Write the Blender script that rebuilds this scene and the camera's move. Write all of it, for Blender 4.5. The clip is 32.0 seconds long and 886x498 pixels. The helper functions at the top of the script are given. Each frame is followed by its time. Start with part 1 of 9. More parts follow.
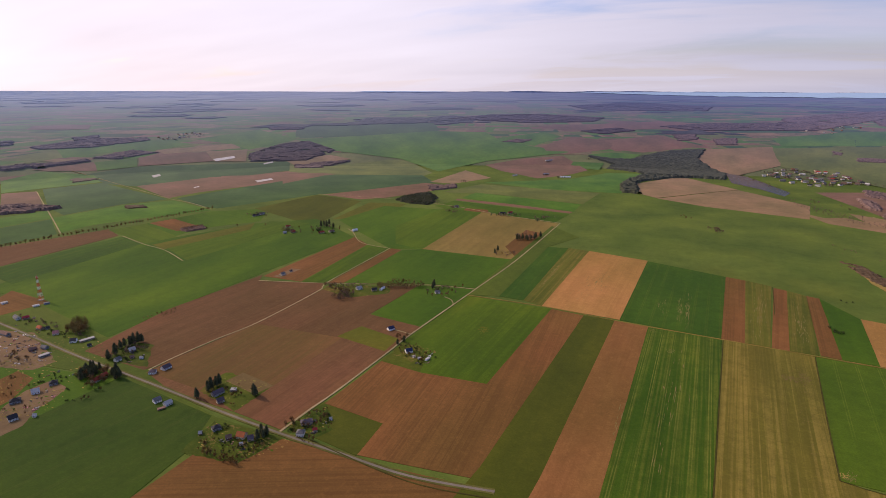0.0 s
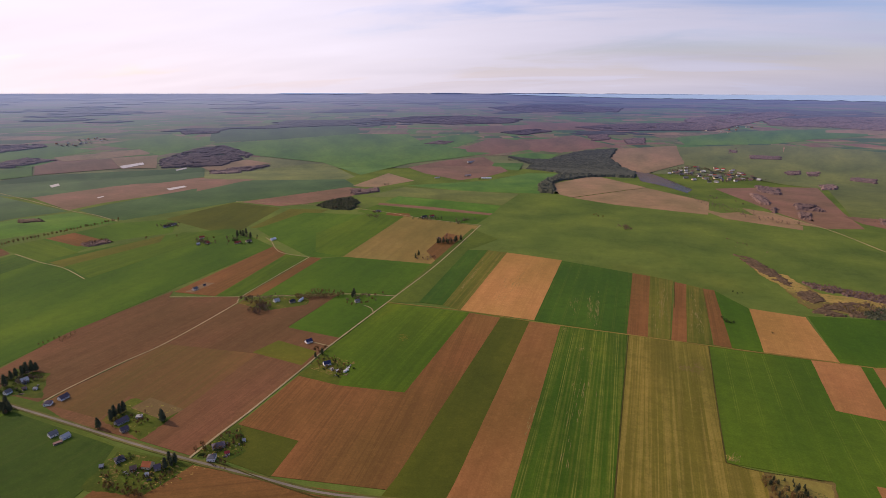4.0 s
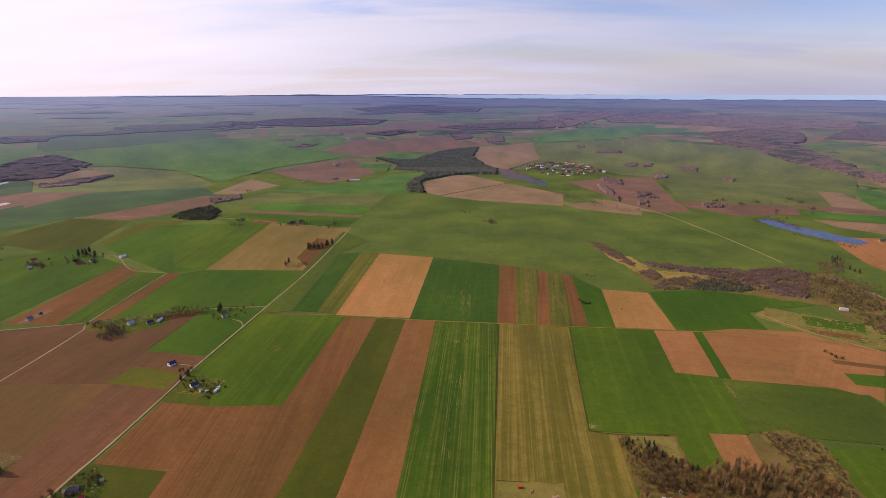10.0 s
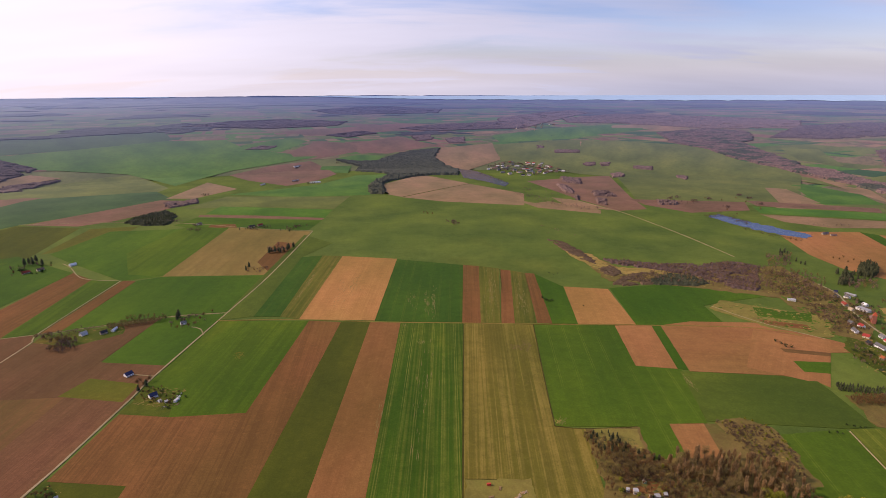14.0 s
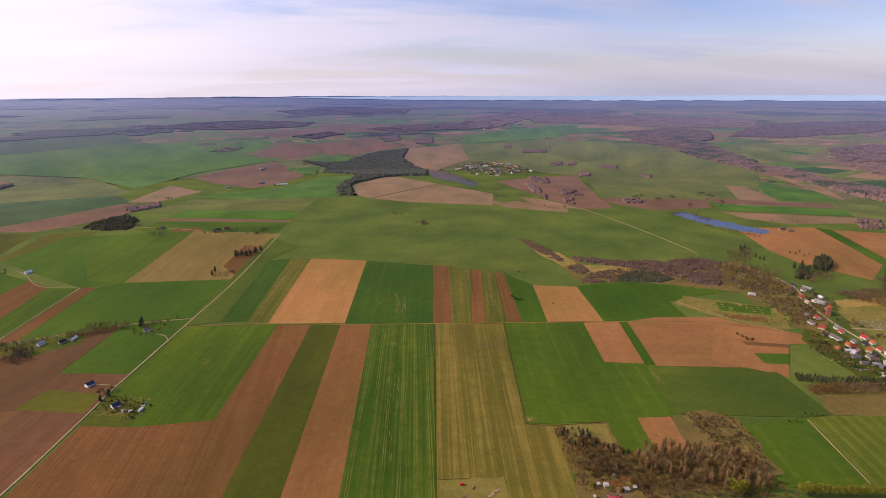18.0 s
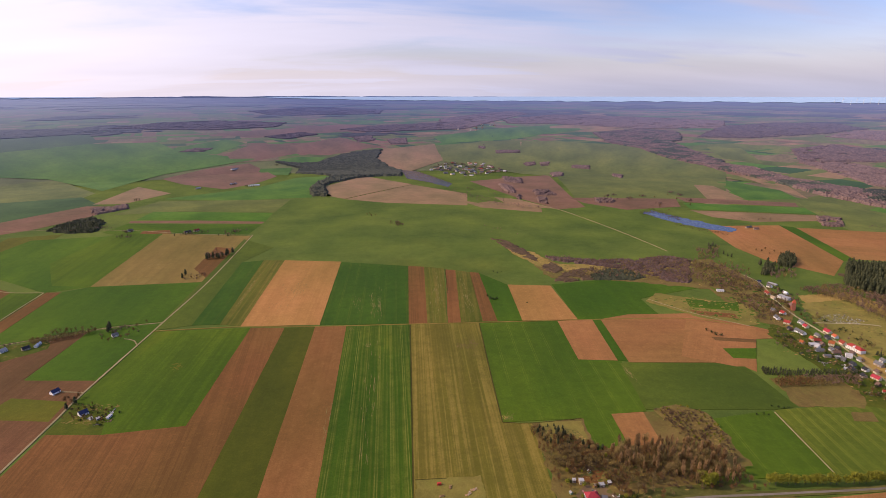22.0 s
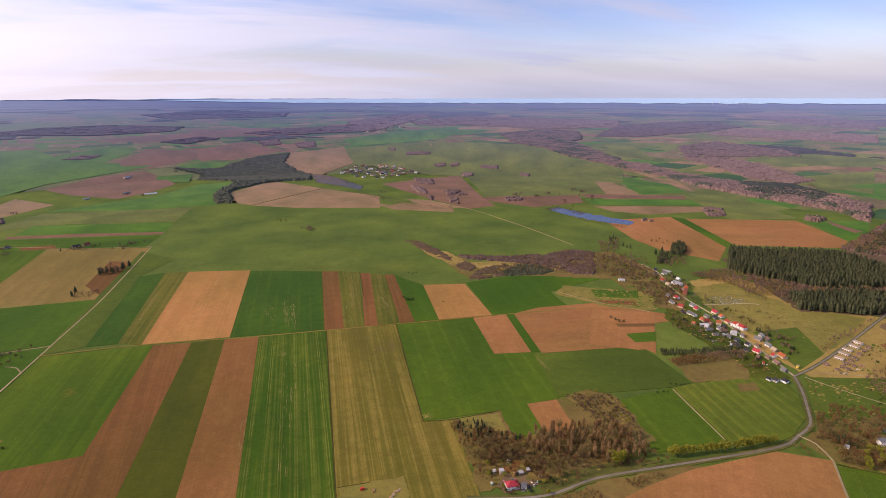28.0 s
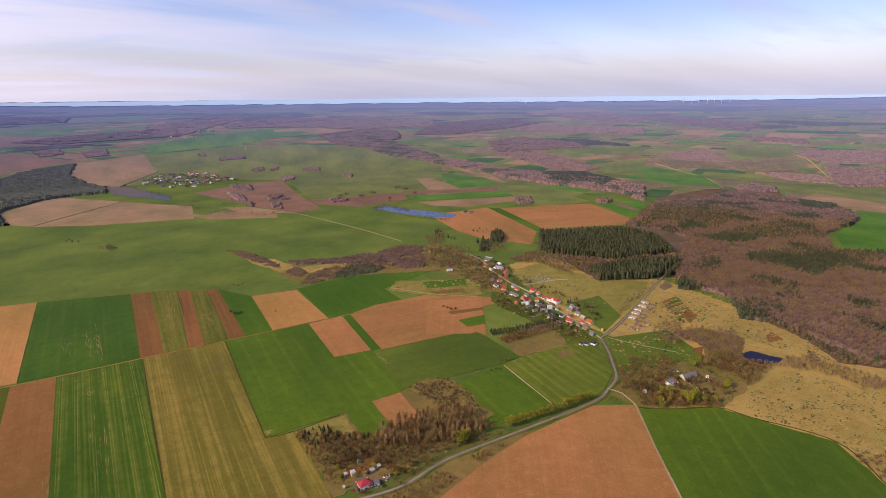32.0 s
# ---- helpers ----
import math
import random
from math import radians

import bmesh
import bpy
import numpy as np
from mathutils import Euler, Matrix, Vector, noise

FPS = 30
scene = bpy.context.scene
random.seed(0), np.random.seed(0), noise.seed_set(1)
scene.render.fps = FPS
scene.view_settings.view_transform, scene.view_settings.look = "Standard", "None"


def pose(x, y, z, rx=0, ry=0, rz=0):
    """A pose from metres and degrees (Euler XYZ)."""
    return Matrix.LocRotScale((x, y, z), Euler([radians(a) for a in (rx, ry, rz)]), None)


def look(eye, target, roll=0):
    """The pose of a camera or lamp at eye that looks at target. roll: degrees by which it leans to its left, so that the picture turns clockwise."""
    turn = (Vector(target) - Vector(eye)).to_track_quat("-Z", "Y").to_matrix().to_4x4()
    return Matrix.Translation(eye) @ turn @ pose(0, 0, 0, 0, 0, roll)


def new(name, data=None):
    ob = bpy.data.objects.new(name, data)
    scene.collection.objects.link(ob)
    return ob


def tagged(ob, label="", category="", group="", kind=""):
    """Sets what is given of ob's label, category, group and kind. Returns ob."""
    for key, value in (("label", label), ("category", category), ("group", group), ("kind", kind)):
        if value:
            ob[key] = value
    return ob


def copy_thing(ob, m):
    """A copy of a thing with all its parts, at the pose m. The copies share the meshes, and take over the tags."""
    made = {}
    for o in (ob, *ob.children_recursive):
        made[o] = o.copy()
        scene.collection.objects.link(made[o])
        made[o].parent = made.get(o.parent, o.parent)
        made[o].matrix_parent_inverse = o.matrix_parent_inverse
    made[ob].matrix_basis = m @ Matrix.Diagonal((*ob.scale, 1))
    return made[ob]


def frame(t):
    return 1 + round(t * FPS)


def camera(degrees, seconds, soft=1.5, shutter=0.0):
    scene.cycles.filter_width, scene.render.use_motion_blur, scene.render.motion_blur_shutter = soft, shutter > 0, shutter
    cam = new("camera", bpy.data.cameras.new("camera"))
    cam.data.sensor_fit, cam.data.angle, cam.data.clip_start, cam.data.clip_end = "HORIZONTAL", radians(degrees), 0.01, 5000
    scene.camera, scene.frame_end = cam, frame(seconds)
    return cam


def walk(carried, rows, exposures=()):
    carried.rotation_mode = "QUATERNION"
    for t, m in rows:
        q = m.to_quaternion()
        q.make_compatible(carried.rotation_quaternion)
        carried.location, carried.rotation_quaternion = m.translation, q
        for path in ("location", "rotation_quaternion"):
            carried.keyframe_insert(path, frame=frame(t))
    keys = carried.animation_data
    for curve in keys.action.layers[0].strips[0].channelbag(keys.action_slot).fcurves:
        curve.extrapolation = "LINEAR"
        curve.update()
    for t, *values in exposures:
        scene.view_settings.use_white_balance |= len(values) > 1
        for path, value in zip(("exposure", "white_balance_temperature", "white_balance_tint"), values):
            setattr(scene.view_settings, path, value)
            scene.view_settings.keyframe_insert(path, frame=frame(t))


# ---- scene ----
EYE = 465.0
cam = camera(76.70, 32.0, soft=0.6)
PATH = (
    (0, pose(-32.0, 1.2, EYE - 21.5, 74.24, 0, 24.00) @ pose(0, 0, 0, 0, 0, 0.18)),
    (0.5, pose(-28.6, 1.9, EYE - 18.1, 74.24, 0, 22.93) @ pose(0, 0, 0, 0, 0, 0.18)),
    (1, pose(-25.4, 2.6, EYE - 14.9, 74.22, 0, 21.90) @ pose(0, 0, 0, 0, 0, 0.19)),
    (1.5, pose(-22.2, 3.4, EYE - 12.0, 74.22, 0, 20.91) @ pose(0, 0, 0, 0, 0, 0.18)),
    (2, pose(-19.4, 4.2, EYE - 9.4, 74.22, 0, 19.96) @ pose(0, 0, 0, 0, 0, 0.15)),
    (2.5, pose(-16.6, 5.0, EYE - 6.6, 74.19, 0, 19.02) @ pose(0, 0, 0, 0, 0, 0.20)),
    (3, pose(-13.0, 5.7, EYE - 4.3, 74.15, 0, 18.08) @ pose(0, 0, 0, 0, 0, 0.22)),
    (3.5, pose(-7.8, 6.6, EYE - 2.9, 74.17, 0, 17.32) @ pose(0, 0, 0, 0, 0, 0.17)),
    (5.5, pose(-1.7, 7.5, EYE - 2.3, 74.30, 0, 15.24) @ pose(0, 0, 0, 0, 0, 0.30)),
    (6, pose(2.6, 7.9, EYE - 2.0, 74.32, 0, 15.18) @ pose(0, 0, 0, 0, 0, 0.29)),
    (6.5, pose(4.4, 7.4, EYE - 1.4, 74.32, 0, 14.51) @ pose(0, 0, 0, 0, 0, 0.27)),
    (7, pose(4.9, 6.3, EYE - 0.5, 74.27, 0, 12.55) @ pose(0, 0, 0, 0, 0, 0.19)),
    (7.5, pose(4.7, 5.1, EYE + 0.1, 74.26, 0, 9.80) @ pose(0, 0, 0, 0, 0, 0.06)),
    (8, pose(4.1, 3.9, EYE + 0.4, 74.27, 0, 7.51) @ pose(0, 0, 0, 0, 0, 0.01)),
    (8.5, pose(3.6, 3.1, EYE + 0.4, 74.27, 0, 6.00) @ pose(0, 0, 0, 0, 0, -0.06)),
    (9, pose(3.0, 2.4, EYE + 0.3, 74.29, 0, 4.86) @ pose(0, 0, 0, 0, 0, -0.10)),
    (9.5, pose(2.4, 1.9, EYE + 0.2, 74.29, 0, 4.12) @ pose(0, 0, 0, 0, 0, -0.07)),
    (10, pose(2.0, 1.4, EYE + 0.2, 74.29, 0, 3.31) @ pose(0, 0, 0, 0, 0, -0.10)),
    (10.5, pose(1.6, 1.1, EYE + 0.2, 74.31, 0, 2.47) @ pose(0, 0, 0, 0, 0, -0.11)),
    (11, pose(1.4, 0.9, EYE + 0.2, 74.32, 0, 1.68) @ pose(0, 0, 0, 0, 0, -0.15)),
    (11.5, pose(1.1, 0.6, EYE + 0.1, 74.34, 0, 1.18) @ pose(0, 0, 0, 0, 0, -0.16)),
    (12, pose(0.7, 0.3, EYE + 0.1, 74.34, 0, 0.77) @ pose(0, 0, 0, 0, 0, -0.18)),
    (12.5, pose(0.4, 0.1, EYE + 0.0, 74.36, 0, 0.34) @ pose(0, 0, 0, 0, 0, -0.20)),
    (13, pose(0.2, -0.0, EYE + 0.0, 74.36, 0, 0.00) @ pose(0, 0, 0, 0, 0, -0.20)),
    (13.5, pose(0.1, -0.1, EYE + 0.1, 74.37, 0, -0.29) @ pose(0, 0, 0, 0, 0, -0.19)),
    (14, pose(0.1, -0.2, EYE + 0.3, 74.38, 0, -0.64) @ pose(0, 0, 0, 0, 0, -0.20)),
    (14.5, pose(0.2, -0.3, EYE + 0.5, 74.37, 0, -1.01) @ pose(0, 0, 0, 0, 0, -0.22)),
    (16.5, pose(0.5, -0.3, EYE + 0.7, 74.40, 0, -2.61) @ pose(0, 0, 0, 0, 0, -0.26)),
    (17, pose(0.7, -0.3, EYE + 0.8, 74.41, 0, -2.94) @ pose(0, 0, 0, 0, 0, -0.26)),
    (17.5, pose(0.8, -0.3, EYE + 0.8, 74.40, 0, -3.37) @ pose(0, 0, 0, 0, 0, -0.25)),
    (18, pose(0.7, -0.4, EYE + 0.8, 74.42, 0, -3.82) @ pose(0, 0, 0, 0, 0, -0.23)),
    (18.5, pose(0.5, -0.4, EYE + 0.7, 74.41, 0, -4.22) @ pose(0, 0, 0, 0, 0, -0.20)),
    (19, pose(0.3, -0.3, EYE + 0.6, 74.42, 0, -4.61) @ pose(0, 0, 0, 0, 0, -0.19)),
    (19.5, pose(0.2, -0.1, EYE + 0.4, 74.45, 0, -4.94) @ pose(0, 0, 0, 0, 0, -0.16)),
    (20, pose(0.3, -0.0, EYE + 0.3, 74.46, 0, -5.28) @ pose(0, 0, 0, 0, 0, -0.13)),
    (20.5, pose(0.5, -0.1, EYE + 0.2, 74.46, 0, -5.52) @ pose(0, 0, 0, 0, 0, -0.11)),
    (21, pose(0.6, -0.3, EYE + 0.1, 74.48, 0, -5.79) @ pose(0, 0, 0, 0, 0, -0.09)),
    (21.5, pose(0.5, -0.5, EYE + 0.2, 74.47, 0, -6.15) @ pose(0, 0, 0, 0, 0, -0.03)),
    (22, pose(0.4, -0.9, EYE + 0.4, 74.46, 0, -6.49) @ pose(0, 0, 0, 0, 0, -0.02)),
    (22.5, pose(0.2, -1.3, EYE + 0.6, 74.45, 0, -6.93) @ pose(0, 0, 0, 0, 0, 0.01)),
    (23, pose(0.1, -1.7, EYE + 0.7, 74.46, 0, -7.38) @ pose(0, 0, 0, 0, 0, 0.04)),
    (23.5, pose(-0.1, -2.1, EYE + 0.9, 74.48, 0, -7.90) @ pose(0, 0, 0, 0, 0, 0.03)),
    (24, pose(-0.1, -2.6, EYE + 1.1, 74.51, 0, -8.40) @ pose(0, 0, 0, 0, 0, 0.05)),
    (24.5, pose(0.0, -3.2, EYE + 1.4, 74.51, 0, -8.91) @ pose(0, 0, 0, 0, 0, 0.05)),
    (26.5, pose(0.4, -3.6, EYE + 1.6, 74.56, 0, -12.19) @ pose(0, 0, 0, 0, 0, 0.00)),
    (27, pose(0.9, -3.9, EYE + 1.4, 74.59, 0, -13.15) @ pose(0, 0, 0, 0, 0, -0.04)),
    (27.5, pose(1.6, -4.0, EYE + 0.8, 74.63, 0, -14.28) @ pose(0, 0, 0, 0, 0, -0.11)),
    (28, pose(2.4, -4.3, EYE - 0.1, 74.66, 0, -15.48) @ pose(0, 0, 0, 0, 0, -0.13)),
    (28.5, pose(2.9, -4.7, EYE - 1.0, 74.67, 0, -17.19) @ pose(0, 0, 0, 0, 0, -0.21)),
    (29, pose(3.1, -5.2, EYE - 1.9, 74.69, 0, -19.48) @ pose(0, 0, 0, 0, 0, -0.28)),
    (29.5, pose(3.1, -5.7, EYE - 2.6, 74.72, 0, -22.09) @ pose(0, 0, 0, 0, 0, -0.39)),
    (30, pose(3.0, -6.0, EYE - 3.2, 74.74, 0, -24.54) @ pose(0, 0, 0, 0, 0, -0.48)),
    (30.5, pose(2.6, -6.1, EYE - 3.5, 74.75, 0, -26.87) @ pose(0, 0, 0, 0, 0, -0.56)),
    (31, pose(2.0, -5.8, EYE - 3.5, 74.73, 0, -29.22) @ pose(0, 0, 0, 0, 0, -0.60)),
    (31.5, pose(1.2, -5.2, EYE - 3.4, 74.67, 0, -31.51) @ pose(0, 0, 0, 0, 0, -0.60)),
    (32, pose(0.4, -4.6, EYE - 3.3, 74.64, 0, -33.39) @ pose(0, 0, 0, 0, 0, -0.57)),
)

walk(cam, PATH, ((0.0, -0.46, 6600, 28), (13.0, -0.30, 6600, 29), (24.0, -0.22, 6550, 29), (32.0, -0.13, 6500, 29)))

# ---- world and light ----
SUN = Vector((-0.985, 0.13, 0.0)).normalized()
SUN_HEIGHT = radians(33)
world = bpy.data.worlds.new("sky")
scene.world = world
world.use_nodes = True


def world_nodes():
    nt = world.node_tree
    nt.nodes.clear()
    N, L = nt.nodes.new, nt.links.new
    sky = N("ShaderNodeTexSky")
    sky.sky_type, sky.sun_disc = "NISHITA", False
    sky.sun_elevation = SUN_HEIGHT
    sky.sun_rotation = math.atan2(SUN.x, SUN.y)
    sky.altitude, sky.air_density, sky.dust_density = 300, 1.0, 1.2
    co = N("ShaderNodeTexCoord")
    sep = N("ShaderNodeSeparateXYZ")
    L(co.outputs["Generated"], sep.inputs[0])
    # thin streaked cloud sheet: project the direction on a plane overhead
    up = N("ShaderNodeMath"); up.operation = "MAXIMUM"; up.inputs[1].default_value = 0.0
    L(sep.outputs["Z"], up.inputs[0])
    lift = N("ShaderNodeMath"); lift.operation = "ADD"; lift.inputs[1].default_value = 0.16
    L(up.outputs[0], lift.inputs[0])
    flat = N("ShaderNodeVectorMath"); flat.operation = "DIVIDE"
    comb = N("ShaderNodeCombineXYZ")
    for k in range(3):
        L(lift.outputs[0], comb.inputs[k])
    L(co.outputs["Generated"], flat.inputs[0]); L(comb.outputs[0], flat.inputs[1])
    turn = N("ShaderNodeMapping"); turn.inputs["Rotation"].default_value = (0, 0, radians(14))
    turn.inputs["Scale"].default_value = (0.40, 1.10, 0.4)
    L(flat.outputs[0], turn.inputs["Vector"])
    n = N("ShaderNodeTexNoise"); n.inputs["Scale"].default_value = 1.5; n.inputs["Detail"].default_value = 8
    n.inputs["Roughness"].default_value = 0.52; n.inputs["Distortion"].default_value = 0.35
    L(turn.outputs[0], n.inputs["Vector"])
    # more cloud towards the sun
    dot = N("ShaderNodeVectorMath"); dot.operation = "DOT_PRODUCT"
    dot.inputs[1].default_value = tuple(SUN)
    L(co.outputs["Generated"], dot.inputs[0])
    ma = N("ShaderNodeMath"); ma.operation = "MULTIPLY_ADD"; ma.inputs[1].default_value = 0.26
    L(dot.outputs["Value"], ma.inputs[0]); L(n.outputs["Fac"], ma.inputs[2])
    ramp = N("ShaderNodeMapRange"); ramp.interpolation_type = "SMOOTHSTEP"
    ramp.inputs["From Min"].default_value, ramp.inputs["From Max"].default_value = 0.33, 0.64
    L(ma.outputs[0], ramp.inputs["Value"])
    # haze along the skyline
    hz = N("ShaderNodeMapRange"); hz.interpolation_type = "SMOOTHSTEP"
    hz.inputs["From Min"].default_value, hz.inputs["From Max"].default_value = 0.0, 0.085
    hz.inputs["To Min"].default_value, hz.inputs["To Max"].default_value = 0.9, 0.0
    L(sep.outputs["Z"], hz.inputs["Value"])
    mx = N("ShaderNodeMath"); mx.operation = "MAXIMUM"
    L(ramp.outputs[0], mx.inputs[0]); L(hz.outputs[0], mx.inputs[1])
    sc = N("ShaderNodeMath"); sc.operation = "MULTIPLY"; sc.inputs[1].default_value = 0.93
    L(mx.outputs[0], sc.inputs[0])
    white = N("ShaderNodeMix"); white.data_type = "RGBA"
    wf = N("ShaderNodeMapRange"); wf.inputs["From Min"].default_value, wf.inputs["From Max"].default_value = -0.25, 1.0
    L(dot.outputs["Value"], wf.inputs["Value"]); L(wf.outputs[0], white.inputs[0])
    white.inputs[6].default_value = (5.8, 6.7, 8.3, 1)
    white.inputs[7].default_value = (13.5, 13.4, 13.6, 1)
    mix = N("ShaderNodeMix"); mix.data_type = "RGBA"
    deep = N("ShaderNodeHueSaturation"); deep.inputs["Saturation"].default_value, deep.inputs["Value"].default_value = 1.35, 1.75
    blue = N("ShaderNodeMix"); blue.data_type, blue.blend_type = "RGBA", "MULTIPLY"; blue.inputs[0].default_value = 1.0
    blue.inputs[7].default_value = (1.0, 0.90, 1.04, 1)
    L(sky.outputs[0], deep.inputs["Color"]); L(deep.outputs[0], blue.inputs[6])
    L(sc.outputs[0], mix.inputs[0]); L(blue.outputs[2], mix.inputs[6]); L(white.outputs[2], mix.inputs[7])
    bg = N("ShaderNodeBackground"); bg.inputs["Strength"].default_value = 0.10
    # thicker and thinner cloud
    n2 = N("ShaderNodeTexNoise"); n2.inputs["Scale"].default_value = 0.9; n2.inputs["Detail"].default_value = 6
    L(turn.outputs[0], n2.inputs["Vector"])
    thick = N("ShaderNodeMapRange")
    thick.inputs["From Min"].default_value, thick.inputs["From Max"].default_value = 0.3, 0.7
    thick.inputs["To Min"].default_value, thick.inputs["To Max"].default_value = 0.92, 1.10
    L(n2.outputs["Fac"], thick.inputs["Value"])
    tone = N("ShaderNodeVectorMath"); tone.operation = "SCALE"
    L(mix.outputs[2], tone.inputs[0]); L(thick.outputs[0], tone.inputs["Scale"])
    L(tone.outputs[0], bg.inputs["Color"])
    out = N("ShaderNodeOutputWorld")
    L(bg.outputs[0], out.inputs["Surface"])


world_nodes()
sun = new("sun", bpy.data.lights.new("sun", "SUN"))
sun.data.energy, sun.data.angle, sun.data.color = 4.0, radians(0.6), (1.0, 0.85, 0.60)
sun.matrix_world = look((SUN * math.cos(SUN_HEIGHT) + Vector((0, 0, math.sin(SUN_HEIGHT)))) * 600, (0, 0, 0))

# ---- materials ----
MATS = {}


def painted_haze(nt, colour):
    """Mixes painted blue haze into a distant surface's base colour, thicker with the true distance from the land's
    middle.
    """
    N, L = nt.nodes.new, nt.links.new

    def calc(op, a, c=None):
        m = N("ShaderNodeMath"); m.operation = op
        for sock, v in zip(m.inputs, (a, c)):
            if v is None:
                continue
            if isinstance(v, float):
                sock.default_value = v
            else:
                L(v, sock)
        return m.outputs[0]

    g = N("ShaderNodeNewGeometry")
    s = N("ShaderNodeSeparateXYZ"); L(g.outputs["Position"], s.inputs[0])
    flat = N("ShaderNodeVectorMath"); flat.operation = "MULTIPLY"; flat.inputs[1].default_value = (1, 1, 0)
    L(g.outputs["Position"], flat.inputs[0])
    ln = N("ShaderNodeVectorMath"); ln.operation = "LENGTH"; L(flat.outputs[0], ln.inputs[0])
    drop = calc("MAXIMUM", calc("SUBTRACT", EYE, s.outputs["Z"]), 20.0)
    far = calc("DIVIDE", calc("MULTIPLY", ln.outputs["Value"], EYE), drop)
    thick = calc("DIVIDE", calc("MAXIMUM", calc("SUBTRACT", far, 2300.0), 0.0), -HAZE_LENGTH)
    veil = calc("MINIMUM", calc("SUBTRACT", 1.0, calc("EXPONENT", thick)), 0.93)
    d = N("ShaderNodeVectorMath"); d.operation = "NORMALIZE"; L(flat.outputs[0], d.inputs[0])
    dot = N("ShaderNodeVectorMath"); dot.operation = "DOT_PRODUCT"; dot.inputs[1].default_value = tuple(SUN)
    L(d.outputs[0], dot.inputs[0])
    # the painted haze is paler towards the sun
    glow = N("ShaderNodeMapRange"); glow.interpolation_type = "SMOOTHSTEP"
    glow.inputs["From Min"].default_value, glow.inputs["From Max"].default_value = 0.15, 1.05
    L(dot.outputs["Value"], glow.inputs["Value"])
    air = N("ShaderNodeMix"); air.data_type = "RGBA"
    air.inputs[6].default_value, air.inputs[7].default_value = (*HAZE, 1), (*HAZE_SUNWARD, 1)
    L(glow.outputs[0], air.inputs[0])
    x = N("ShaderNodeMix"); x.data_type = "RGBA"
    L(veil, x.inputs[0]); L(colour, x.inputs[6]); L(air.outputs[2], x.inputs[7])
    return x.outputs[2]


HAZE, HAZE_SUNWARD, HAZE_LENGTH = (0.155, 0.205, 0.385), (0.68, 0.72, 0.79), 14500.0


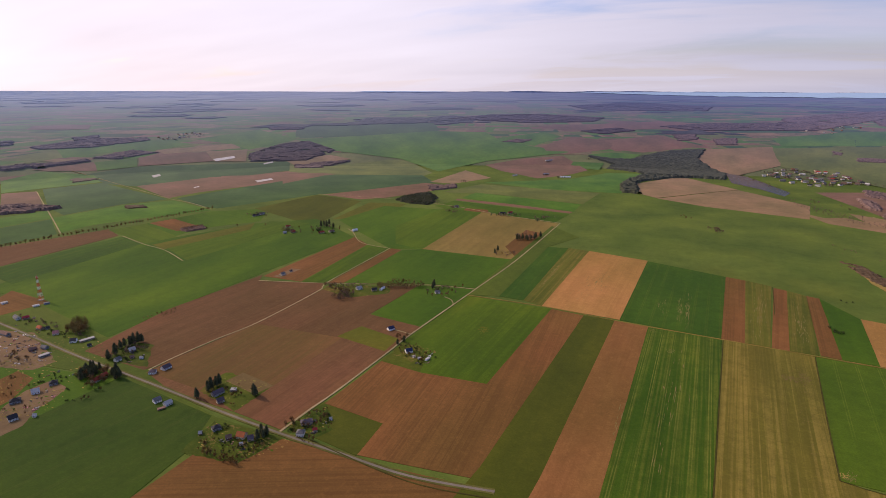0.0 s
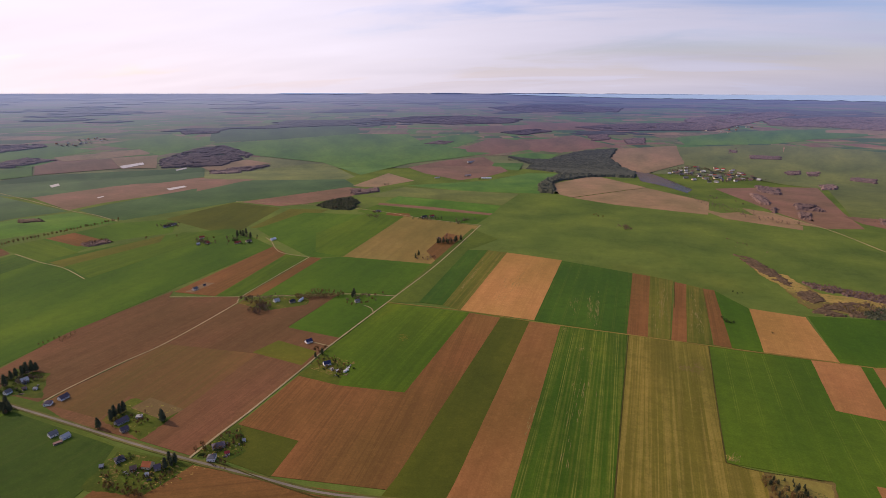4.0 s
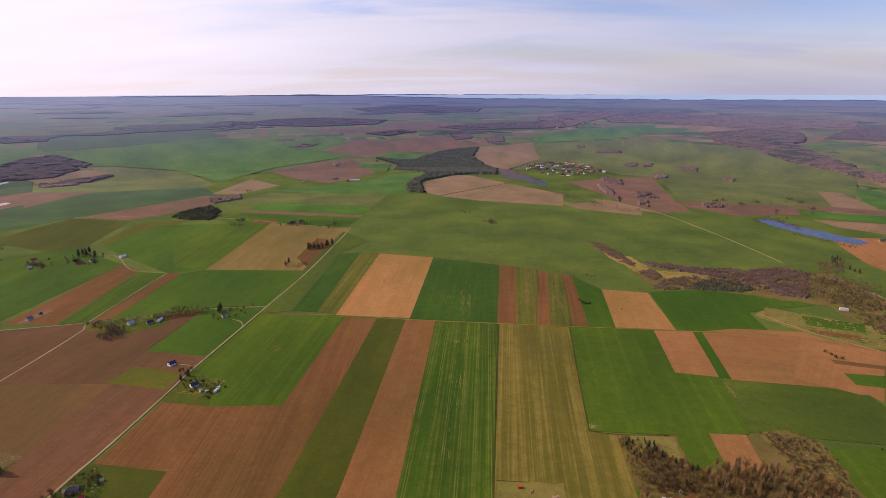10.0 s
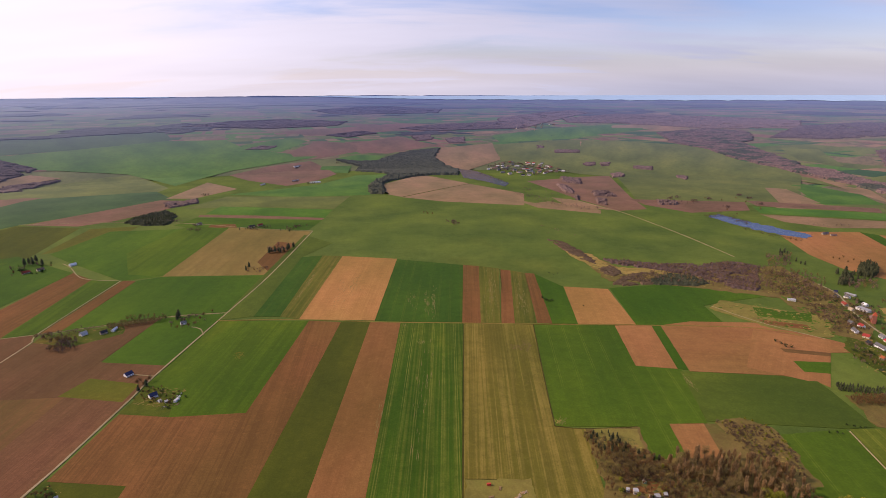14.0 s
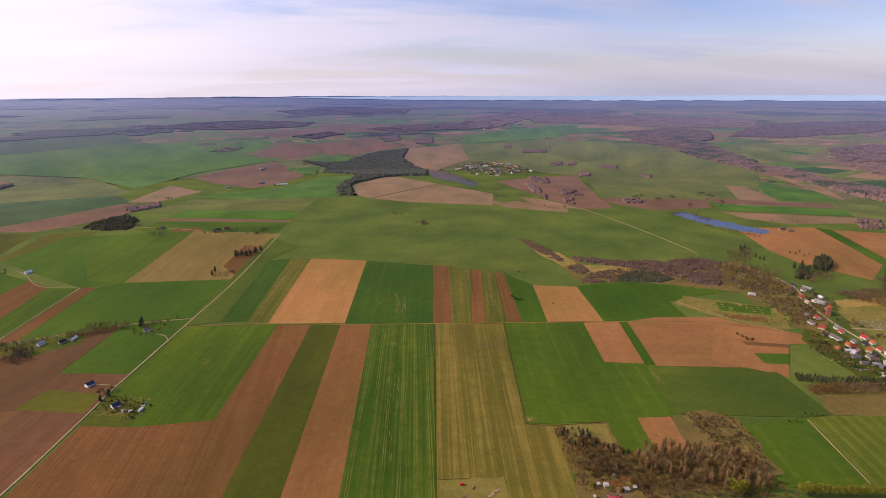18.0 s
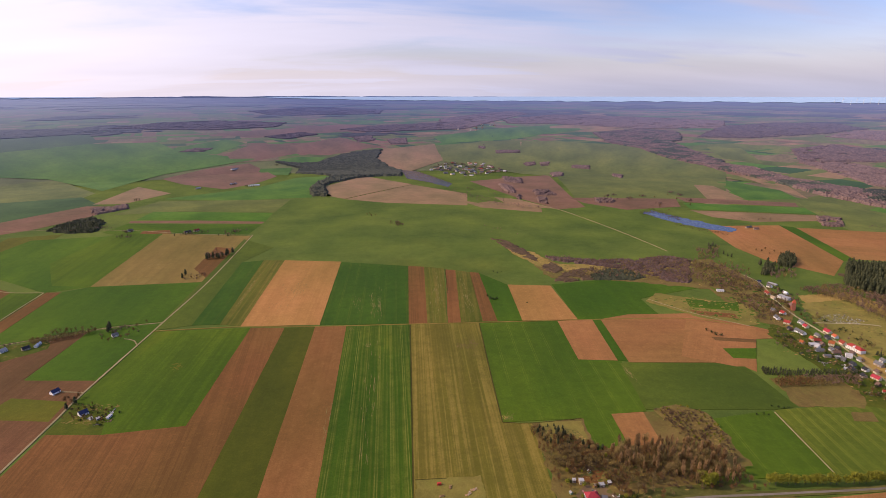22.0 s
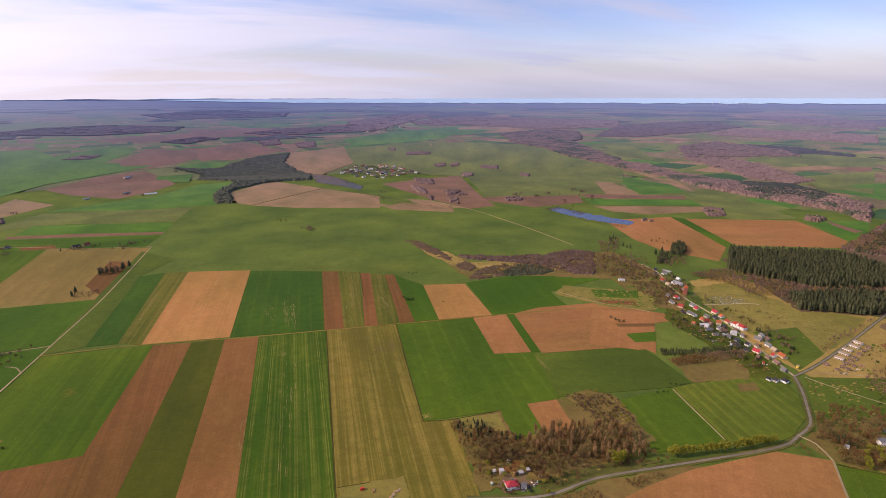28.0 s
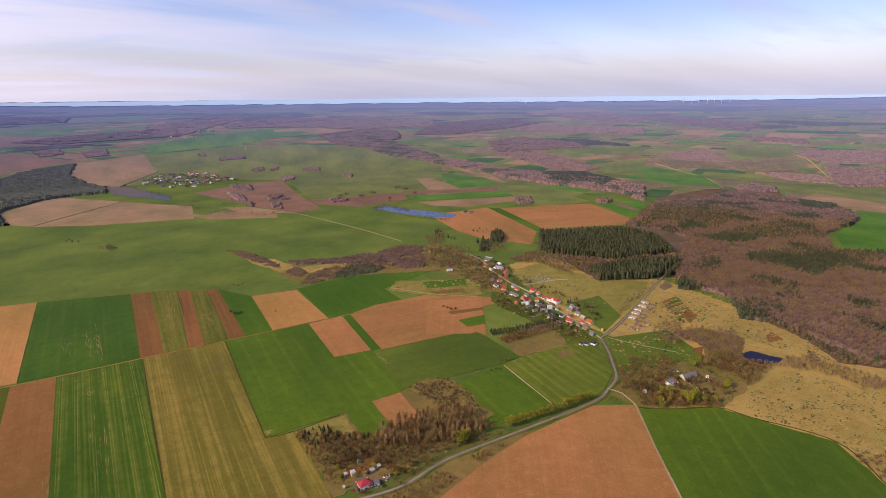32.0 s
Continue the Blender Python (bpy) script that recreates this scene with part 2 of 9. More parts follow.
def surface(name, base, other, scale=0.02, rough=0.95, rows=0.0, row_colour=None, gap=3.0, patch=None, patch_amount=0.5, fine=0.5, bump=0.0, spec=0.15, tram=None, tram_colour=None, mottle=0.4):
    """Matt natural surface: two tones in broad patches, fine grain, optional straight rows along the object's y."""
    m = bpy.data.materials.new(name)
    m.use_nodes = True
    nt = m.node_tree
    N, L = nt.nodes.new, nt.links.new
    b = nt.nodes["Principled BSDF"]
    b.inputs["Roughness"].default_value = rough
    b.inputs["Specular IOR Level"].default_value = spec
    co = N("ShaderNodeTexCoord")
    rnd = N("ShaderNodeObjectInfo")
    off = N("ShaderNodeVectorMath"); off.operation = "SCALE"; off.inputs[0].default_value = (700, 430, 0)
    L(rnd.outputs["Random"], off.inputs["Scale"])
    at = N("ShaderNodeVectorMath"); at.operation = "ADD"
    size = N("ShaderNodeVectorMath"); size.operation = "SCALE"; size.inputs["Scale"].default_value = 0.67
    L(co.outputs["Object"], size.inputs[0])
    L(size.outputs[0], at.inputs[0]); L(off.outputs[0], at.inputs[1])
    st = N("ShaderNodeMapping")
    st.inputs["Scale"].default_value = (1.0, 0.35 if rows else 1.0, 1.0)
    L(at.outputs[0], st.inputs["Vector"])

    def mixer(fac, a, c):
        x = N("ShaderNodeMix"); x.data_type = "RGBA"
        L(fac, x.inputs[0])
        for sock, v in ((x.inputs[6], a), (x.inputs[7], c)):
            if isinstance(v, tuple):
                sock.default_value = (*v, 1)
            else:
                L(v, sock)
        return x.outputs[2]

    def fac(vec, sc, lo, hi, detail=5, top=1.0, rough_n=0.6):
        n = N("ShaderNodeTexNoise"); n.inputs["Scale"].default_value = sc; n.inputs["Detail"].default_value = detail
        n.inputs["Roughness"].default_value = rough_n
        L(vec, n.inputs["Vector"])
        r = N("ShaderNodeMapRange"); r.interpolation_type = "SMOOTHSTEP"
        r.inputs["From Min"].default_value, r.inputs["From Max"].default_value = lo, hi
        r.inputs["To Max"].default_value = top
        L(n.outputs["Fac"], r.inputs["Value"])
        return r.outputs[0]

    col = mixer(fac(st.outputs[0], scale, 0.35, 0.68), base, other)
    if patch:
        col = mixer(fac(st.outputs[0], scale * 0.6, 0.55, 0.72, 4, patch_amount), col, patch)
    if rows:
        sx = N("ShaderNodeMapping"); sx.inputs["Scale"].default_value = (1.0 / gap, 0.004, 1.0)
        L(at.outputs[0], sx.inputs["Vector"])
        col = mixer(fac(sx.outputs[0], 1.0, 0.42, 0.62, 3, rows), col, row_colour or other)
        sy = N("ShaderNodeMapping"); sy.inputs["Scale"].default_value = (0.09, 0.003, 1.0)
        L(at.outputs[0], sy.inputs["Vector"])
        dark = tuple(c * 0.72 for c in base)
        col = mixer(fac(sy.outputs[0], 1.0, 0.42, 0.7, 2, rows * 0.8), col, dark)
    if tram:
        # pairs of wheel tracks at an even spacing
        sp = N("ShaderNodeSeparateXYZ"); L(size.outputs[0], sp.inputs[0])
        dv = N("ShaderNodeMath"); dv.operation = "DIVIDE"; dv.inputs[1].default_value = tram[0]
        L(sp.outputs["X"], dv.inputs[0])
        fr = N("ShaderNodeMath"); fr.operation = "FRACT"; L(dv.outputs[0], fr.inputs[0])
        ab = N("ShaderNodeMath"); ab.operation = "SUBTRACT"; ab.inputs[1].default_value = 0.5; L(fr.outputs[0], ab.inputs[0])
        aa = N("ShaderNodeMath"); aa.operation = "ABSOLUTE"; L(ab.outputs[0], aa.inputs[0])
        off2 = N("ShaderNodeMath"); off2.operation = "SUBTRACT"; off2.inputs[1].default_value = 1.1 / tram[0]; L(aa.outputs[0], off2.inputs[0])
        a2 = N("ShaderNodeMath"); a2.operation = "ABSOLUTE"; L(off2.outputs[0], a2.inputs[0])
        line = N("ShaderNodeMapRange"); line.interpolation_type = "SMOOTHSTEP"
        line.inputs["From Min"].default_value, line.inputs["From Max"].default_value = 0.3 * tram[1] / tram[0], tram[1] / tram[0]
        line.inputs["To Min"].default_value, line.inputs["To Max"].default_value = tram[2], 0.0
        L(a2.outputs[0], line.inputs["Value"])
        worn = fac(st.outputs[0], 0.02, 0.30, 0.62, 3)
        mu = N("ShaderNodeMath"); mu.operation = "MULTIPLY"; L(line.outputs[0], mu.inputs[0]); L(worn, mu.inputs[1])
        col = mixer(mu.outputs[0], col, tram_colour)
    # mottling of a few metres
    col = mixer(fac(at.outputs[0], 0.07, 0.40, 0.66, 5, mottle, 0.68), col, tuple(c * 0.68 for c in base))
    col = mixer(fac(st.outputs[0], 0.022, 0.48, 0.70, 3, mottle * 0.8, 0.6), col, tuple(min(1, c * 1.22) for c in other))
    # grain
    g = fac(at.outputs[0], 0.55, 0.3, 0.75, 6, fine, 0.75)
    col = mixer(g, col, tuple(min(1, c * 0.55) for c in base))
    g2 = fac(at.outputs[0], 0.16, 0.5, 0.8, 5, fine * 0.7, 0.7)
    col = mixer(g2, col, tuple(min(1, c * 1.45) for c in other))
    # each piece a little lighter or darker than the next
    hs = N("ShaderNodeHueSaturation")
    vr = N("ShaderNodeMapRange"); vr.inputs["To Min"].default_value, vr.inputs["To Max"].default_value = 0.94, 1.06
    L(rnd.outputs["Random"], vr.inputs["Value"]); L(vr.outputs[0], hs.inputs["Value"])
    L(col, hs.inputs["Color"])
    # slow drift of tone over a hundred metres and more
    dr = N("ShaderNodeHueSaturation")
    dn = N("ShaderNodeTexNoise"); dn.inputs["Scale"].default_value = 0.0075; dn.inputs["Detail"].default_value = 3
    L(st.outputs[0], dn.inputs["Vector"])
    for sock, lo, hi in (("Value", 0.74, 1.26), ("Hue", 0.515, 0.485)):
        q = N("ShaderNodeMapRange")
        q.inputs["From Min"].default_value, q.inputs["From Max"].default_value = 0.28, 0.72
        q.inputs["To Min"].default_value, q.inputs["To Max"].default_value = lo, hi
        L(dn.outputs["Fac"], q.inputs["Value"]); L(q.outputs[0], dr.inputs[sock])
    L(hs.outputs[0], dr.inputs["Color"])
    # far_ surfaces get distance haze mixed into their base colour
    L(painted_haze(nt, dr.outputs[0]) if name.startswith("far_") else dr.outputs[0], b.inputs["Base Color"])
    if bump:
        bn = N("ShaderNodeTexNoise"); bn.inputs["Scale"].default_value = 0.8; bn.inputs["Detail"].default_value = 5
        L(at.outputs[0], bn.inputs["Vector"])
        bp = N("ShaderNodeBump"); bp.inputs["Strength"].default_value = bump; bp.inputs["Distance"].default_value = 0.6
        L(bn.outputs["Fac"], bp.inputs["Height"]); L(bp.outputs[0], b.inputs["Normal"])
    MATS[name] = m
    return m


surface("ground", (0.088, 0.133, 0.017), (0.106, 0.146, 0.022), 0.004, patch=(0.109, 0.124, 0.015), patch_amount=0.6, bump=0.5)
surface("green", (0.050, 0.114, 0.004), (0.066, 0.131, 0.005), 0.008, rows=0.3, gap=5, patch=(0.073, 0.131, 0.006), patch_amount=0.5, bump=0.4)
surface("bright", (0.066, 0.124, 0.004), (0.088, 0.142, 0.005), 0.012, rows=0.8, row_colour=(0.056, 0.108, 0.003), gap=4.5, patch=(0.159, 0.140, 0.007), patch_amount=0.4, bump=0.4)
surface("wheat_dark", (0.029, 0.081, 0.005), (0.045, 0.104, 0.006), 0.01, rows=0.3, gap=6, patch=(0.106, 0.120, 0.010), patch_amount=0.3, tram=(17, 1.0, 0.25), tram_colour=(0.143, 0.151, 0.016), bump=0.4)
surface("green_rows", (0.060, 0.114, 0.005), (0.078, 0.128, 0.006), 0.01, rows=0.3, row_colour=(0.079, 0.140, 0.006), gap=2.2, tram=(21, 0.6, 0.7), tram_colour=(0.145, 0.184, 0.016), patch=(0.113, 0.149, 0.007), patch_amount=0.35, bump=0.4)
surface("olive_rows", (0.082, 0.118, 0.009), (0.104, 0.132, 0.011), 0.012, rows=0.4, gap=2.2, tram=(12, 1.2, 0.6), tram_colour=(0.194, 0.198, 0.022), bump=0.4)
surface("wheat_rows", (0.037, 0.094, 0.003), (0.061, 0.112, 0.006), 0.012, rows=0.65, row_colour=(0.154, 0.171, 0.018), gap=2.6, patch=(0.130, 0.137, 0.008), patch_amount=0.7, tram=(14, 0.6, 0.8), tram_colour=(0.210, 0.214, 0.031), bump=0.4)
surface("stubble_rows", (0.128, 0.114, 0.013), (0.163, 0.132, 0.017), 0.012, rows=0.85, row_colour=(0.265, 0.196, 0.038), gap=2.2, patch=(0.274, 0.196, 0.038), patch_amount=0.7, bump=0.5)
surface("meadow_strip", (0.096, 0.112, 0.010), (0.128, 0.124, 0.014), 0.015, rows=0.6, row_colour=(0.230, 0.155, 0.032), gap=2.4, bump=0.4)
surface("olive", (0.100, 0.109, 0.008), (0.135, 0.120, 0.010), 0.01, rows=0.25, gap=6, patch=(0.171, 0.141, 0.013), patch_amount=0.4, bump=0.4)
surface("olive_dark", (0.066, 0.081, 0.005), (0.085, 0.092, 0.007), 0.012, rows=0.3, gap=5, bump=0.4)
surface("meadow_rows", (0.042, 0.084, 0.005), (0.058, 0.096, 0.007), 0.012, rows=0.25, row_colour=(0.034, 0.068, 0.004), gap=6, patch=(0.086, 0.094, 0.011), patch_amount=0.5, tram=(23, 1.2, 0.3), tram_colour=(0.110, 0.118, 0.020), bump=0.4)
surface("rough_grass", (0.258, 0.206, 0.044), (0.198, 0.178, 0.033), 0.025, mottle=0.9, patch=(0.114, 0.134, 0.015), patch_amount=0.85, fine=0.55, bump=0.9)
surface("olive_brown", (0.170, 0.085, 0.028), (0.155, 0.088, 0.024), 0.02, rows=0.45, row_colour=(0.095, 0.082, 0.015), gap=2.5, patch=(0.167, 0.117, 0.023), bump=0.5)
surface("plough", (0.184, 0.082, 0.022), (0.219, 0.099, 0.027), 0.012, rows=0.6, row_colour=(0.120, 0.052, 0.014), gap=2.4, patch=(0.244, 0.123, 0.039), patch_amount=0.65, bump=0.7)
surface("plough_dark", (0.146, 0.069, 0.027), (0.174, 0.085, 0.034), 0.012, rows=0.4, row_colour=(0.092, 0.043, 0.012), gap=1.8, patch=(0.202, 0.108, 0.035), patch_amount=0.65, bump=0.7)
surface("plough_mid", (0.247, 0.111, 0.031), (0.286, 0.132, 0.039), 0.012, rows=0.4, row_colour=(0.210, 0.091, 0.025), gap=2.4, patch=(0.359, 0.180, 0.062), patch_amount=0.65, bump=0.6)
surface("plough_pale", (0.305, 0.142, 0.044), (0.349, 0.168, 0.053), 0.012, rows=0.35, row_colour=(0.255, 0.113, 0.030), gap=1.4, patch=(0.451, 0.227, 0.077), patch_amount=0.65, bump=0.6)
surface("stubble", (0.392, 0.192, 0.053), (0.442, 0.221, 0.064), 0.015, rows=0.45, row_colour=(0.324, 0.149, 0.041), gap=1.2, patch=(0.491, 0.263, 0.081), patch_amount=0.35, bump=0.5)
surface("stubble_pale", (0.172, 0.111, 0.040), (0.198, 0.125, 0.046), 0.01, rows=0.25, gap=5, bump=0.4)
surface("fallow", (0.200, 0.140, 0.033), (0.246, 0.172, 0.044), 0.012, rows=0.4, row_colour=(0.158, 0.116, 0.026), gap=3, patch=(0.316, 0.233, 0.068), patch_amount=0.6, bump=0.4)
surface("dry", (0.390, 0.258, 0.066), (0.310, 0.218, 0.056), 0.02, mottle=0.9, patch=(0.131, 0.137, 0.022), patch_amount=0.7, fine=0.55, bump=0.9)
surface("undergrowth", (0.204, 0.137, 0.038), (0.165, 0.131, 0.030), 0.04, mottle=0.9, patch=(0.105, 0.110, 0.018), patch_amount=0.8, fine=0.6, bump=0.9)
surface("verge", (0.108, 0.108, 0.022), (0.140, 0.126, 0.030), 0.05, mottle=0.8, patch=(0.140, 0.112, 0.030), fine=0.5, bump=0.7)
surface("garden", (0.057, 0.090, 0.005), (0.088, 0.095, 0.008), 0.03, patch=(0.162, 0.095, 0.018), patch_amount=0.7, fine=0.5, mottle=0.85, bump=0.6)
surface("dirt_yard", (0.221, 0.139, 0.072), (0.164, 0.102, 0.051), 0.05, patch=(0.107, 0.098, 0.018), fine=0.5, bump=0.6)
surface("dirt", (0.374, 0.294, 0.147), (0.306, 0.237, 0.117), 0.08, patch=(0.170, 0.142, 0.051), patch_amount=0.35, bump=0.4)
surface("grass_track", (0.210, 0.160, 0.028), (0.280, 0.190, 0.042), 0.05, patch=(0.110, 0.120, 0.014), bump=0.4)
surface("asphalt", (0.185, 0.155, 0.118), (0.215, 0.182, 0.140), 0.08, rough=0.85, fine=0.2, bump=0.2)
surface("street", (0.330, 0.280, 0.149), (0.380, 0.320, 0.172), 0.08, rough=0.85, fine=0.2, bump=0.2)
# the far plain: a still backdrop that the path never nears, haze painted into its colours
FAR = {"plain": (0.115, 0.130, 0.036), "green": (0.064, 0.150, 0.012), "dark": (0.042, 0.094, 0.022), "olive": (0.120, 0.142, 0.028), "brown": (0.180, 0.098, 0.054), "tan": (0.242, 0.156, 0.074), "moor": (0.165, 0.128, 0.058)}
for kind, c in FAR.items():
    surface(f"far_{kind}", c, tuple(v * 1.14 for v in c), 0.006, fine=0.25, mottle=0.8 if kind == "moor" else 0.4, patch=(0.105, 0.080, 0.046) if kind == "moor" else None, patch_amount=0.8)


surface("grass", (0.074, 0.112, 0.010), (0.092, 0.128, 0.012), 0.01, rows=0.25, gap=4, patch=(0.115, 0.140, 0.017), patch_amount=0.4, bump=0.4)
surface("forest_floor", (0.115, 0.075, 0.042), (0.145, 0.095, 0.05), 0.03, mottle=0.8, fine=0.5)
surface("moor", (0.200, 0.135, 0.056), (0.165, 0.130, 0.046), 0.006, mottle=0.8, patch=(0.095, 0.085, 0.043), patch_amount=0.8, fine=0.4)
surface("puddle", (0.55, 0.50, 0.46), (0.62, 0.57, 0.53), 0.05, rough=0.3, fine=0.1)
surface("bare_scar", (0.221, 0.171, 0.055), (0.264, 0.199, 0.070), 0.08, patch=(0.102, 0.104, 0.024), patch_amount=0.9, fine=0.5)
surface("ditch", (0.055, 0.050, 0.008), (0.085, 0.075, 0.012), 0.1, fine=0.5)
surface("far_wood", (0.050, 0.048, 0.036), (0.072, 0.062, 0.048), 0.02, fine=0.5, mottle=0.8)


def gloss(name, colour, rough, metal=0.0, spec=0.5):
    m = bpy.data.materials.new(name)
    m.use_nodes = True
    b = m.node_tree.nodes["Principled BSDF"]
    b.inputs["Base Color"].default_value = (*colour, 1)
    b.inputs["Roughness"].default_value, b.inputs["Metallic"].default_value = rough, metal
    b.inputs["Specular IOR Level"].default_value = spec
    MATS[name] = m
    return m


def water_material(name, colour, rough):
    m = gloss(name, colour, rough, 0.0, 0.5)
    nt = m.node_tree
    n = nt.nodes.new("ShaderNodeTexNoise"); n.inputs["Scale"].default_value = 0.35; n.inputs["Detail"].default_value = 4
    co = nt.nodes.new("ShaderNodeTexCoord"); nt.links.new(co.outputs["Object"], n.inputs["Vector"])
    bp = nt.nodes.new("ShaderNodeBump"); bp.inputs["Strength"].default_value = 0.03; bp.inputs["Distance"].default_value = 0.3
    nt.links.new(n.outputs["Fac"], bp.inputs["Height"]); nt.links.new(bp.outputs[0], nt.nodes["Principled BSDF"].inputs["Normal"])


water_material("water", (0.055, 0.060, 0.085), 0.16)
water_material("pond", (0.012, 0.010, 0.026), 0.35)
MATS["pond"].node_tree.nodes["Principled BSDF"].inputs["Specular IOR Level"].default_value = 0.08
# sea: its pallor lies in the matt base colour, not in reflection
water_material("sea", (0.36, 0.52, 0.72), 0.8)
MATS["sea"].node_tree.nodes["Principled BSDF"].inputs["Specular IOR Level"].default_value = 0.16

# ---- the lie of the land ----
FLAT, RIM = 3500.0, 4750.0


def land(x, y, up=0.0):
    """Flat farmland near by; past FLAT the plain is drawn in and climbs towards its rim, as a still backdrop of the distance."""
    d = math.hypot(x, y)
    if d <= FLAT:
        return Vector((x, y, up))
    d2 = min(d, 75750.0)
    r = FLAT + (RIM - FLAT) * (1 - FLAT / d2)
    return Vector((x / d * r, y / d * r, EYE * (1 - r / d2) + up))


def part(name, bm, material, parent=None, label=""):
    me = bpy.data.meshes.new(name)
    bm.to_mesh(me)
    bm.free()
    me.materials.append(MATS[material] if isinstance(material, str) else material)
    ob = new(name, me)
    ob.parent = parent
    if label:
        ob["label"] = label
    return ob


def make_ground():
    bm = bmesh.new()
    rings = [0.5, 450, 1000, 1800, 2400, 3000, FLAT] + [FLAT / (1 - k / 26 * (1 - FLAT / 75750.0)) for k in range(1, 27)]
    seg, rows = 240, []
    for d in rings:
        rows.append([bm.verts.new(land(d * math.cos(2 * math.pi * i / seg), d * math.sin(2 * math.pi * i / seg), -8.0 if d > 5000 else 0.0)) for i in range(seg)])
    for k, (a, b) in enumerate(zip(rows, rows[1:])):
        for i in range(seg):
            j = (i + 1) % seg
            f = bm.faces.new((a[i], b[i], b[j], a[j]))
            f.material_index = int(rings[k] >= FLAT)
    bm.faces.new(rows[0])
    bm.normal_update()
    ob = part("ground", bm, "ground")
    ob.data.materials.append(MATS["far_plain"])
    tagged(ob, "wide flat green farmland reaching to the skyline", "ground", kind="structure")


make_ground()
LAYER = [0.0]
ROADS = []
ROUGH = ("dry", "rough_grass", "undergrowth", "verge", "garden", "forest_floor", "dirt_yard", "far_moor", "bare_scar", "water", "pond")
FIELDS = []
OPEN_LAND = []


def field(kind, pts, label="", rows=None, name="field", category="field"):
    """One field: a low slab on the land with its own edge, its y along its rows."""
    from mathutils.geometry import tessellate_polygon
    n = len(pts)
    far = max(math.hypot(*p) for p in pts) > FLAT * 0.97
    LAYER[0] += 0.003
    up = 0.08 + LAYER[0]
    lift = lambda d: up + (1.6 + 0.8 * LAYER[0]) * max(0.0, min(1.0, (d / FLAT - 0.93) / 0.07))
    if kind == "water":
        up = 0.05 + LAYER[0]
    FIELDS.append((pts, up, (min(p[0] for p in pts), max(p[0] for p in pts), min(p[1] for p in pts), max(p[1] for p in pts))))
    if far and kind != "far_moor" and "plain" not in label:
        OPEN_LAND.append(FIELDS[-1])
    cx, cy = sum(p[0] for p in pts) / n, sum(p[1] for p in pts) / n
    e = max(((pts[i], pts[(i + 1) % n]) for i in range(n)), key=lambda s: math.dist(*s))
    ang = math.atan2(e[1][1] - e[0][1], e[1][0] - e[0][0]) - math.pi / 2 if rows is None else radians(rows)
    m = Matrix.Translation(land(cx, cy)) @ Matrix.Rotation(ang, 4, "Z")
    inv = m.inverted()
    dense = []
    rnd = random.Random(int(cx * 7 + cy))
    for i in range(n):
        a, b = pts[i], pts[(i + 1) % n]
        d = math.dist(a, b)
        k = max(1, int(d / ((25 if kind not in ROUGH else 6) if not far else 200)))
        for j in range(k):
            s = j / k
            w = 0 if j == 0 else (0.5 if not far else 8) * (rnd.random() - 0.5)
            if kind in ROUGH and not far:
                q = Vector((a[0] + (b[0] - a[0]) * s, a[1] + (b[1] - a[1]) * s, 0))
                w += min(7.5, d * 0.06) * (2.2 if kind in ("water", "pond") else 1.0) * (noise.noise(q / 25) + 0.6 * noise.noise(q / 9))
            dx, dy = (b[0] - a[0]) / max(d, 1), (b[1] - a[1]) / max(d, 1)
            dense.append((a[0] + (b[0] - a[0]) * s - dy * w, a[1] + (b[1] - a[1]) * s + dx * w))
    bm = bmesh.new()
    if far:
        # cut the outline into small pieces by bearing and nearness, then lay them on the curved plain
        flat = []
        for x, y in dense:
            d = min(math.hypot(x, y), 45000.0)
            flat.append(bm.verts.new((math.atan2(x, y) * 20, 45000.0 / d, 0)))
        for t in tessellate_polygon([[v.co.copy() for v in flat]]):
            if len(set(t)) == 3:
                bm.faces.new([flat[i] for i in t])
        lo = min(v.co.x for v in flat); hi = max(v.co.x for v in flat)
        cuts = [(Vector((k, 0, 0)), Vector((1, 0, 0))) for k in range(math.ceil(lo), math.ceil(hi))]
        lo = min(v.co.y for v in flat); hi = max(v.co.y for v in flat)
        cuts += [(Vector((0, k * 0.7, 0)), Vector((0, 1, 0))) for k in range(math.ceil(lo / 0.7), math.ceil(hi / 0.7))]
        for co, no in cuts:
            bmesh.ops.bisect_plane(bm, geom=bm.verts[:] + bm.edges[:] + bm.faces[:], plane_co=co, plane_no=no)
        for v in bm.verts:
            d = 45000.0 / v.co.y
            v.co = inv @ land(d * math.sin(v.co.x / 20), d * math.cos(v.co.x / 20), lift(d))
        for f in bm.faces:
            f.normal_update()
            if f.normal.z < 0:
                f.normal_flip()
    else:
        top = [bm.verts.new(inv @ land(x, y, up)) for x, y in dense]
        low = [bm.verts.new(inv @ land(x, y, -0.3)) for x, y in dense]
        k = len(dense)
        for t in tessellate_polygon([[Vector((x, y, 0)) for x, y in dense]]):
            try:
                bm.faces.new([top[i] for i in t])
            except ValueError:
                pass
        for i in range(k):
            j = (i + 1) % k
            bm.faces.new((top[i], top[j], low[j], low[i]))
        bmesh.ops.recalc_face_normals(bm, faces=bm.faces)
    if kind in ("water", "sea", "pond"):
        name, category = "water", "water"
    ob = part(name, bm, kind)
    ob.matrix_world = m
    return tagged(ob, label or "field", category, kind="structure")


def inside(x, y, pts):
    odd = False
    for (x1, y1), (x2, y2) in zip(pts, pts[1:] + pts[:1]):
        if (y1 > y) != (y2 > y) and x < (x2 - x1) * (y - y1) / (y2 - y1) + x1:
            odd = not odd
    return odd


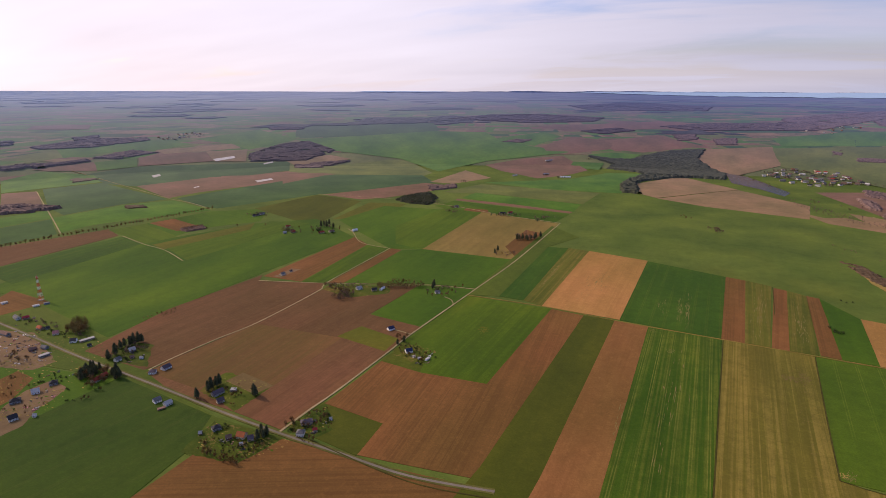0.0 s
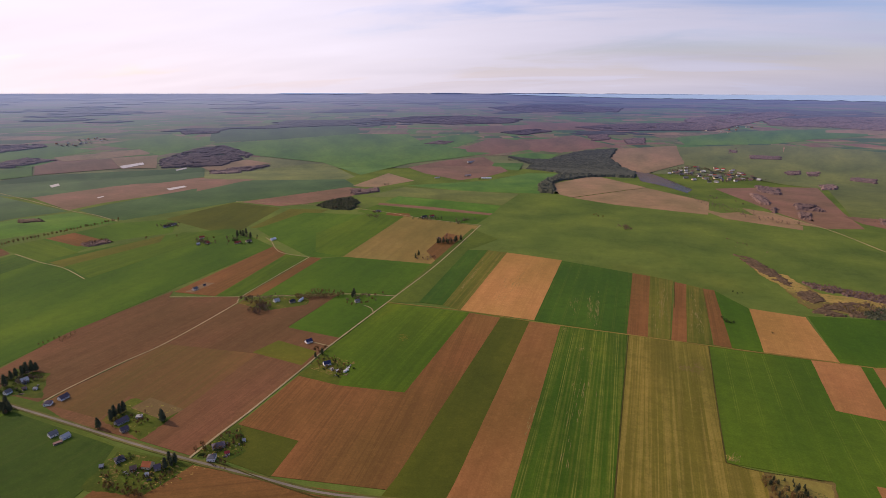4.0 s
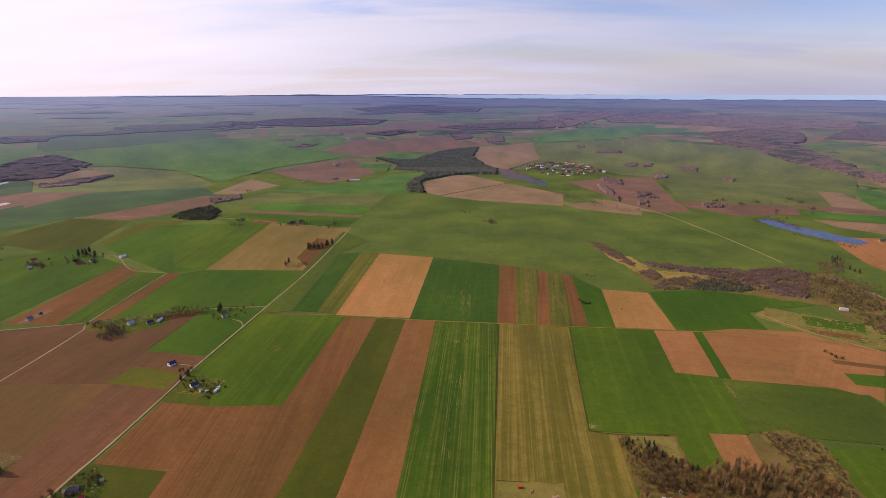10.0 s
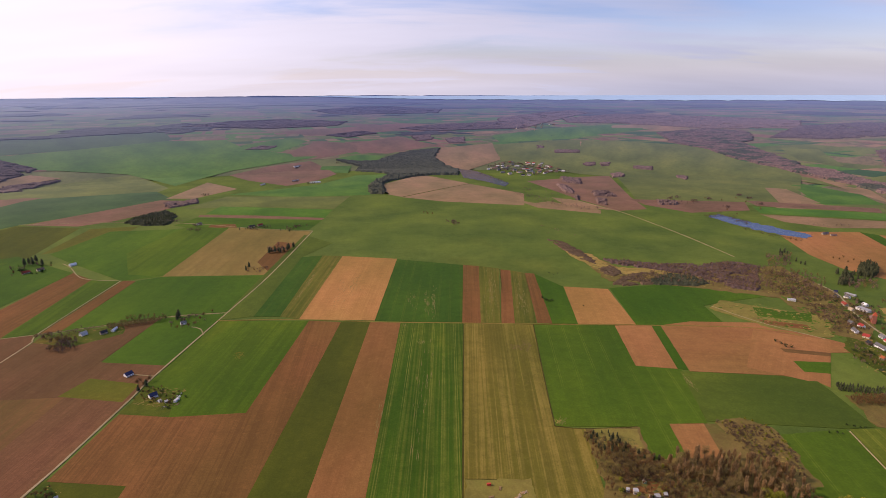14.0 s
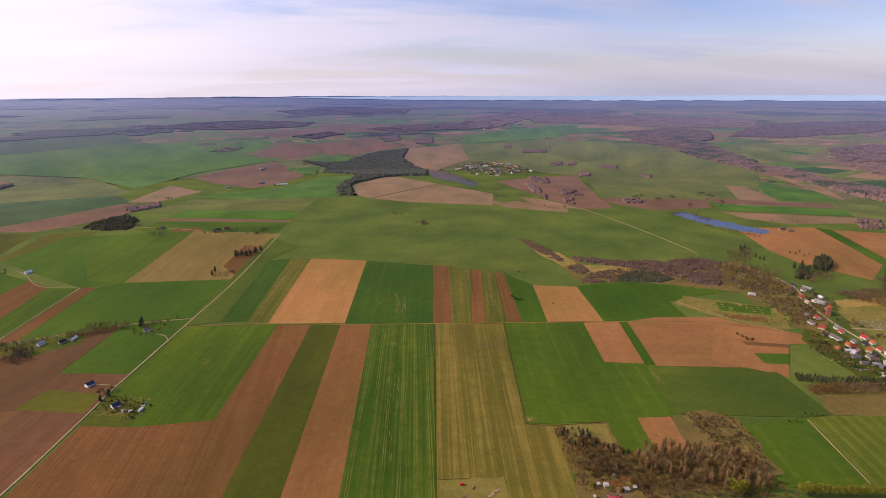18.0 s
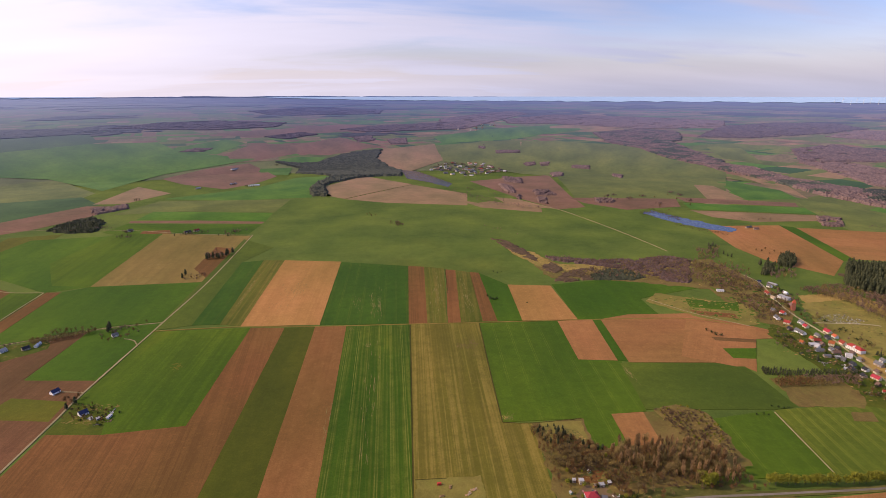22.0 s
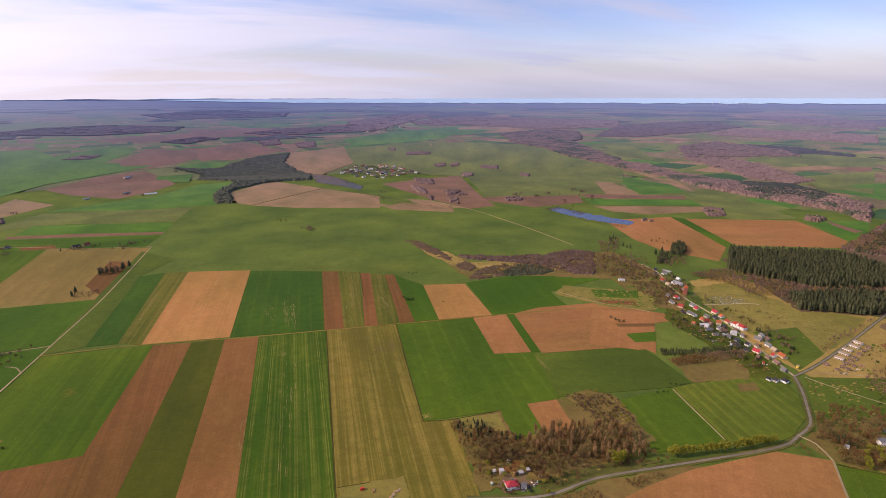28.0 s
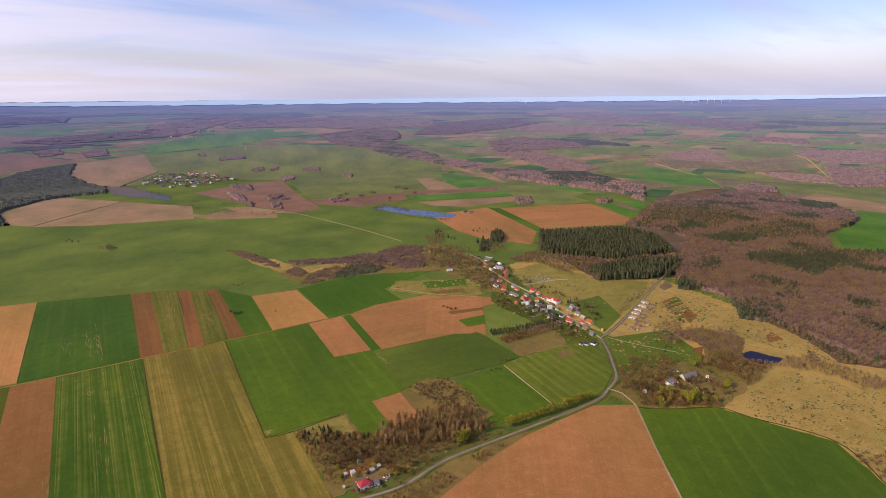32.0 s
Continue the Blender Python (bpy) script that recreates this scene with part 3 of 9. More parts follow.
def top_at(x, y):
    """Height of the topmost field at a place."""
    for pts, up, (x0, x1, y0, y1) in reversed(FIELDS):
        if x0 < x < x1 and y0 < y < y1 and inside(x, y, pts):
            return up
    return 0.0


def sea(a0, a1, near=31500):
    """Pale water along the rim of the plain, between two bearings to the west of ahead."""
    LAYER[0] += 0.003
    rnd = random.Random(int(a1 + 99))
    bm = bmesh.new()
    rows, n = [], max(6, int((a1 - a0) / 0.7))
    for i in range(n + 1):
        a = radians(-(a0 + (a1 - a0) * i / n))
        end = 1 - abs(2 * i / n - 1) ** 6
        d0 = 75450 - (75450 - rnd.uniform(near, near * 1.15)) * end
        rows.append([bm.verts.new(land(d * math.sin(a), d * math.cos(a), 4.0)) for d in (d0, (d0 + 75600) / 2, 75680)])
    for p, q in zip(rows, rows[1:]):
        for k in range(2):
            f = bm.faces.new((p[k], p[k + 1], q[k + 1], q[k]))
            f.normal_update()
            if f.normal.z < 0:
                f.normal_flip()
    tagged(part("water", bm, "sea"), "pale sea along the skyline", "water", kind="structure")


def road(kind, pts, width, label):
    """A road: a low ribbon with soft uneven edges."""
    LAYER[0] += 0.003
    up = 0.10 + LAYER[0]
    v = [Vector(p) for p in pts]
    path = []
    for i in range(len(v) - 1):
        p0, p1, p2, p3 = v[max(i - 1, 0)], v[i], v[i + 1], v[min(i + 2, len(v) - 1)]
        k = max(2, int((p2 - p1).length / 14))
        for j in range(k):
            t = j / k
            path.append(0.5 * ((2 * p1) + (p2 - p0) * t + (2 * p0 - 5 * p1 + 4 * p2 - p3) * t * t + (3 * p1 - p0 - 3 * p2 + p3) * t ** 3))
    path.append(v[-1])
    if kind not in ("verge", "ditch"):
        ROADS.extend((p.x, p.y) for p in path)
    rnd = random.Random(len(path))
    bm = bmesh.new()
    rows = []
    for i, p in enumerate(path):
        d = (path[min(i + 1, len(path) - 1)] - path[max(i - 1, 0)]).normalized()
        s = Vector((-d.y, d.x))
        w = width / 2 * (1 + (0.06 if kind == "asphalt" else 0.22) * (rnd.random() - 0.5))
        a, b = p + s * w, p - s * w
        on = 2.6 * max(0.0, min(1.0, (p.length / FLAT - 0.93) / 0.07))
        rows.append([bm.verts.new(land(q.x, q.y, z)) for q, z in ((a, -0.2), (a, up + on), (b, up + on), (b, -0.2))])
    for a, b in zip(rows, rows[1:]):
        for k in range(3):
            bm.faces.new((a[k], b[k], b[k + 1], a[k + 1]))
    bmesh.ops.recalc_face_normals(bm, faces=bm.faces)
    ob = part("road", bm, kind)
    return tagged(ob, label, "road", kind="structure")


# ---- the plan ----

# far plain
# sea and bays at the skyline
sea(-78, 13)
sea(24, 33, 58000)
# middle distance, west
field("far_brown", [(-7350, 4260), (-7020, 4770), (-6250, 4200), (-6750, 3840)], "hazy bare reddish field")
field("far_green", [(-4250, 3830), (-4570, 5040), (-3390, 4240), (-3158, 3357), (-3630, 3640)], "hazy green winter-wheat field")
field("far_green", [(-4460, 2720), (-4470, 3640), (-3890, 3490), (-3743, 3006), (-3901, 2947), (-3869, 2393)], "hazy green winter-wheat field")
field("far_tan", [(-3762, 3016), (-3630, 3680), (-3289, 3404), (-3482, 2864)], "hazy pale dry strip")
field("far_dark", [(-4200, 5230), (-4500, 5980), (-3890, 6140), (-3280, 5160), (-3600, 4460)], "hazy dull dark green field")
field("far_dark", [(-3038, 1986), (-3068, 2320), (-2404, 2901), (-2149, 2584), (-2374, 1837), (-2655, 1815)], "hazy long dark green field")
field("far_brown", [(-3087, 2339), (-3462, 2644), (-3334, 3096), (-2864, 2715)], "hazy bare reddish field with puddles")
field("far_tan", [(-3353, 3115), (-3186, 3367), (-2668, 2793), (-2845, 2705)], "hazy weedy bare field with puddles")
field("far_green", [(-3478, 2338), (-3443, 2615), (-3068, 2320), (-3114, 2100)], "hazy fresh green field")
field("far_brown", [(-3485, 1966), (-3497, 2347), (-3114, 2100), (-3327, 1975)], "hazy bare reddish field")
field("far_green", [(-3195, 1652), (-3346, 1947), (-2983, 1986), (-2720, 1853), (-2831, 1452)], "hazy fresh green field")
field("far_brown", [(-3335, 1718), (-3298, 1823), (-3158, 1747), (-3195, 1652)], "hazy dark bare strip")
field("far_olive", [(-2272, 2728), (-2036, 2845), (-1895, 3243), (-1762, 3293), (-1364, 2849), (-1362, 2718), (-1854, 2551), (-2111, 2536)], "hazy dull green pasture")
field("far_tan", [(-2470, 2939), (-2406, 3335), (-2131, 3202), (-2253, 2767)], "hazy brownish rough field")
field("far_brown", [(-2458, 1837), (-2356, 2218), (-2140, 2565), (-1825, 2586), (-1939, 2153), (-2056, 1837), (-2061, 1675)], "long bare reddish field with puddles")
field("far_dark", [(-2026, 1691), (-1992, 1920), (-1899, 2447), (-1819, 2563), (-1377, 2745), (-1207, 2539), (-1465, 2122), (-1534, 2028), (-1707, 1600), (-1811, 1606)], "long dark green field")
field("far_brown", [(-2083, 2440), (-1913, 2576), (-1854, 2551), (-1873, 2188)], "bare reddish field")
field("far_dark", [(-2775, 1595), (-2702, 1834), (-2043, 1659), (-2118, 1499), (-2127, 1274), (-2324, 1340)], "dark green field")
field("far_brown", [(-2812, 1443), (-2735, 1545), (-2373, 1352), (-2486, 1259)], "bare reddish field")
field("far_green", [(-2114, 1211), (-2100, 1500), (-1997, 1650), (-1701, 1564), (-1818, 1359), (-1878, 1214), (-1870, 1099)], "green meadow beside an avenue")
field("far_green", [(-2280, 1146), (-2260, 1305), (-2115, 1222), (-2124, 1061)], "fresh green field")
field("far_dark", [(-2115, 1056), (-2095, 1210), (-1859, 1081), (-1884, 930)], "dark green field")
field("green", [(-1733, 1303), (-1688, 1551), (-1527, 1677), (-1401, 1498), (-1509, 1336), (-1497, 1213)], "green meadow beside an avenue")
field("plough", [(-1731, 1313), (-1710, 1399), (-1511, 1345), (-1548, 1270)], "bare patch in the meadow")
field("olive_dark", [(-1576, 1662), (-1537, 2009), (-1281, 1968), (-1200, 1585), (-1281, 1553)], "dark weedy field")
field("far_brown", [(-1940, 7110), (-1380, 7820), (-590, 8970), (-70, 8640), (-320, 7310), (-1410, 6400)], "hazy bare reddish field")
field("far_green", [(-1790, 5210), (-1580, 6150), (-1280, 5690), (-1262, 4606), (-1630, 4860)], "hazy green winter-wheat field")
field("far_green", [(-3430, 4240), (-3110, 4800), (-2730, 5760), (-2150, 5850), (-1740, 5080), (-1282, 4587), (-877, 4256), (-1269, 3496), (-1363, 2918), (-1838, 3350), (-2548, 3586)], "hazy wide green winter-wheat field")
field("far_dark", [(-4150, 5270), (-4160, 6170), (-3410, 7190), (-2690, 5840), (-3110, 4800), (-3460, 4340)], "hazy dull dark green field")
field("far_brown", [(-1207, 4365), (-1190, 5650), (-740, 5410), (-652, 4596), (-878, 4143)], "hazy bare reddish field")
field("far_brown", [(-750, 5450), (-420, 6310), (-150, 5530), (30, 5190), (-390, 4457), (-643, 4577)], "hazy bare reddish field")
field("far_green", [(-744, 4143), (-605, 4363), (-390, 4326), (-421, 3986), (-519, 3923)], "hazy green field beside the pine wood")
field("far_tan", [(-1241, 2552), (-1239, 3032), (-1003, 2811), (-1112, 2549)], "brownish field")
field("far_brown", [(-1212, 3290), (-1103, 3694), (-888, 3993), (-591, 3328), (-657, 3084), (-778, 2900), (-1041, 3091)], "hazy bare field with a farmstead")
field("far_green", [(-840, 3665), (-558, 3715), (-533, 3366), (-686, 3413)], "hazy green field beside the pine wood")
field("far_green", [(-987, 2652), (-625, 2932), (-471, 3270), (-275, 3323), (-253, 3134), (-331, 2832), (-312, 2618), (-660, 2577)], "green field beside the pine wood")
field("far_olive", [(-1062, 2303), (-980, 2594), (-404, 2582), (-427, 2287), (-814, 2355)], "brown-grey fallow field")
field("far_green", [(-926, 2209), (-920, 2360), (-431, 2280), (-432, 2125), (-699, 2165)], "green strip field")
field("far_brown", [(-940, 2187), (-700, 2171), (-434, 2119), (-437, 2086), (-932, 2151)], "narrow ploughed strip")
field("green", [(-960, 2004), (-931, 2139), (-435, 2076), (-459, 1858), (-675, 1891), (-790, 1911)], "green strip field")
field("plough", [(-829, 2015), (-742, 2021), (-687, 1900), (-814, 1893)], "bare field beside a farmstead")
field("far_brown", [(-1515, 2023), (-1248, 2513), (-1073, 2481), (-1146, 2238), (-1228, 2073), (-1306, 1998)], "bare field beside a copse")
field("olive", [(-1191, 1629), (-1234, 1956), (-1081, 1997), (-1062, 1741)], "brownish meadow patch")
field("far_tan", [(-26, 4070), (25, 4897), (530, 5360), (465, 4040), (193, 3456), (59, 3663)], "hazy tan fallow field beside the pine wood")
field("far_tan", [(-294, 2921), (-89, 3297), (172, 2954), (-159, 2564), (-233, 2636)], "bare field below the pine wood")
field("far_tan", [(-159, 2556), (171, 2944), (417, 2634), (374, 2347), (26, 2448)], "tan bare field below the pine wood")
field("far_green", [(610, 6290), (1410, 7480), (2580, 8380), (2940, 7480), (1830, 6410), (1410, 5830), (610, 5420)], "hazy green winter-wheat field")
field("far_olive", [(520, 5200), (1340, 5750), (1860, 5450), (2320, 4980), (2118, 3927), (2096, 3189), (1506, 2255), (897, 2474), (1023, 3154), (843, 3275), (703, 3491), (455, 3964)], "hazy wide dull green meadow on a rise")
field("far_brown", [(1040, 7000), (1280, 7140), (1100, 5790), (1060, 6270)], "hazy bare reddish field")
field("far_dark", [(1290, 6380), (1500, 6480), (1320, 5530), (1130, 5490)], "hazy dark young plantation")
field("far_tan", [(1360, 5750), (1450, 5700), (1320, 5060), (1230, 5080)], "hazy pale tan strip")
field("far_tan", [(2150, 7870), (3170, 8580), (3720, 7900), (2820, 7170)], "hazy pale tan field")
field("far_tan", [(4030, 12190), (5390, 13250), (4690, 11360), (3830, 11390)], "hazy pale tan field")
field("far_tan", [(8030, 15300), (8230, 13700), (7640, 13110)], "hazy pale tan field")
field("far_brown", [(493, 3020), (819, 3167), (993, 3204), (892, 2537), (865, 2251), (734, 2221), (636, 2488)], "reddish bare field")
field("far_brown", [(869, 2475), (1345, 2394), (1271, 2215), (1014, 2177), (891, 2344)], "reddish bare strip")
field("far_tan", [(341, 2495), (428, 2397), (497, 2437), (671, 2243), (651, 2169), (424, 2294)], "straw-coloured strip below a lake")
field("far_tan", [(527, 2532), (629, 2458), (728, 2233), (555, 2316)], "straw-coloured field")
field("far_tan", [(1705, 2915), (1688, 2728), (1623, 2439), (1547, 2321), (1486, 2376)], "tan strip field")
field("far_green", [(1877, 2993), (1978, 2553), (1894, 2310), (1643, 2342)], "green strip field")
field("far_tan", [(1689, 2834), (1733, 2767), (1656, 2358), (1523, 2403)], "tan strip field")
field("far_tan", [(2076, 3049), (2271, 3036), (2034, 2510), (1942, 2315), (1978, 2553)], "hazy tan strip field")
field("far_brown", [(1366, 2430), (1816, 2238), (1766, 2153), (1351, 2306)], "brown strip field")
field("far_green", [(1323, 2294), (1786, 2127), (1743, 2002), (1283, 2157)], "green strip field")
field("far_tan", [(1271, 2137), (1707, 1987), (1663, 1889), (1394, 1905), (1286, 2003)], "brown strip field")
field("far_olive", [(1881, 2320), (2015, 2152), (1902, 1683), (1627, 1709), (1761, 2099)], "dull green pasture")
field("far_green", [(1893, 1644), (2115, 1563), (1819, 1337), (1758, 1353)], "green corner field")
field("far_brown", [(1975, 1630), (1933, 1443), (1887, 1437), (1919, 1545)], "brown strip field")
field("plough_pale", [(1164, 1862), (1446, 1842), (1330, 1410), (1186, 1279), (1104, 1437), (1100, 1576)], "light brown bare field")
field("plough_pale", [(1480, 1800), (1861, 1650), (1758, 1353), (1655, 1296), (1354, 1417)], "light brown bare field")
field("green", [(1446, 1842), (1480, 1800), (1363, 1410), (1319, 1401)], "green strip field")
field("far_olive", [(2900, 4740), (3150, 4630), (2610, 3567), (2524, 3888)], "hazy green lowland meadow")
field("far_olive", [(3321, 3444), (3960, 3520), (4060, 3050), (3727, 2795), (3195, 3050)], "hazy green lowland meadow")
field("far_olive", [(2848, 2581), (3546, 2651), (2693, 2001), (2549, 2111)], "hazy green lowland meadow")
field("far_olive", [(4970, 2880), (5260, 2430), (4820, 1910), (4465, 2053), (3836, 2166)], "hazy green lowland meadow")
field("far_green", [(2597, 2308), (3115, 2243), (3047, 1899), (2723, 1555), (2606, 1757)], "hazy green lowland meadow")
field("far_olive", [(3227, 1760), (3322, 1681), (3035, 1321), (2835, 1295), (2750, 1474)], "hazy green lowland meadow")
field("far_olive", [(2835, 1295), (3120, 1271), (3195, 1027), (2901, 927), (2828, 1093)], "green lowland meadow")
field("far_olive", [(3312, 3483), (4100, 3620), (4250, 3080), (3375, 2820)], "hazy green lowland meadow")
field("far_moor", [(3686, 2286), (4221, 2006), (3644, 1591), (3351, 1809)], "hazy pale dry lowland field")
field("far_moor", [(3660, 2698), (4300, 2710), (3618, 1983), (3153, 2134)], "hazy pale dry lowland field")
field("far_tan", [(6920, 3370), (7030, 2990), (6180, 2760)], "hazy pale dry lowland field")
field("far_tan", [(6350, 4360), (7010, 4180), (5860, 3630)], "hazy pale dry lowland field")
field("far_moor", [(9560, 5620), (8940, 4540), (8190, 4520)], "hazy pale dry lowland field")
field("far_tan", [(3051, 2944), (3642, 2984), (3499, 2799), (3031, 2806)], "hazy pale dry lowland field")
field("far_tan", [(9850, 11100), (12980, 12910), (11310, 10040), (8960, 9480)], "hazy pale dry lowland field")
field("far_tan", [(2706, 1183), (2902, 1202), (2843, 906), (2635, 834), (2596, 997)], "bare field beyond the wood")
field("far_green", [(2102, 792), (2601, 921), (2622, 829), (1966, 601), (1906, 686)], "bright green field beyond the wood")
field("far_tan", [(2398, 1017), (2359, 914), (2066, 812), (2166, 888)], "dry clearing in the wood")
# west, near
field("grass", [(-1437, 619), (-1414, 708), (-982, 621), (-814, 565), (-732, 536), (-608, 506), (-488, 506), (-497, 432), (-575, 427), (-824, 525), (-1006, 500), (-1210, 504)], "green verges and paddocks along the road")
field("green", [(-1498, 648), (-1521, 1115), (-1396, 1461), (-1245, 1609), (-980, 1446), (-993, 1053), (-1003, 770), (-990, 622), (-1228, 667), (-1394, 697)], "wide green winter-wheat field")
field("plough", [(-976, 1024), (-980, 1446), (-896, 1388), (-863, 1029)], "ploughed brown strip")
field("bright", [(-863, 1025), (-896, 1388), (-811, 1379), (-805, 1050)], "green strip between tracks")
field("plough", [(-800, 1048), (-811, 1379), (-776, 1376), (-765, 1065)], "narrow ploughed strip")
field("plough_dark", [(-975, 567), (-1006, 772), (-983, 1031), (-959, 990), (-808, 1041), (-789, 1006), (-786, 799), (-802, 697), (-810, 605), (-819, 561)], "wide ploughed brown field")
field("plough_dark", [(-810, 605), (-785, 798), (-784, 1002), (-786, 1029), (-593, 1122), (-606, 923), (-478, 906), (-484, 868), (-486, 789), (-492, 641), (-500, 519), (-592, 527), (-729, 533), (-808, 557)], "ploughed dark brown field along a track", rows=-3)
field("olive_brown", [(-803, 560), (-807, 601), (-783, 786), (-594, 801), (-591, 610), (-700, 615), (-689, 552)], "weathered brownish field")
field("olive", [(-606, 803), (-589, 862), (-495, 841), (-494, 785)], "mossy fallow patch")
field("green", [(-603, 921), (-594, 1121), (-459, 1154), (-478, 906)], "square green field around a farmstead")
field("green", [(-765, 1060), (-773, 1377), (-719, 1415), (-449, 1417), (-462, 1160), (-570, 1145)], "green field under a hedge")
field("fallow", [(-730, 1410), (-747, 1969), (-438, 1900), (-447, 1418)], "grey-tan stubble field")
field("plough", [(-514, 1537), (-516, 1765), (-447, 1739), (-448, 1434)], "small brown field behind pines")
field("green", [(-1162, 1629), (-1142, 1917), (-747, 1969), (-730, 1410), (-815, 1377), (-1046, 1540)], "light green meadow")
field("bright", [(-937, 1635), (-904, 1989), (-744, 1959), (-725, 1411), (-824, 1429)], "fresh green field")
field("meadow_rows", [(-831, 530), (-614, 506), (-580, 431), (-570, 340), (-581, 267), (-720, 259), (-849, 324)], "dark green meadow below the houses", rows=-9)
field("green", [(-1051, 491), (-951, 503), (-833, 521), (-837, 399), (-892, 345), (-1120, 459)], "rough green plot")
field("plough", [(-570, 340), (-568, 438), (-499, 454), (-487, 504), (-367, 507), (-198, 523), (-168, 442), (-458, 300)], "ploughed brown field beside the road")
field("dirt_yard", [(-950, 1032), (-930, 1034), (-925, 1108), (-952, 1104)], "sandy plot of a new house")
field("olive_dark", [(-489, 599), (-384, 589), (-379, 513), (-449, 523)], "small green paddock")
field("garden", [(-784, 1007), (-778, 1041), (-652, 1088), (-631, 1044), (-668, 1012), (-702, 984)], "gardens of a row of farmsteads")
field("garden", [(-683, 549), (-690, 611), (-590, 609), (-594, 529)], "garden lawn of a farmstead")
field("stubble_pale", [(-670, 589), (-664, 622), (-590, 609), (-601, 577)], "dry yellow garden plot")
field("garden", [(-587, 428), (-601, 498), (-491, 507), (-503, 439)], "garden lawn of roadside houses")
field("garden", [(-502, 529), (-491, 603), (-438, 549), (-449, 523)], "garden lawn of a roadside farmstead")
field("garden", [(-480, 748), (-482, 835), (-408, 828), (-398, 738)], "garden lawn of a farmstead")
field("garden", [(-903, 557), (-958, 632), (-886, 633), (-823, 571)], "garden of a farm among pines")
field("dirt_yard", [(-1102, 467), (-1208, 561), (-1136, 578), (-981, 521), (-984, 487), (-1062, 463)], "bare sandy building yard")
field("plough", [(-984, 392), (-1000, 446), (-1004, 474), (-955, 470), (-917, 416), (-908, 353)], "bare brown plot")
field("dirt_yard", [(-864, 343), (-909, 403), (-926, 440), (-922, 477), (-875, 471), (-854, 411), (-830, 381), (-836, 330)], "sandy ground of a building site")
field("plough", [(-1347, 574), (-1426, 703), (-1272, 694), (-1297, 548)], "brown yard below the mast")
field("plough_dark", [(-1855, 913), (-1773, 1195), (-1665, 1149), (-1651, 801)], "dark ploughed strip beside the avenue")
field("wheat_dark", [(-1641, 797), (-1646, 1149), (-1513, 1112), (-1475, 732), (-1541, 741)], "dark green strip")
field("bright", [(-1757, 1183), (-1733, 1303), (-1488, 1217), (-1505, 1119)], "bright green meadow")
field("olive", [(-1476, 1117), (-1400, 1466), (-1347, 1386), (-1404, 1094)], "brownish headland strip")
field("bright", [(-1403, 1109), (-1339, 1399), (-1371, 1511), (-1225, 1548), (-1235, 1368), (-1256, 1044)], "bright fresh green part of the wheat field")
# centre
field("bright", [(-462, 1106), (-272, 1105), (-290, 751), (-401, 739), (-421, 810), (-482, 835)], "bright green field with mown rows")
field("plough", [(-272, 1105), (-203, 1097), (-229, 558), (-208, 536), (-379, 515), (-384, 589), (-488, 599), (-480, 750), (-401, 741), (-290, 751)], "ploughed brown field", rows=-176)
field("olive_dark", [(-203, 1097), (-141, 1094), (-155, 568), (-160, 485), (-242, 464), (-229, 558)], "dark olive grass strip")
field("plough_mid", [(-141, 1094), (-77, 1093), (-87, 567), (-87, 477), (-164, 475), (-157, 568)], "pale brown harrowed strip")
field("wheat_rows", [(-77, 1093), (53, 1086), (28, 562), (26, 472), (-88, 477), (-87, 567)], "dark green field with pale tramlines")
field("stubble_rows", [(56, 1086), (199, 1075), (169, 708), (211, 701), (200, 558), (189, 466), (26, 472), (28, 562)], "olive stubble field with straw rows")
field("wheat_dark", [(-397, 1584), (-339, 1599), (-340, 1130), (-397, 1131)], "dark green strip")
field("meadow_strip", [(-339, 1599), (-277, 1592), (-295, 1114), (-340, 1130)], "yellowish green strip")
field("grass", [(-451, 1856), (-336, 1740), (-397, 1584), (-397, 1131), (-466, 1113)], "grass strip beside the track")
field("stubble", [(-279, 1592), (-116, 1560), (-133, 1104), (-295, 1114)], "pale tan stubble field")
field("wheat_dark", [(-116, 1556), (73, 1495), (52, 1088), (-132, 1102)], "dark green wheat field with bare scars")
field("plough", [(73, 1496), (116, 1484), (91, 1087), (52, 1088)], "brown ploughed strip")
field("meadow_strip", [(116, 1484), (169, 1462), (132, 1085), (91, 1087)], "yellow-green striped strip")
field("plough", [(173, 1452), (198, 1442), (162, 1083), (134, 1085)], "brown ploughed strip")
field("meadow_strip", [(198, 1442), (234, 1421), (207, 1084), (162, 1083)], "green striped strip")
field("plough", [(234, 1421), (258, 1413), (240, 1080), (209, 1084)], "brown ploughed strip")
field("green", [(258, 1413), (312, 1309), (294, 1078), (240, 1080)], "green field with a bush")
field("stubble", [(314, 1309), (418, 1289), (412, 1071), (293, 1078)], "pale tan harrowed field")
field("green", [(424, 1297), (555, 1317), (700, 1281), (773, 1229), (642, 1191), (601, 1174), (596, 1060), (413, 1071)], "green field below the scrub valley")
field("green_rows", [(199, 1075), (366, 1067), (349, 890), (424, 876), (392, 712), (336, 711), (329, 635), (283, 628), (288, 705), (169, 708)], "deep green wheat field with tramlines")
field("plough_pale", [(366, 1067), (442, 1068), (418, 878), (349, 890)], "brown ploughed field")
field("green", [(442, 1068), (461, 1065), (435, 873), (418, 878)], "narrow green strip")
field("plough_pale", [(460, 1066), (530, 1085), (661, 1076), (757, 996), (793, 961), (767, 934), (634, 936), (633, 845), (436, 869)], "wide brown ploughed field")
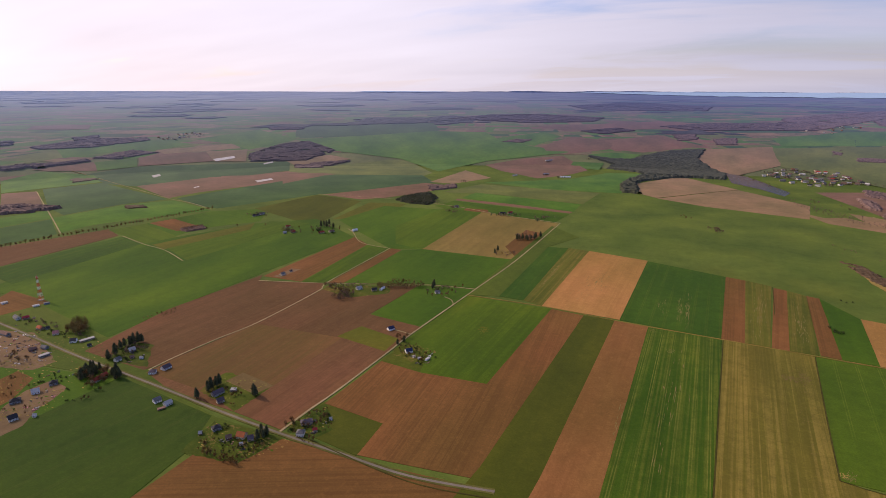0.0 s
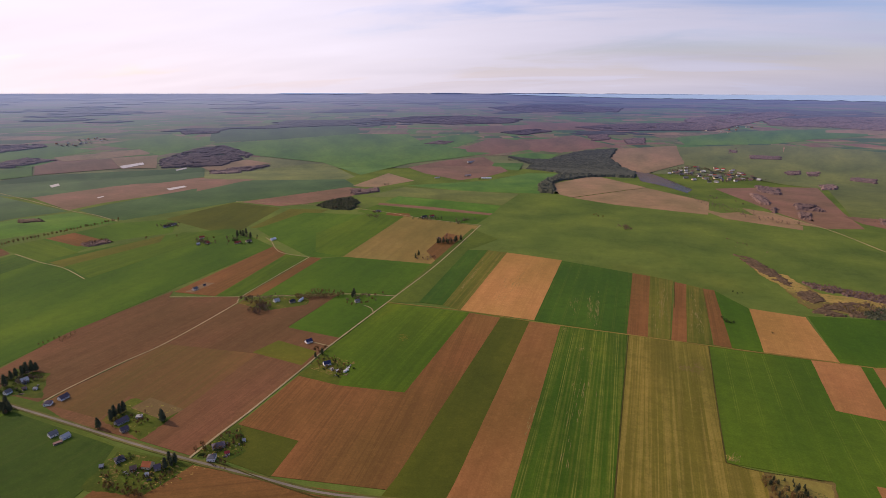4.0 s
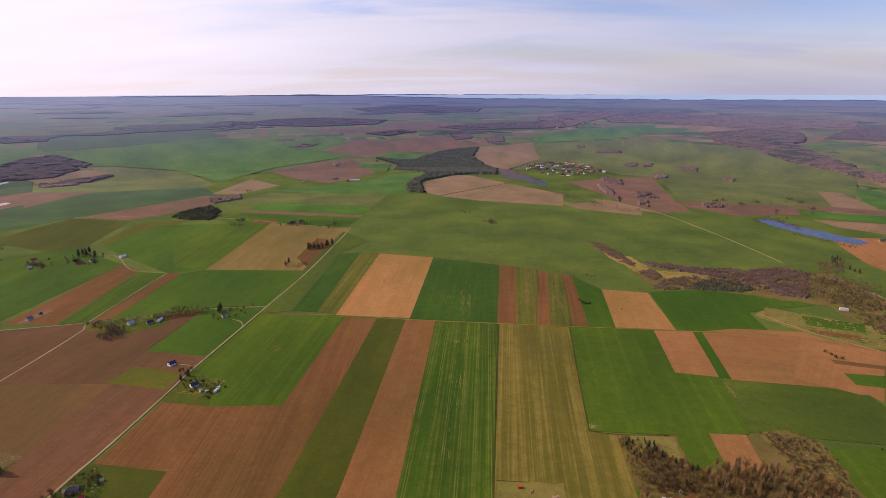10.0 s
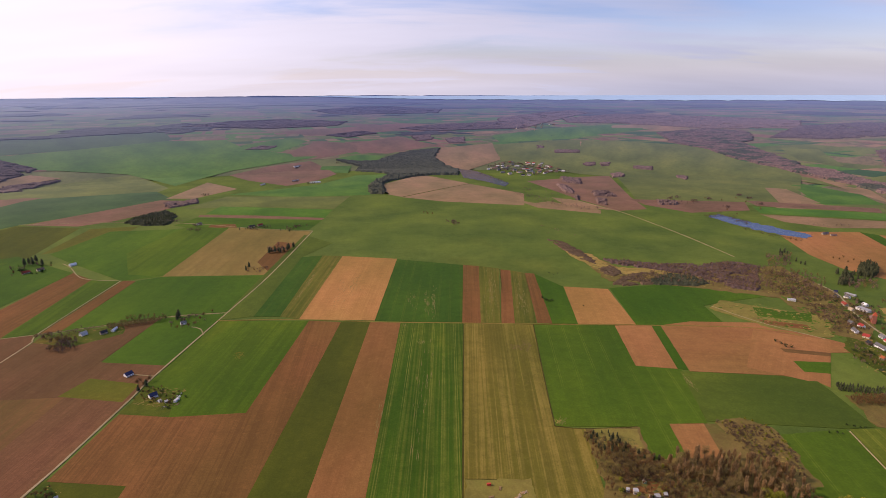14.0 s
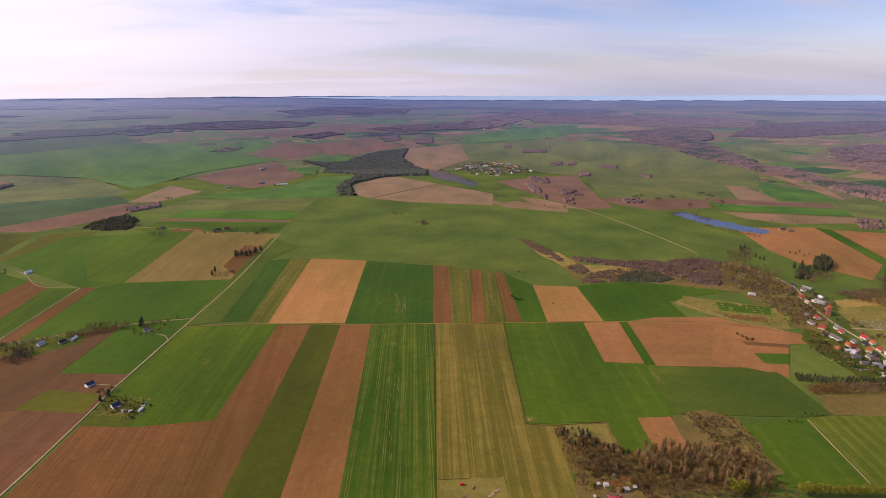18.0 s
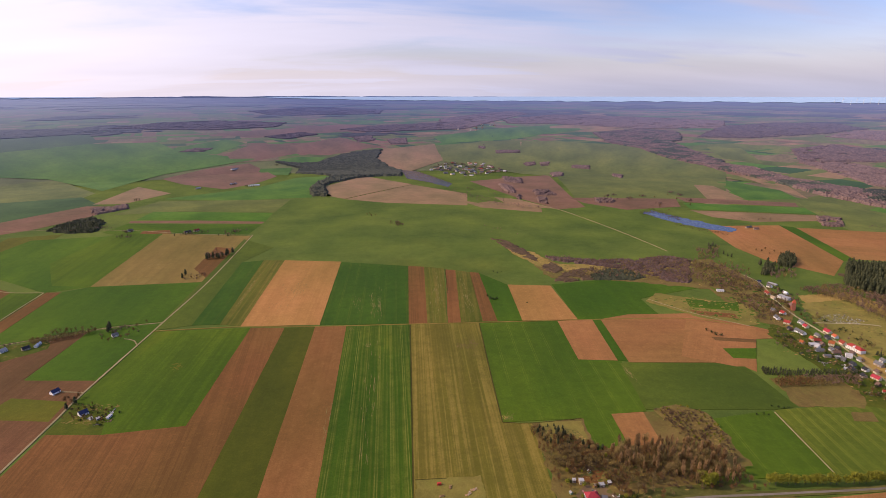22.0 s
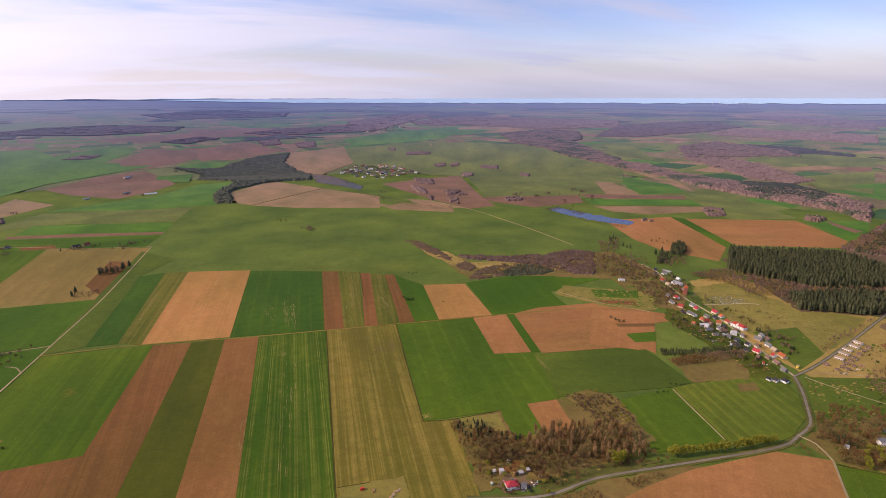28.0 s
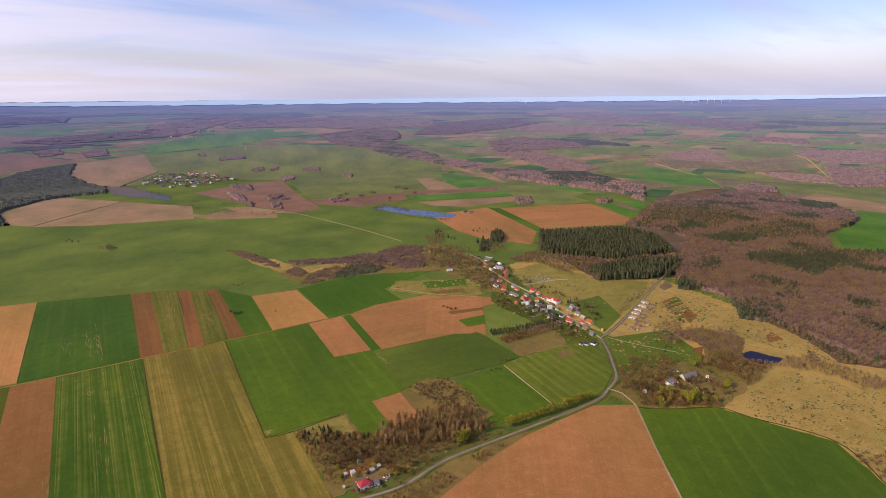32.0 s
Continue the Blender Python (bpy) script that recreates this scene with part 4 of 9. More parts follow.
# east
field("dry", [(982, 1151), (1118, 1160), (1215, 807), (1186, 552), (1127, 308), (1110, 206), (816, 104), (766, 184), (812, 258), (778, 355), (764, 398), (668, 467), (832, 656), (840, 793)], "dry yellow rough meadow")
field("rough_grass", [(955, 1106), (1075, 1114), (1087, 954), (1179, 832), (1040, 758), (866, 700), (876, 829), (899, 985)], "rough grass meadow behind the village")
field("garden", [(849, 1063), (864, 1009), (847, 870), (813, 719), (800, 663), (734, 687), (761, 739), (759, 830), (763, 950)], "gardens behind village houses")
field("grass", [(824, 663), (953, 621), (901, 492), (783, 430), (695, 511)], "overgrown green allotment meadow")
field("undergrowth", [(662, 513), (741, 550), (835, 537), (874, 497), (942, 533), (950, 607), (1017, 589), (1043, 510), (976, 480), (947, 454), (953, 430), (843, 400), (771, 394), (668, 467)], "brown leafy ground under bare trees")
field("grass", [(888, 841), (994, 835), (938, 723), (840, 684)], "green paddock behind the houses")
field("grass", [(418, 868), (435, 868), (631, 842), (633, 800), (629, 698), (587, 694), (394, 717)], "dull green field")
field("green_rows", [(472, 681), (582, 693), (563, 548), (456, 549), (446, 591)], "green field with tramlines", rows=-188)
field("olive_rows", [(588, 693), (653, 694), (734, 687), (788, 668), (765, 618), (721, 563), (665, 532), (629, 523), (564, 547)], "light green field in the road bend", rows=-188)
field("undergrowth", [(646, 785), (767, 787), (756, 709), (728, 682), (634, 698)], "dry grass below the copse")
field("undergrowth", [(211, 701), (288, 704), (284, 628), (330, 635), (386, 711), (426, 710), (478, 678), (470, 573), (350, 540), (200, 540), (200, 558)], "dry scrubby ground of the copse")
field("rough_grass", [(223, 701), (284, 698), (278, 640), (253, 650), (224, 665)], "dry grass beside the copse")
field("undergrowth", [(404, 715), (446, 726), (480, 699), (478, 640), (454, 586), (422, 616), (408, 678)], "dry grassy ground with bushes")
field("verge", [(271, 529), (322, 547), (365, 546), (422, 543), (448, 532), (352, 525), (275, 513)], "rough green verge of the road")
field("plough_pale", [(336, 711), (386, 711), (376, 628), (329, 633)], "small brown field beside the copse")
field("undergrowth", [(180, 530), (264, 507), (348, 516), (470, 518), (500, 505), (400, 480), (300, 452), (235, 420), (150, 440)], "brown weedy ground between road and field")
field("plough_pale", [(611, 508), (666, 472), (541, 310), (476, 237), (205, 425), (262, 452), (307, 470), (348, 481), (404, 495), (479, 507)], "large brown ploughed field", rows=-218)
field("green_rows", [(662, 461), (760, 396), (776, 354), (812, 258), (763, 182), (695, 123), (481, 234), (542, 310)], "bright green winter-wheat field", rows=-218)
# middle distance, east
field("undergrowth", [(405, 1694), (455, 1582), (501, 1463), (702, 1435), (945, 1462), (955, 1317), (940, 1114), (834, 974), (775, 1027), (799, 1218), (557, 1326), (436, 1349)], "dry reed valley")
field("forest_floor", [(1211, 1296), (1614, 1251), (2208, 1559), (2609, 1576), (2871, 1380), (2370, 977), (1697, 615), (1723, 517), (1725, 348), (1042, 176), (1114, 306), (1076, 358), (1127, 437), (1166, 565), (1265, 660), (1269, 797), (1244, 821), (1075, 906)], "brown leaf-littered forest floor")
field("plough_pale", [(638, 1039), (701, 1015), (760, 986), (640, 810), (631, 830), (616, 832), (541, 881)], "wide brown ploughed field")
field("green", [(636, 903), (699, 896), (671, 855), (631, 863)], "green garden strip")
field("rough_grass", [(654, 1209), (712, 1169), (813, 1119), (833, 1094), (766, 993), (677, 1051), (607, 1159)], "rough green plots")
field("green", [(705, 1162), (810, 1120), (783, 1075), (688, 1110)], "green garden strip")
field("plough", [(676, 1094), (763, 1062), (756, 1035), (685, 1065)], "brown garden strip")
field("olive_brown", [(643, 955), (724, 933), (715, 919), (643, 938)], "narrow pale garden strip")
field("dry", [(396, 1677), (457, 1594), (486, 1463), (619, 1452), (601, 1403), (497, 1403), (432, 1453), (390, 1593)], "tan dry brook valley")
field("stubble", [(789, 1475), (825, 1475), (805, 1414), (770, 1420)], "sand pit in the scrub")
field("plough", [(1089, 495), (1109, 492), (1097, 465), (1058, 474)], "bare patch in the dry field")
# water
field("water", [(137, 3520), (230, 3448), (300, 3255), (387, 2952), (351, 2842), (263, 3021), (155, 3158)], "grey-blue lake below a village")
field("water", [(1048, 2101), (1111, 2152), (1136, 2070), (1206, 1902), (1268, 1812), (1207, 1759), (1135, 1844), (1085, 1941)], "dark blue pond in the fields")
field("pond", [(968, 478), (996, 473), (1004, 442), (1014, 425), (986, 420), (957, 437), (951, 456)], "dark pond among bare trees")
# water lying on far fields
field("puddle", [(-2949, 2791), (-2950, 2979), (-2865, 2907), (-2836, 2705)], "pale water lying on a field")
field("puddle", [(-2066, 2211), (-2045, 2305), (-2008, 2280), (-2017, 2173)], "pale water lying on a field")
field("puddle", [(-2676, 2098), (-2692, 2161), (-2630, 2119), (-2612, 2060)], "pale water lying on a field")
field("puddle", [(-2498, 2765), (-2513, 2866), (-2470, 2823), (-2456, 2722)], "pale water lying on a field")
field("puddle", [(-2184, 1925), (-2188, 1959), (-2172, 1950), (-2167, 1915)], "pale water lying on a field")
field("rough_grass", [(33, 594), (117, 595), (115, 547), (111, 511), (28, 518)], "trodden ground of a building plot")
field("plough", [(224, 568), (264, 588), (274, 585), (258, 564)], "dug garden soil")
field("dirt_yard", [(223, 546), (241, 562), (264, 556), (275, 533), (250, 530), (227, 530)], "paved yard of a red-roofed house")
field("stubble_pale", [(793, 1471), (825, 1485), (808, 1434), (774, 1414)], "sand pit in the scrub")
field("dirt_yard", [(1160, 793), (1222, 813), (1197, 776), (1152, 769)], "sandy clearing beside the road")
field("plough", [(1060, 670), (1097, 674), (1072, 630), (1021, 615)], "dug allotment soil")
field("plough", [(917, 541), (942, 533), (904, 515), (901, 525)], "dug allotment soil")
field("plough", [(1078, 726), (1138, 729), (1133, 720), (1071, 714)], "narrow strip of an allotment garden")
field("garden", [(1068, 711), (1127, 714), (1123, 705), (1060, 700)], "narrow strip of an allotment garden")
field("plough_dark", [(1059, 698), (1117, 699), (1111, 690), (1050, 686)], "narrow strip of an allotment garden")
field("rough_grass", [(1048, 682), (1106, 686), (1100, 676), (1042, 672)], "narrow strip of an allotment garden")
field("plough", [(1041, 669), (1095, 670), (1090, 662), (1033, 658)], "narrow strip of an allotment garden")
field("plough", [(1029, 650), (1083, 651), (1077, 642), (1021, 639)], "narrow strip of an allotment garden")
field("undergrowth", [(699, 675), (730, 670), (718, 645), (683, 652)], "brown weedy patch in the field")
# roads and tracks
road("dirt", [(-3234, 2033), (-2519, 1819), (-2061, 1675), (-1900, 1642), (-1713, 1578)], 3.2, "pale field road")
road("dirt", [(-2727, 1541), (-2404, 1373), (-2142, 1239), (-1858, 1091)], 4.0, "pale field road")
road("dirt", [(-1650, 1152), (-1511, 1113), (-1395, 1091), (-1263, 1037)], 2.4, "pale field road")
road("dirt", [(594, 2486), (730, 2227), (795, 1981), (834, 1791), (856, 1648), (868, 1557)], 2.4, "pale winding path")
road("dirt", [(4540, 2081), (4389, 1927), (3871, 1619), (3463, 1387)], 5.6, "pale lowland road")
road("dirt", [(3287, 2369), (3056, 1988), (2960, 1802), (2723, 1555)], 4.0, "pale lowland path")
road("ditch", [(-159, 2564), (-12, 2739), (171, 2944)], 3, "dark field edge")
road("verge", [(-1381, 591), (-1244, 579), (-1114, 566), (-962, 549), (-837, 540), (-727, 531), (-600, 519), (-500, 512), (-402, 509), (-303, 506), (-198, 522)], 9.5, "grassy road verge")
road("verge", [(180, 533), (271, 513), (352, 525), (474, 520), (620, 515), (670, 529), (711, 547), (747, 585), (783, 628), (812, 670)], 11.0, "grassy road verge")
road("verge", [(812, 670), (882, 690), (1025, 746), (1197, 819), (1317, 864)], 7.4, "grassy road verge")
road("asphalt", [(-1381, 591), (-1244, 579), (-1114, 566), (-962, 549), (-837, 540), (-727, 531), (-600, 519), (-500, 512), (-402, 509), (-303, 506), (-198, 522)], 3.7, "grey asphalt country road")
road("asphalt", [(180, 533), (271, 513), (352, 525), (474, 520), (620, 515), (670, 529), (711, 547), (747, 585), (783, 628), (812, 670)], 3.7, "grey asphalt country road")
road("asphalt", [(812, 670), (882, 690), (1025, 746), (1197, 819), (1317, 864), (1507, 884), (1665, 871)], 3.7, "grey asphalt road into the wood")
road("street", [(812, 670), (828, 725), (844, 797), (875, 919), (887, 1038), (911, 1138), (952, 1241), (953, 1315)], 3.9, "pale village street")
road("street", [(898, 996), (997, 977), (1023, 963)], 3.9, "pale lane to the graveyard")
road("dirt", [(-501, 515), (-498, 573), (-492, 641), (-486, 789), (-484, 868), (-462, 1153), (-443, 1430), (-434, 1910)], 3.37, "sandy farm track")
road("dirt", [(-812, 564), (-812, 605), (-802, 697), (-786, 799), (-788, 1010), (-803, 1043), (-815, 1377)], 2.66, "pale farm track")
road("dirt", [(-815, 1377), (-924, 1398), (-1016, 1494), (-1061, 1532)], 2.66, "pale farm track")
road("dirt", [(-962, 993), (-803, 1043), (-723, 1075), (-572, 1134), (-462, 1153)], 2.3, "pale farm track")
road("dirt", [(-468, 1037), (-485, 1066), (-508, 1077)], 2.3, "short sandy drive")
road("dirt", [(-484, 868), (-521, 874)], 2.3, "short sandy drive")
road("grass_track", [(-467, 1109), (-292, 1112), (-124, 1095), (53, 1086), (204, 1078), (412, 1068), (600, 1056), (676, 1039), (719, 1009)], 3.56, "worn grassy field track")
road("dirt", [(-434, 1910), (-654, 1952), (-884, 2029), (-1172, 2064), (-1538, 2027)], 2.66, "pale farm track")
road("dirt", [(666, 472), (595, 382), (541, 310), (499, 258)], 2.66, "sandy field track")
road("dirt", [(584, 688), (563, 548)], 1.42, "pale tractor track")
road("dirt", [(617, 1170), (675, 1076), (755, 994)], 2.22, "pale track beside the brown field")
road("dirt", [(846, 672), (889, 656), (935, 634)], 2.22, "pale lane to the garages")
road("dirt", [(826, 662), (846, 612), (880, 545)], 1.9, "worn sandy path through a meadow")
road("dirt", [(669, 531), (677, 508), (666, 472)], 2.3, "short sandy lane")
# ditches and field edges
road("ditch", [(199, 1075), (180, 852), (169, 708)], 1.95, "dark overgrown ditch")
road("ditch", [(55, 1083), (39, 765), (28, 546)], 1.5, "dark overgrown ditch")
road("ditch", [(171, 1456), (163, 1348), (156, 1265)], 1.5, "dark field edge")
road("ditch", [(169, 708), (211, 701), (288, 705)], 1.5, "grassy field edge")
road("ditch", [(-485, 525), (-442, 515), (-299, 497), (-198, 510)], 1.8, "grassy road ditch")
road("ditch", [(33, 595), (73, 594)], 1.35, "dark soil bank")
road("ditch", [(664, 465), (701, 434), (762, 398), (777, 354), (813, 258), (765, 182)], 2.1, "dry grassy field edge")


# ---- far patchwork of woods and fields under the skyline ----
def far_mosaic():
    """Fields in strips and low woods, laid out on the true plan and then drawn on to the plain up to the skyline."""
    rnd = random.Random(23)
    heaps = {}
    turn = Matrix.Rotation(0.35, 2)
    inside_open = lambda x, y: any(x0 < x < x1 and y0 < y < y1 and inside(x, y, p) for p, _, (x0, x1, y0, y1) in OPEN_LAND)

    def cells(d0, d1, size):
        n = int(d1 / size) + 2
        knot = lambda i, j: turn @ Vector((i * size + size * 0.32 * noise.noise(Vector((i * 3.7, j * 2.9, size))), j * size + size * 0.32 * noise.noise(Vector((i * 2.3, j * 4.1, size + 5)))))
        for i in range(-n, n):
            for j in range(-n, n):
                c = turn @ Vector(((i + 0.5) * size, (j + 0.5) * size))
                if d0 <= c.length < d1 and abs(math.atan2(c.x, c.y)) < 1.36:
                    yield c, knot(i, j), knot(i + 1, j), knot(i + 1, j + 1), knot(i, j + 1)

    def sheet(kind, a, b, c, d, up):
        v, f = heaps.setdefault(kind, ([], []))
        o = len(v)
        for s in (0, 0.5, 1):
            for t in (0, 0.5, 1):
                p = a.lerp(b, s).lerp(d.lerp(c, s), t)
                v.append(land(p.x, p.y, up))
        f += [(o + k, o + k + 3, o + k + 4, o + k + 1) for k in (0, 1, 3, 4)]

    for ring, (d0, d1, size) in enumerate(((2900, 6500, 260), (6500, 12000, 430), (12000, 27000, 820), (27000, 75000, 2300))):
        for c, p, q, r, s in cells(d0 - 0.9 * size, d1, size):
            low = math.atan2(c.x, c.y) > 0.5
            if c.length < 4300 and not low:
                continue
            lush = noise.noise(Vector((c.x / 4200, c.y / 4200, 7)))
            if rnd.random() < 0.5:
                p, q, r, s = q, r, s, p
            n = rnd.choice((1, 1, 2, 2, 3, 4))
            cuts = [0] + sorted(rnd.uniform(0.15, 0.85) for _ in range(n - 1)) + [1]
            for a, b in zip(cuts, cuts[1:]):
                kind = rnd.choices(("green", "dark", "olive", "brown", "tan", "moor"), (0.30 + 0.3 * lush, 0.12, 0.30, 0.16 - 0.1 * lush, 0.10 - 0.05 * lush, 0.18) if not low else (0.07, 0.10, 0.42, 0.03, 0.08, 0.30))[0]
                sheet(kind, p.lerp(q, a), p.lerp(q, b), s.lerp(r, b), s.lerp(r, a), 1.3 - 0.3 * ring if c.length > FLAT else 0.05)
    # woods: rough blocks as high as their trees
    v, f = heaps.setdefault("wood", ([], []))
    for d0, d1, size, limit in ((3000, 6500, 45, 0.42), (6500, 12000, 110, 0.34), (12000, 27000, 200, 0.20), (27000, 74000, 560, 0.10)):
        for c, *corners in cells(d0, d1, size):
            grown = 0.75 * noise.noise(Vector((c.x / 2700, c.y / 2700, 1))) + 0.40 * noise.noise(Vector((c.x / 900, c.y / 900, 2))) + rnd.uniform(-0.05, 0.05)
            if c.length < 8500 and c.x > 0:
                grown -= 0.08
            if grown < limit or inside_open(c.x, c.y) or (c.length < 6500 and math.atan2(c.x, c.y) < 0.62):
                continue
            o = len(v)
            k = land(c.x, c.y).xy.length / c.length
            for z in (-1.0, 1.0):
                for p in corners:
                    h = rnd.uniform(7, 10) * k if z > 0 else 0.2
                    q = p if z > 0 else c + (p - c) * 2.2
                    v.append(land(q.x, q.y, h))
            f += [(o + 4, o + 5, o + 6, o + 7)] + [(o + i, o + (i + 1) % 4, o + 4 + (i + 1) % 4, o + 4 + i) for i in range(4)]
    words = {"wood": "dark woods", "green": "green fields", "dark": "dark green fields", "olive": "dull meadows", "brown": "bare reddish fields", "tan": "pale dry fields", "moor": "brown moorland"}
    for kind, (v, f) in heaps.items():
        me = bpy.data.meshes.new("far_land")
        me.from_pydata(v, [], f)
        me.materials.append(MATS[f"far_{kind}"])
        tagged(new("far_land", me), "distant hazy " + words[kind] + " of the plain", "far land", kind="stuff")


def far_hills():
    """Low blue rise on the skyline."""
    v, f = [], []
    n = 90
    for i in range(n + 1):
        az = radians(-32 + 50 * i / n)
        p = land(-75450 * math.sin(-az), 75450 * math.cos(az))
        h = max(0.0, math.sin(math.pi * i / n)) * (8 + 8 * noise.noise(Vector((i * 0.16, 2, 0))) + 4 * noise.noise(Vector((i * 0.7, 5, 0))))
        v += [(p.x, p.y, p.z - 3), (p.x, p.y, p.z + h)]
    for i in range(n):
        f.append((2 * i, 2 * i + 2, 2 * i + 3, 2 * i + 1))
    me = bpy.data.meshes.new("far_hills")
    me.from_pydata(v, [], f)
    me.materials.append(MATS["far_wood"])
    tagged(new("far_hills", me), "low blue hills on the skyline", "hills", kind="stuff")


far_mosaic()
far_hills()


# ---- more materials ----
def paint(name, c, rough=0.8, spec=0.3, amount=0.25):
    surface(name, c, tuple(min(1, v * 1.12) for v in c), 0.5, rough=rough, patch=tuple(v * 0.75 for v in c), patch_amount=0.4, fine=amount, spec=spec)


for n, c in (("white", (0.80, 0.77, 0.72)), ("cream", (0.70, 0.58, 0.40)), ("beige", (0.36, 0.28, 0.20)), ("grey", (0.24, 0.23, 0.22)), ("brown", (0.17, 0.10, 0.065)),
             ("yellow", (0.75, 0.50, 0.06)), ("blue", (0.16, 0.22, 0.38)), ("green", (0.14, 0.30, 0.17)), ("red", (0.60, 0.05, 0.035)), ("orange", (0.72, 0.22, 0.06)), ("pink", (0.55, 0.26, 0.24))):
    paint("wall_" + n, c)
for n, c in (("red", (0.33, 0.045, 0.035)), ("orange", (0.44, 0.105, 0.045)), ("brown", (0.19, 0.11, 0.085)), ("grey", (0.15, 0.145, 0.145)), ("dark", (0.035, 0.035, 0.042)), ("pale", (0.40, 0.39, 0.38)),
             ("tan", (0.40, 0.30, 0.20)), ("blue", (0.035, 0.045, 0.10)), ("purple", (0.085, 0.068, 0.085)), ("pink", (0.46, 0.20, 0.19)), ("white", (0.85, 0.85, 0.85))):
    paint("roof_" + n, c, 0.75, 0.2, 0.35)
gloss("pane", (0.03, 0.035, 0.045), 0.12)
gloss("tyre", (0.02, 0.02, 0.02), 0.9)
paint("concrete", (0.42, 0.40, 0.36))
paint("timber_pale", (0.38, 0.23, 0.10))
paint("brick", (0.33, 0.12, 0.075))
for n, c in (("dark", (0.03, 0.03, 0.035)), ("white", (0.75, 0.75, 0.75)), ("red", (0.5, 0.03, 0.02)), ("yellow", (0.7, 0.4, 0.03)), ("green", (0.03, 0.16, 0.13))):
    gloss("car_" + n, c, 0.3)


def leafy(name, base, other, rough=0.9):
    """Crown material: tone drifts from tree to tree and from clump to clump."""
    m = bpy.data.materials.new(name)
    m.use_nodes = True
    nt = m.node_tree
    N, L = nt.nodes.new, nt.links.new
    b = nt.nodes["Principled BSDF"]
    b.inputs["Roughness"].default_value, b.inputs["Specular IOR Level"].default_value = rough, 0.1
    g = N("ShaderNodeNewGeometry")
    n = N("ShaderNodeTexNoise"); n.inputs["Scale"].default_value = 0.04; n.inputs["Detail"].default_value = 4
    L(g.outputs["Position"], n.inputs["Vector"])
    add = N("ShaderNodeMath"); add.operation = "MULTIPLY_ADD"; add.inputs[1].default_value = 0.7
    L(g.outputs["Random Per Island"], add.inputs[0]); L(n.outputs["Fac"], add.inputs[2])
    r = N("ShaderNodeMapRange"); r.inputs["From Min"].default_value, r.inputs["From Max"].default_value = 0.35, 1.25
    L(add.outputs[0], r.inputs["Value"])
    x = N("ShaderNodeMix"); x.data_type = "RGBA"
    x.inputs[6].default_value, x.inputs[7].default_value = (*base, 1), (*other, 1)
    L(r.outputs[0], x.inputs[0]); L(x.outputs[2], b.inputs["Base Color"])
    MATS[name] = m


leafy("bark", (0.06, 0.045, 0.035), (0.13, 0.10, 0.08))
leafy("needles", (0.030, 0.037, 0.018), (0.088, 0.092, 0.044))
# the same bare twigs in three tones, greyer and bluer with distance
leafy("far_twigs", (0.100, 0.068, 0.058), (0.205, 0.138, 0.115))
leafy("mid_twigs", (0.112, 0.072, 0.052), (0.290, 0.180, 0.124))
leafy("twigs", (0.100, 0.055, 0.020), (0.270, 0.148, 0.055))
leafy("ash_twigs", (0.115, 0.083, 0.030), (0.310, 0.220, 0.080))
leafy("scrub_twigs", (0.060, 0.037, 0.023), (0.165, 0.100, 0.058))
leafy("poplar_twigs", (0.15, 0.090, 0.036), (0.50, 0.315, 0.140))
leafy("buds", (0.115, 0.122, 0.014), (0.29, 0.275, 0.030))
leafy("evergreen_leaf", (0.016, 0.030, 0.010), (0.045, 0.070, 0.020))
for name, base, other in (("twigs", (0.082, 0.053, 0.043), (0.200, 0.126, 0.098)), ("needles", (0.030, 0.035, 0.019), (0.080, 0.082, 0.044)), ("scrub", (0.055, 0.038, 0.022), (0.150, 0.098, 0.052))):
    leafy("canopy_" + name, base, other)
    nt = MATS["canopy_" + name].node_tree
    pb = nt.nodes["Principled BSDF"]
    tone = nt.nodes.new("ShaderNodeTexVoronoi"); tone.inputs["Scale"].default_value = 0.16
    spot = nt.nodes.new("ShaderNodeNewGeometry"); nt.links.new(spot.outputs["Position"], tone.inputs["Vector"])
    grey = nt.nodes.new("ShaderNodeSeparateColor"); nt.links.new(tone.outputs["Color"], grey.inputs[0])
    span = nt.nodes.new("ShaderNodeMapRange"); span.inputs["To Min"].default_value, span.inputs["To Max"].default_value = 0.72, 1.28
    nt.links.new(grey.outputs[0], span.inputs["Value"])
    hue = nt.nodes.new("ShaderNodeHueSaturation"); nt.links.new(span.outputs[0], hue.inputs["Value"])
    nt.links.new(pb.inputs["Base Color"].links[0].from_socket, hue.inputs["Color"])
    # distance haze goes into the crown colour too
    nt.links.new(painted_haze(nt, hue.outputs[0]), pb.inputs["Base Color"])
CROWN = {"conifer": "needles", "bare": "twigs", "ash": "ash_twigs", "poplar": "poplar_twigs", "budding": "buds", "bush": "evergreen_leaf", "scrub": "scrub_twigs"}


# ---- trees ----
def tube(v, f, a, b, ra, rb, sides=4):
    a, b = np.array(a, float), np.array(b, float)
    d = b - a
    s = np.cross(d, (0.3, 0.9, 0.1)); s /= np.linalg.norm(s)
    t = np.cross(d, s); t /= np.linalg.norm(t)
    o = len(v)
    for c, r in ((a, ra), (b, rb)):
        for i in range(sides):
            w = 2 * math.pi * i / sides
            v.append(c + r * (math.cos(w) * s + math.sin(w) * t))
    for i in range(sides):
        j = (i + 1) % sides
        f.append((o + i, o + j, o + sides + j)); f.append((o + i, o + sides + j, o + sides + i))


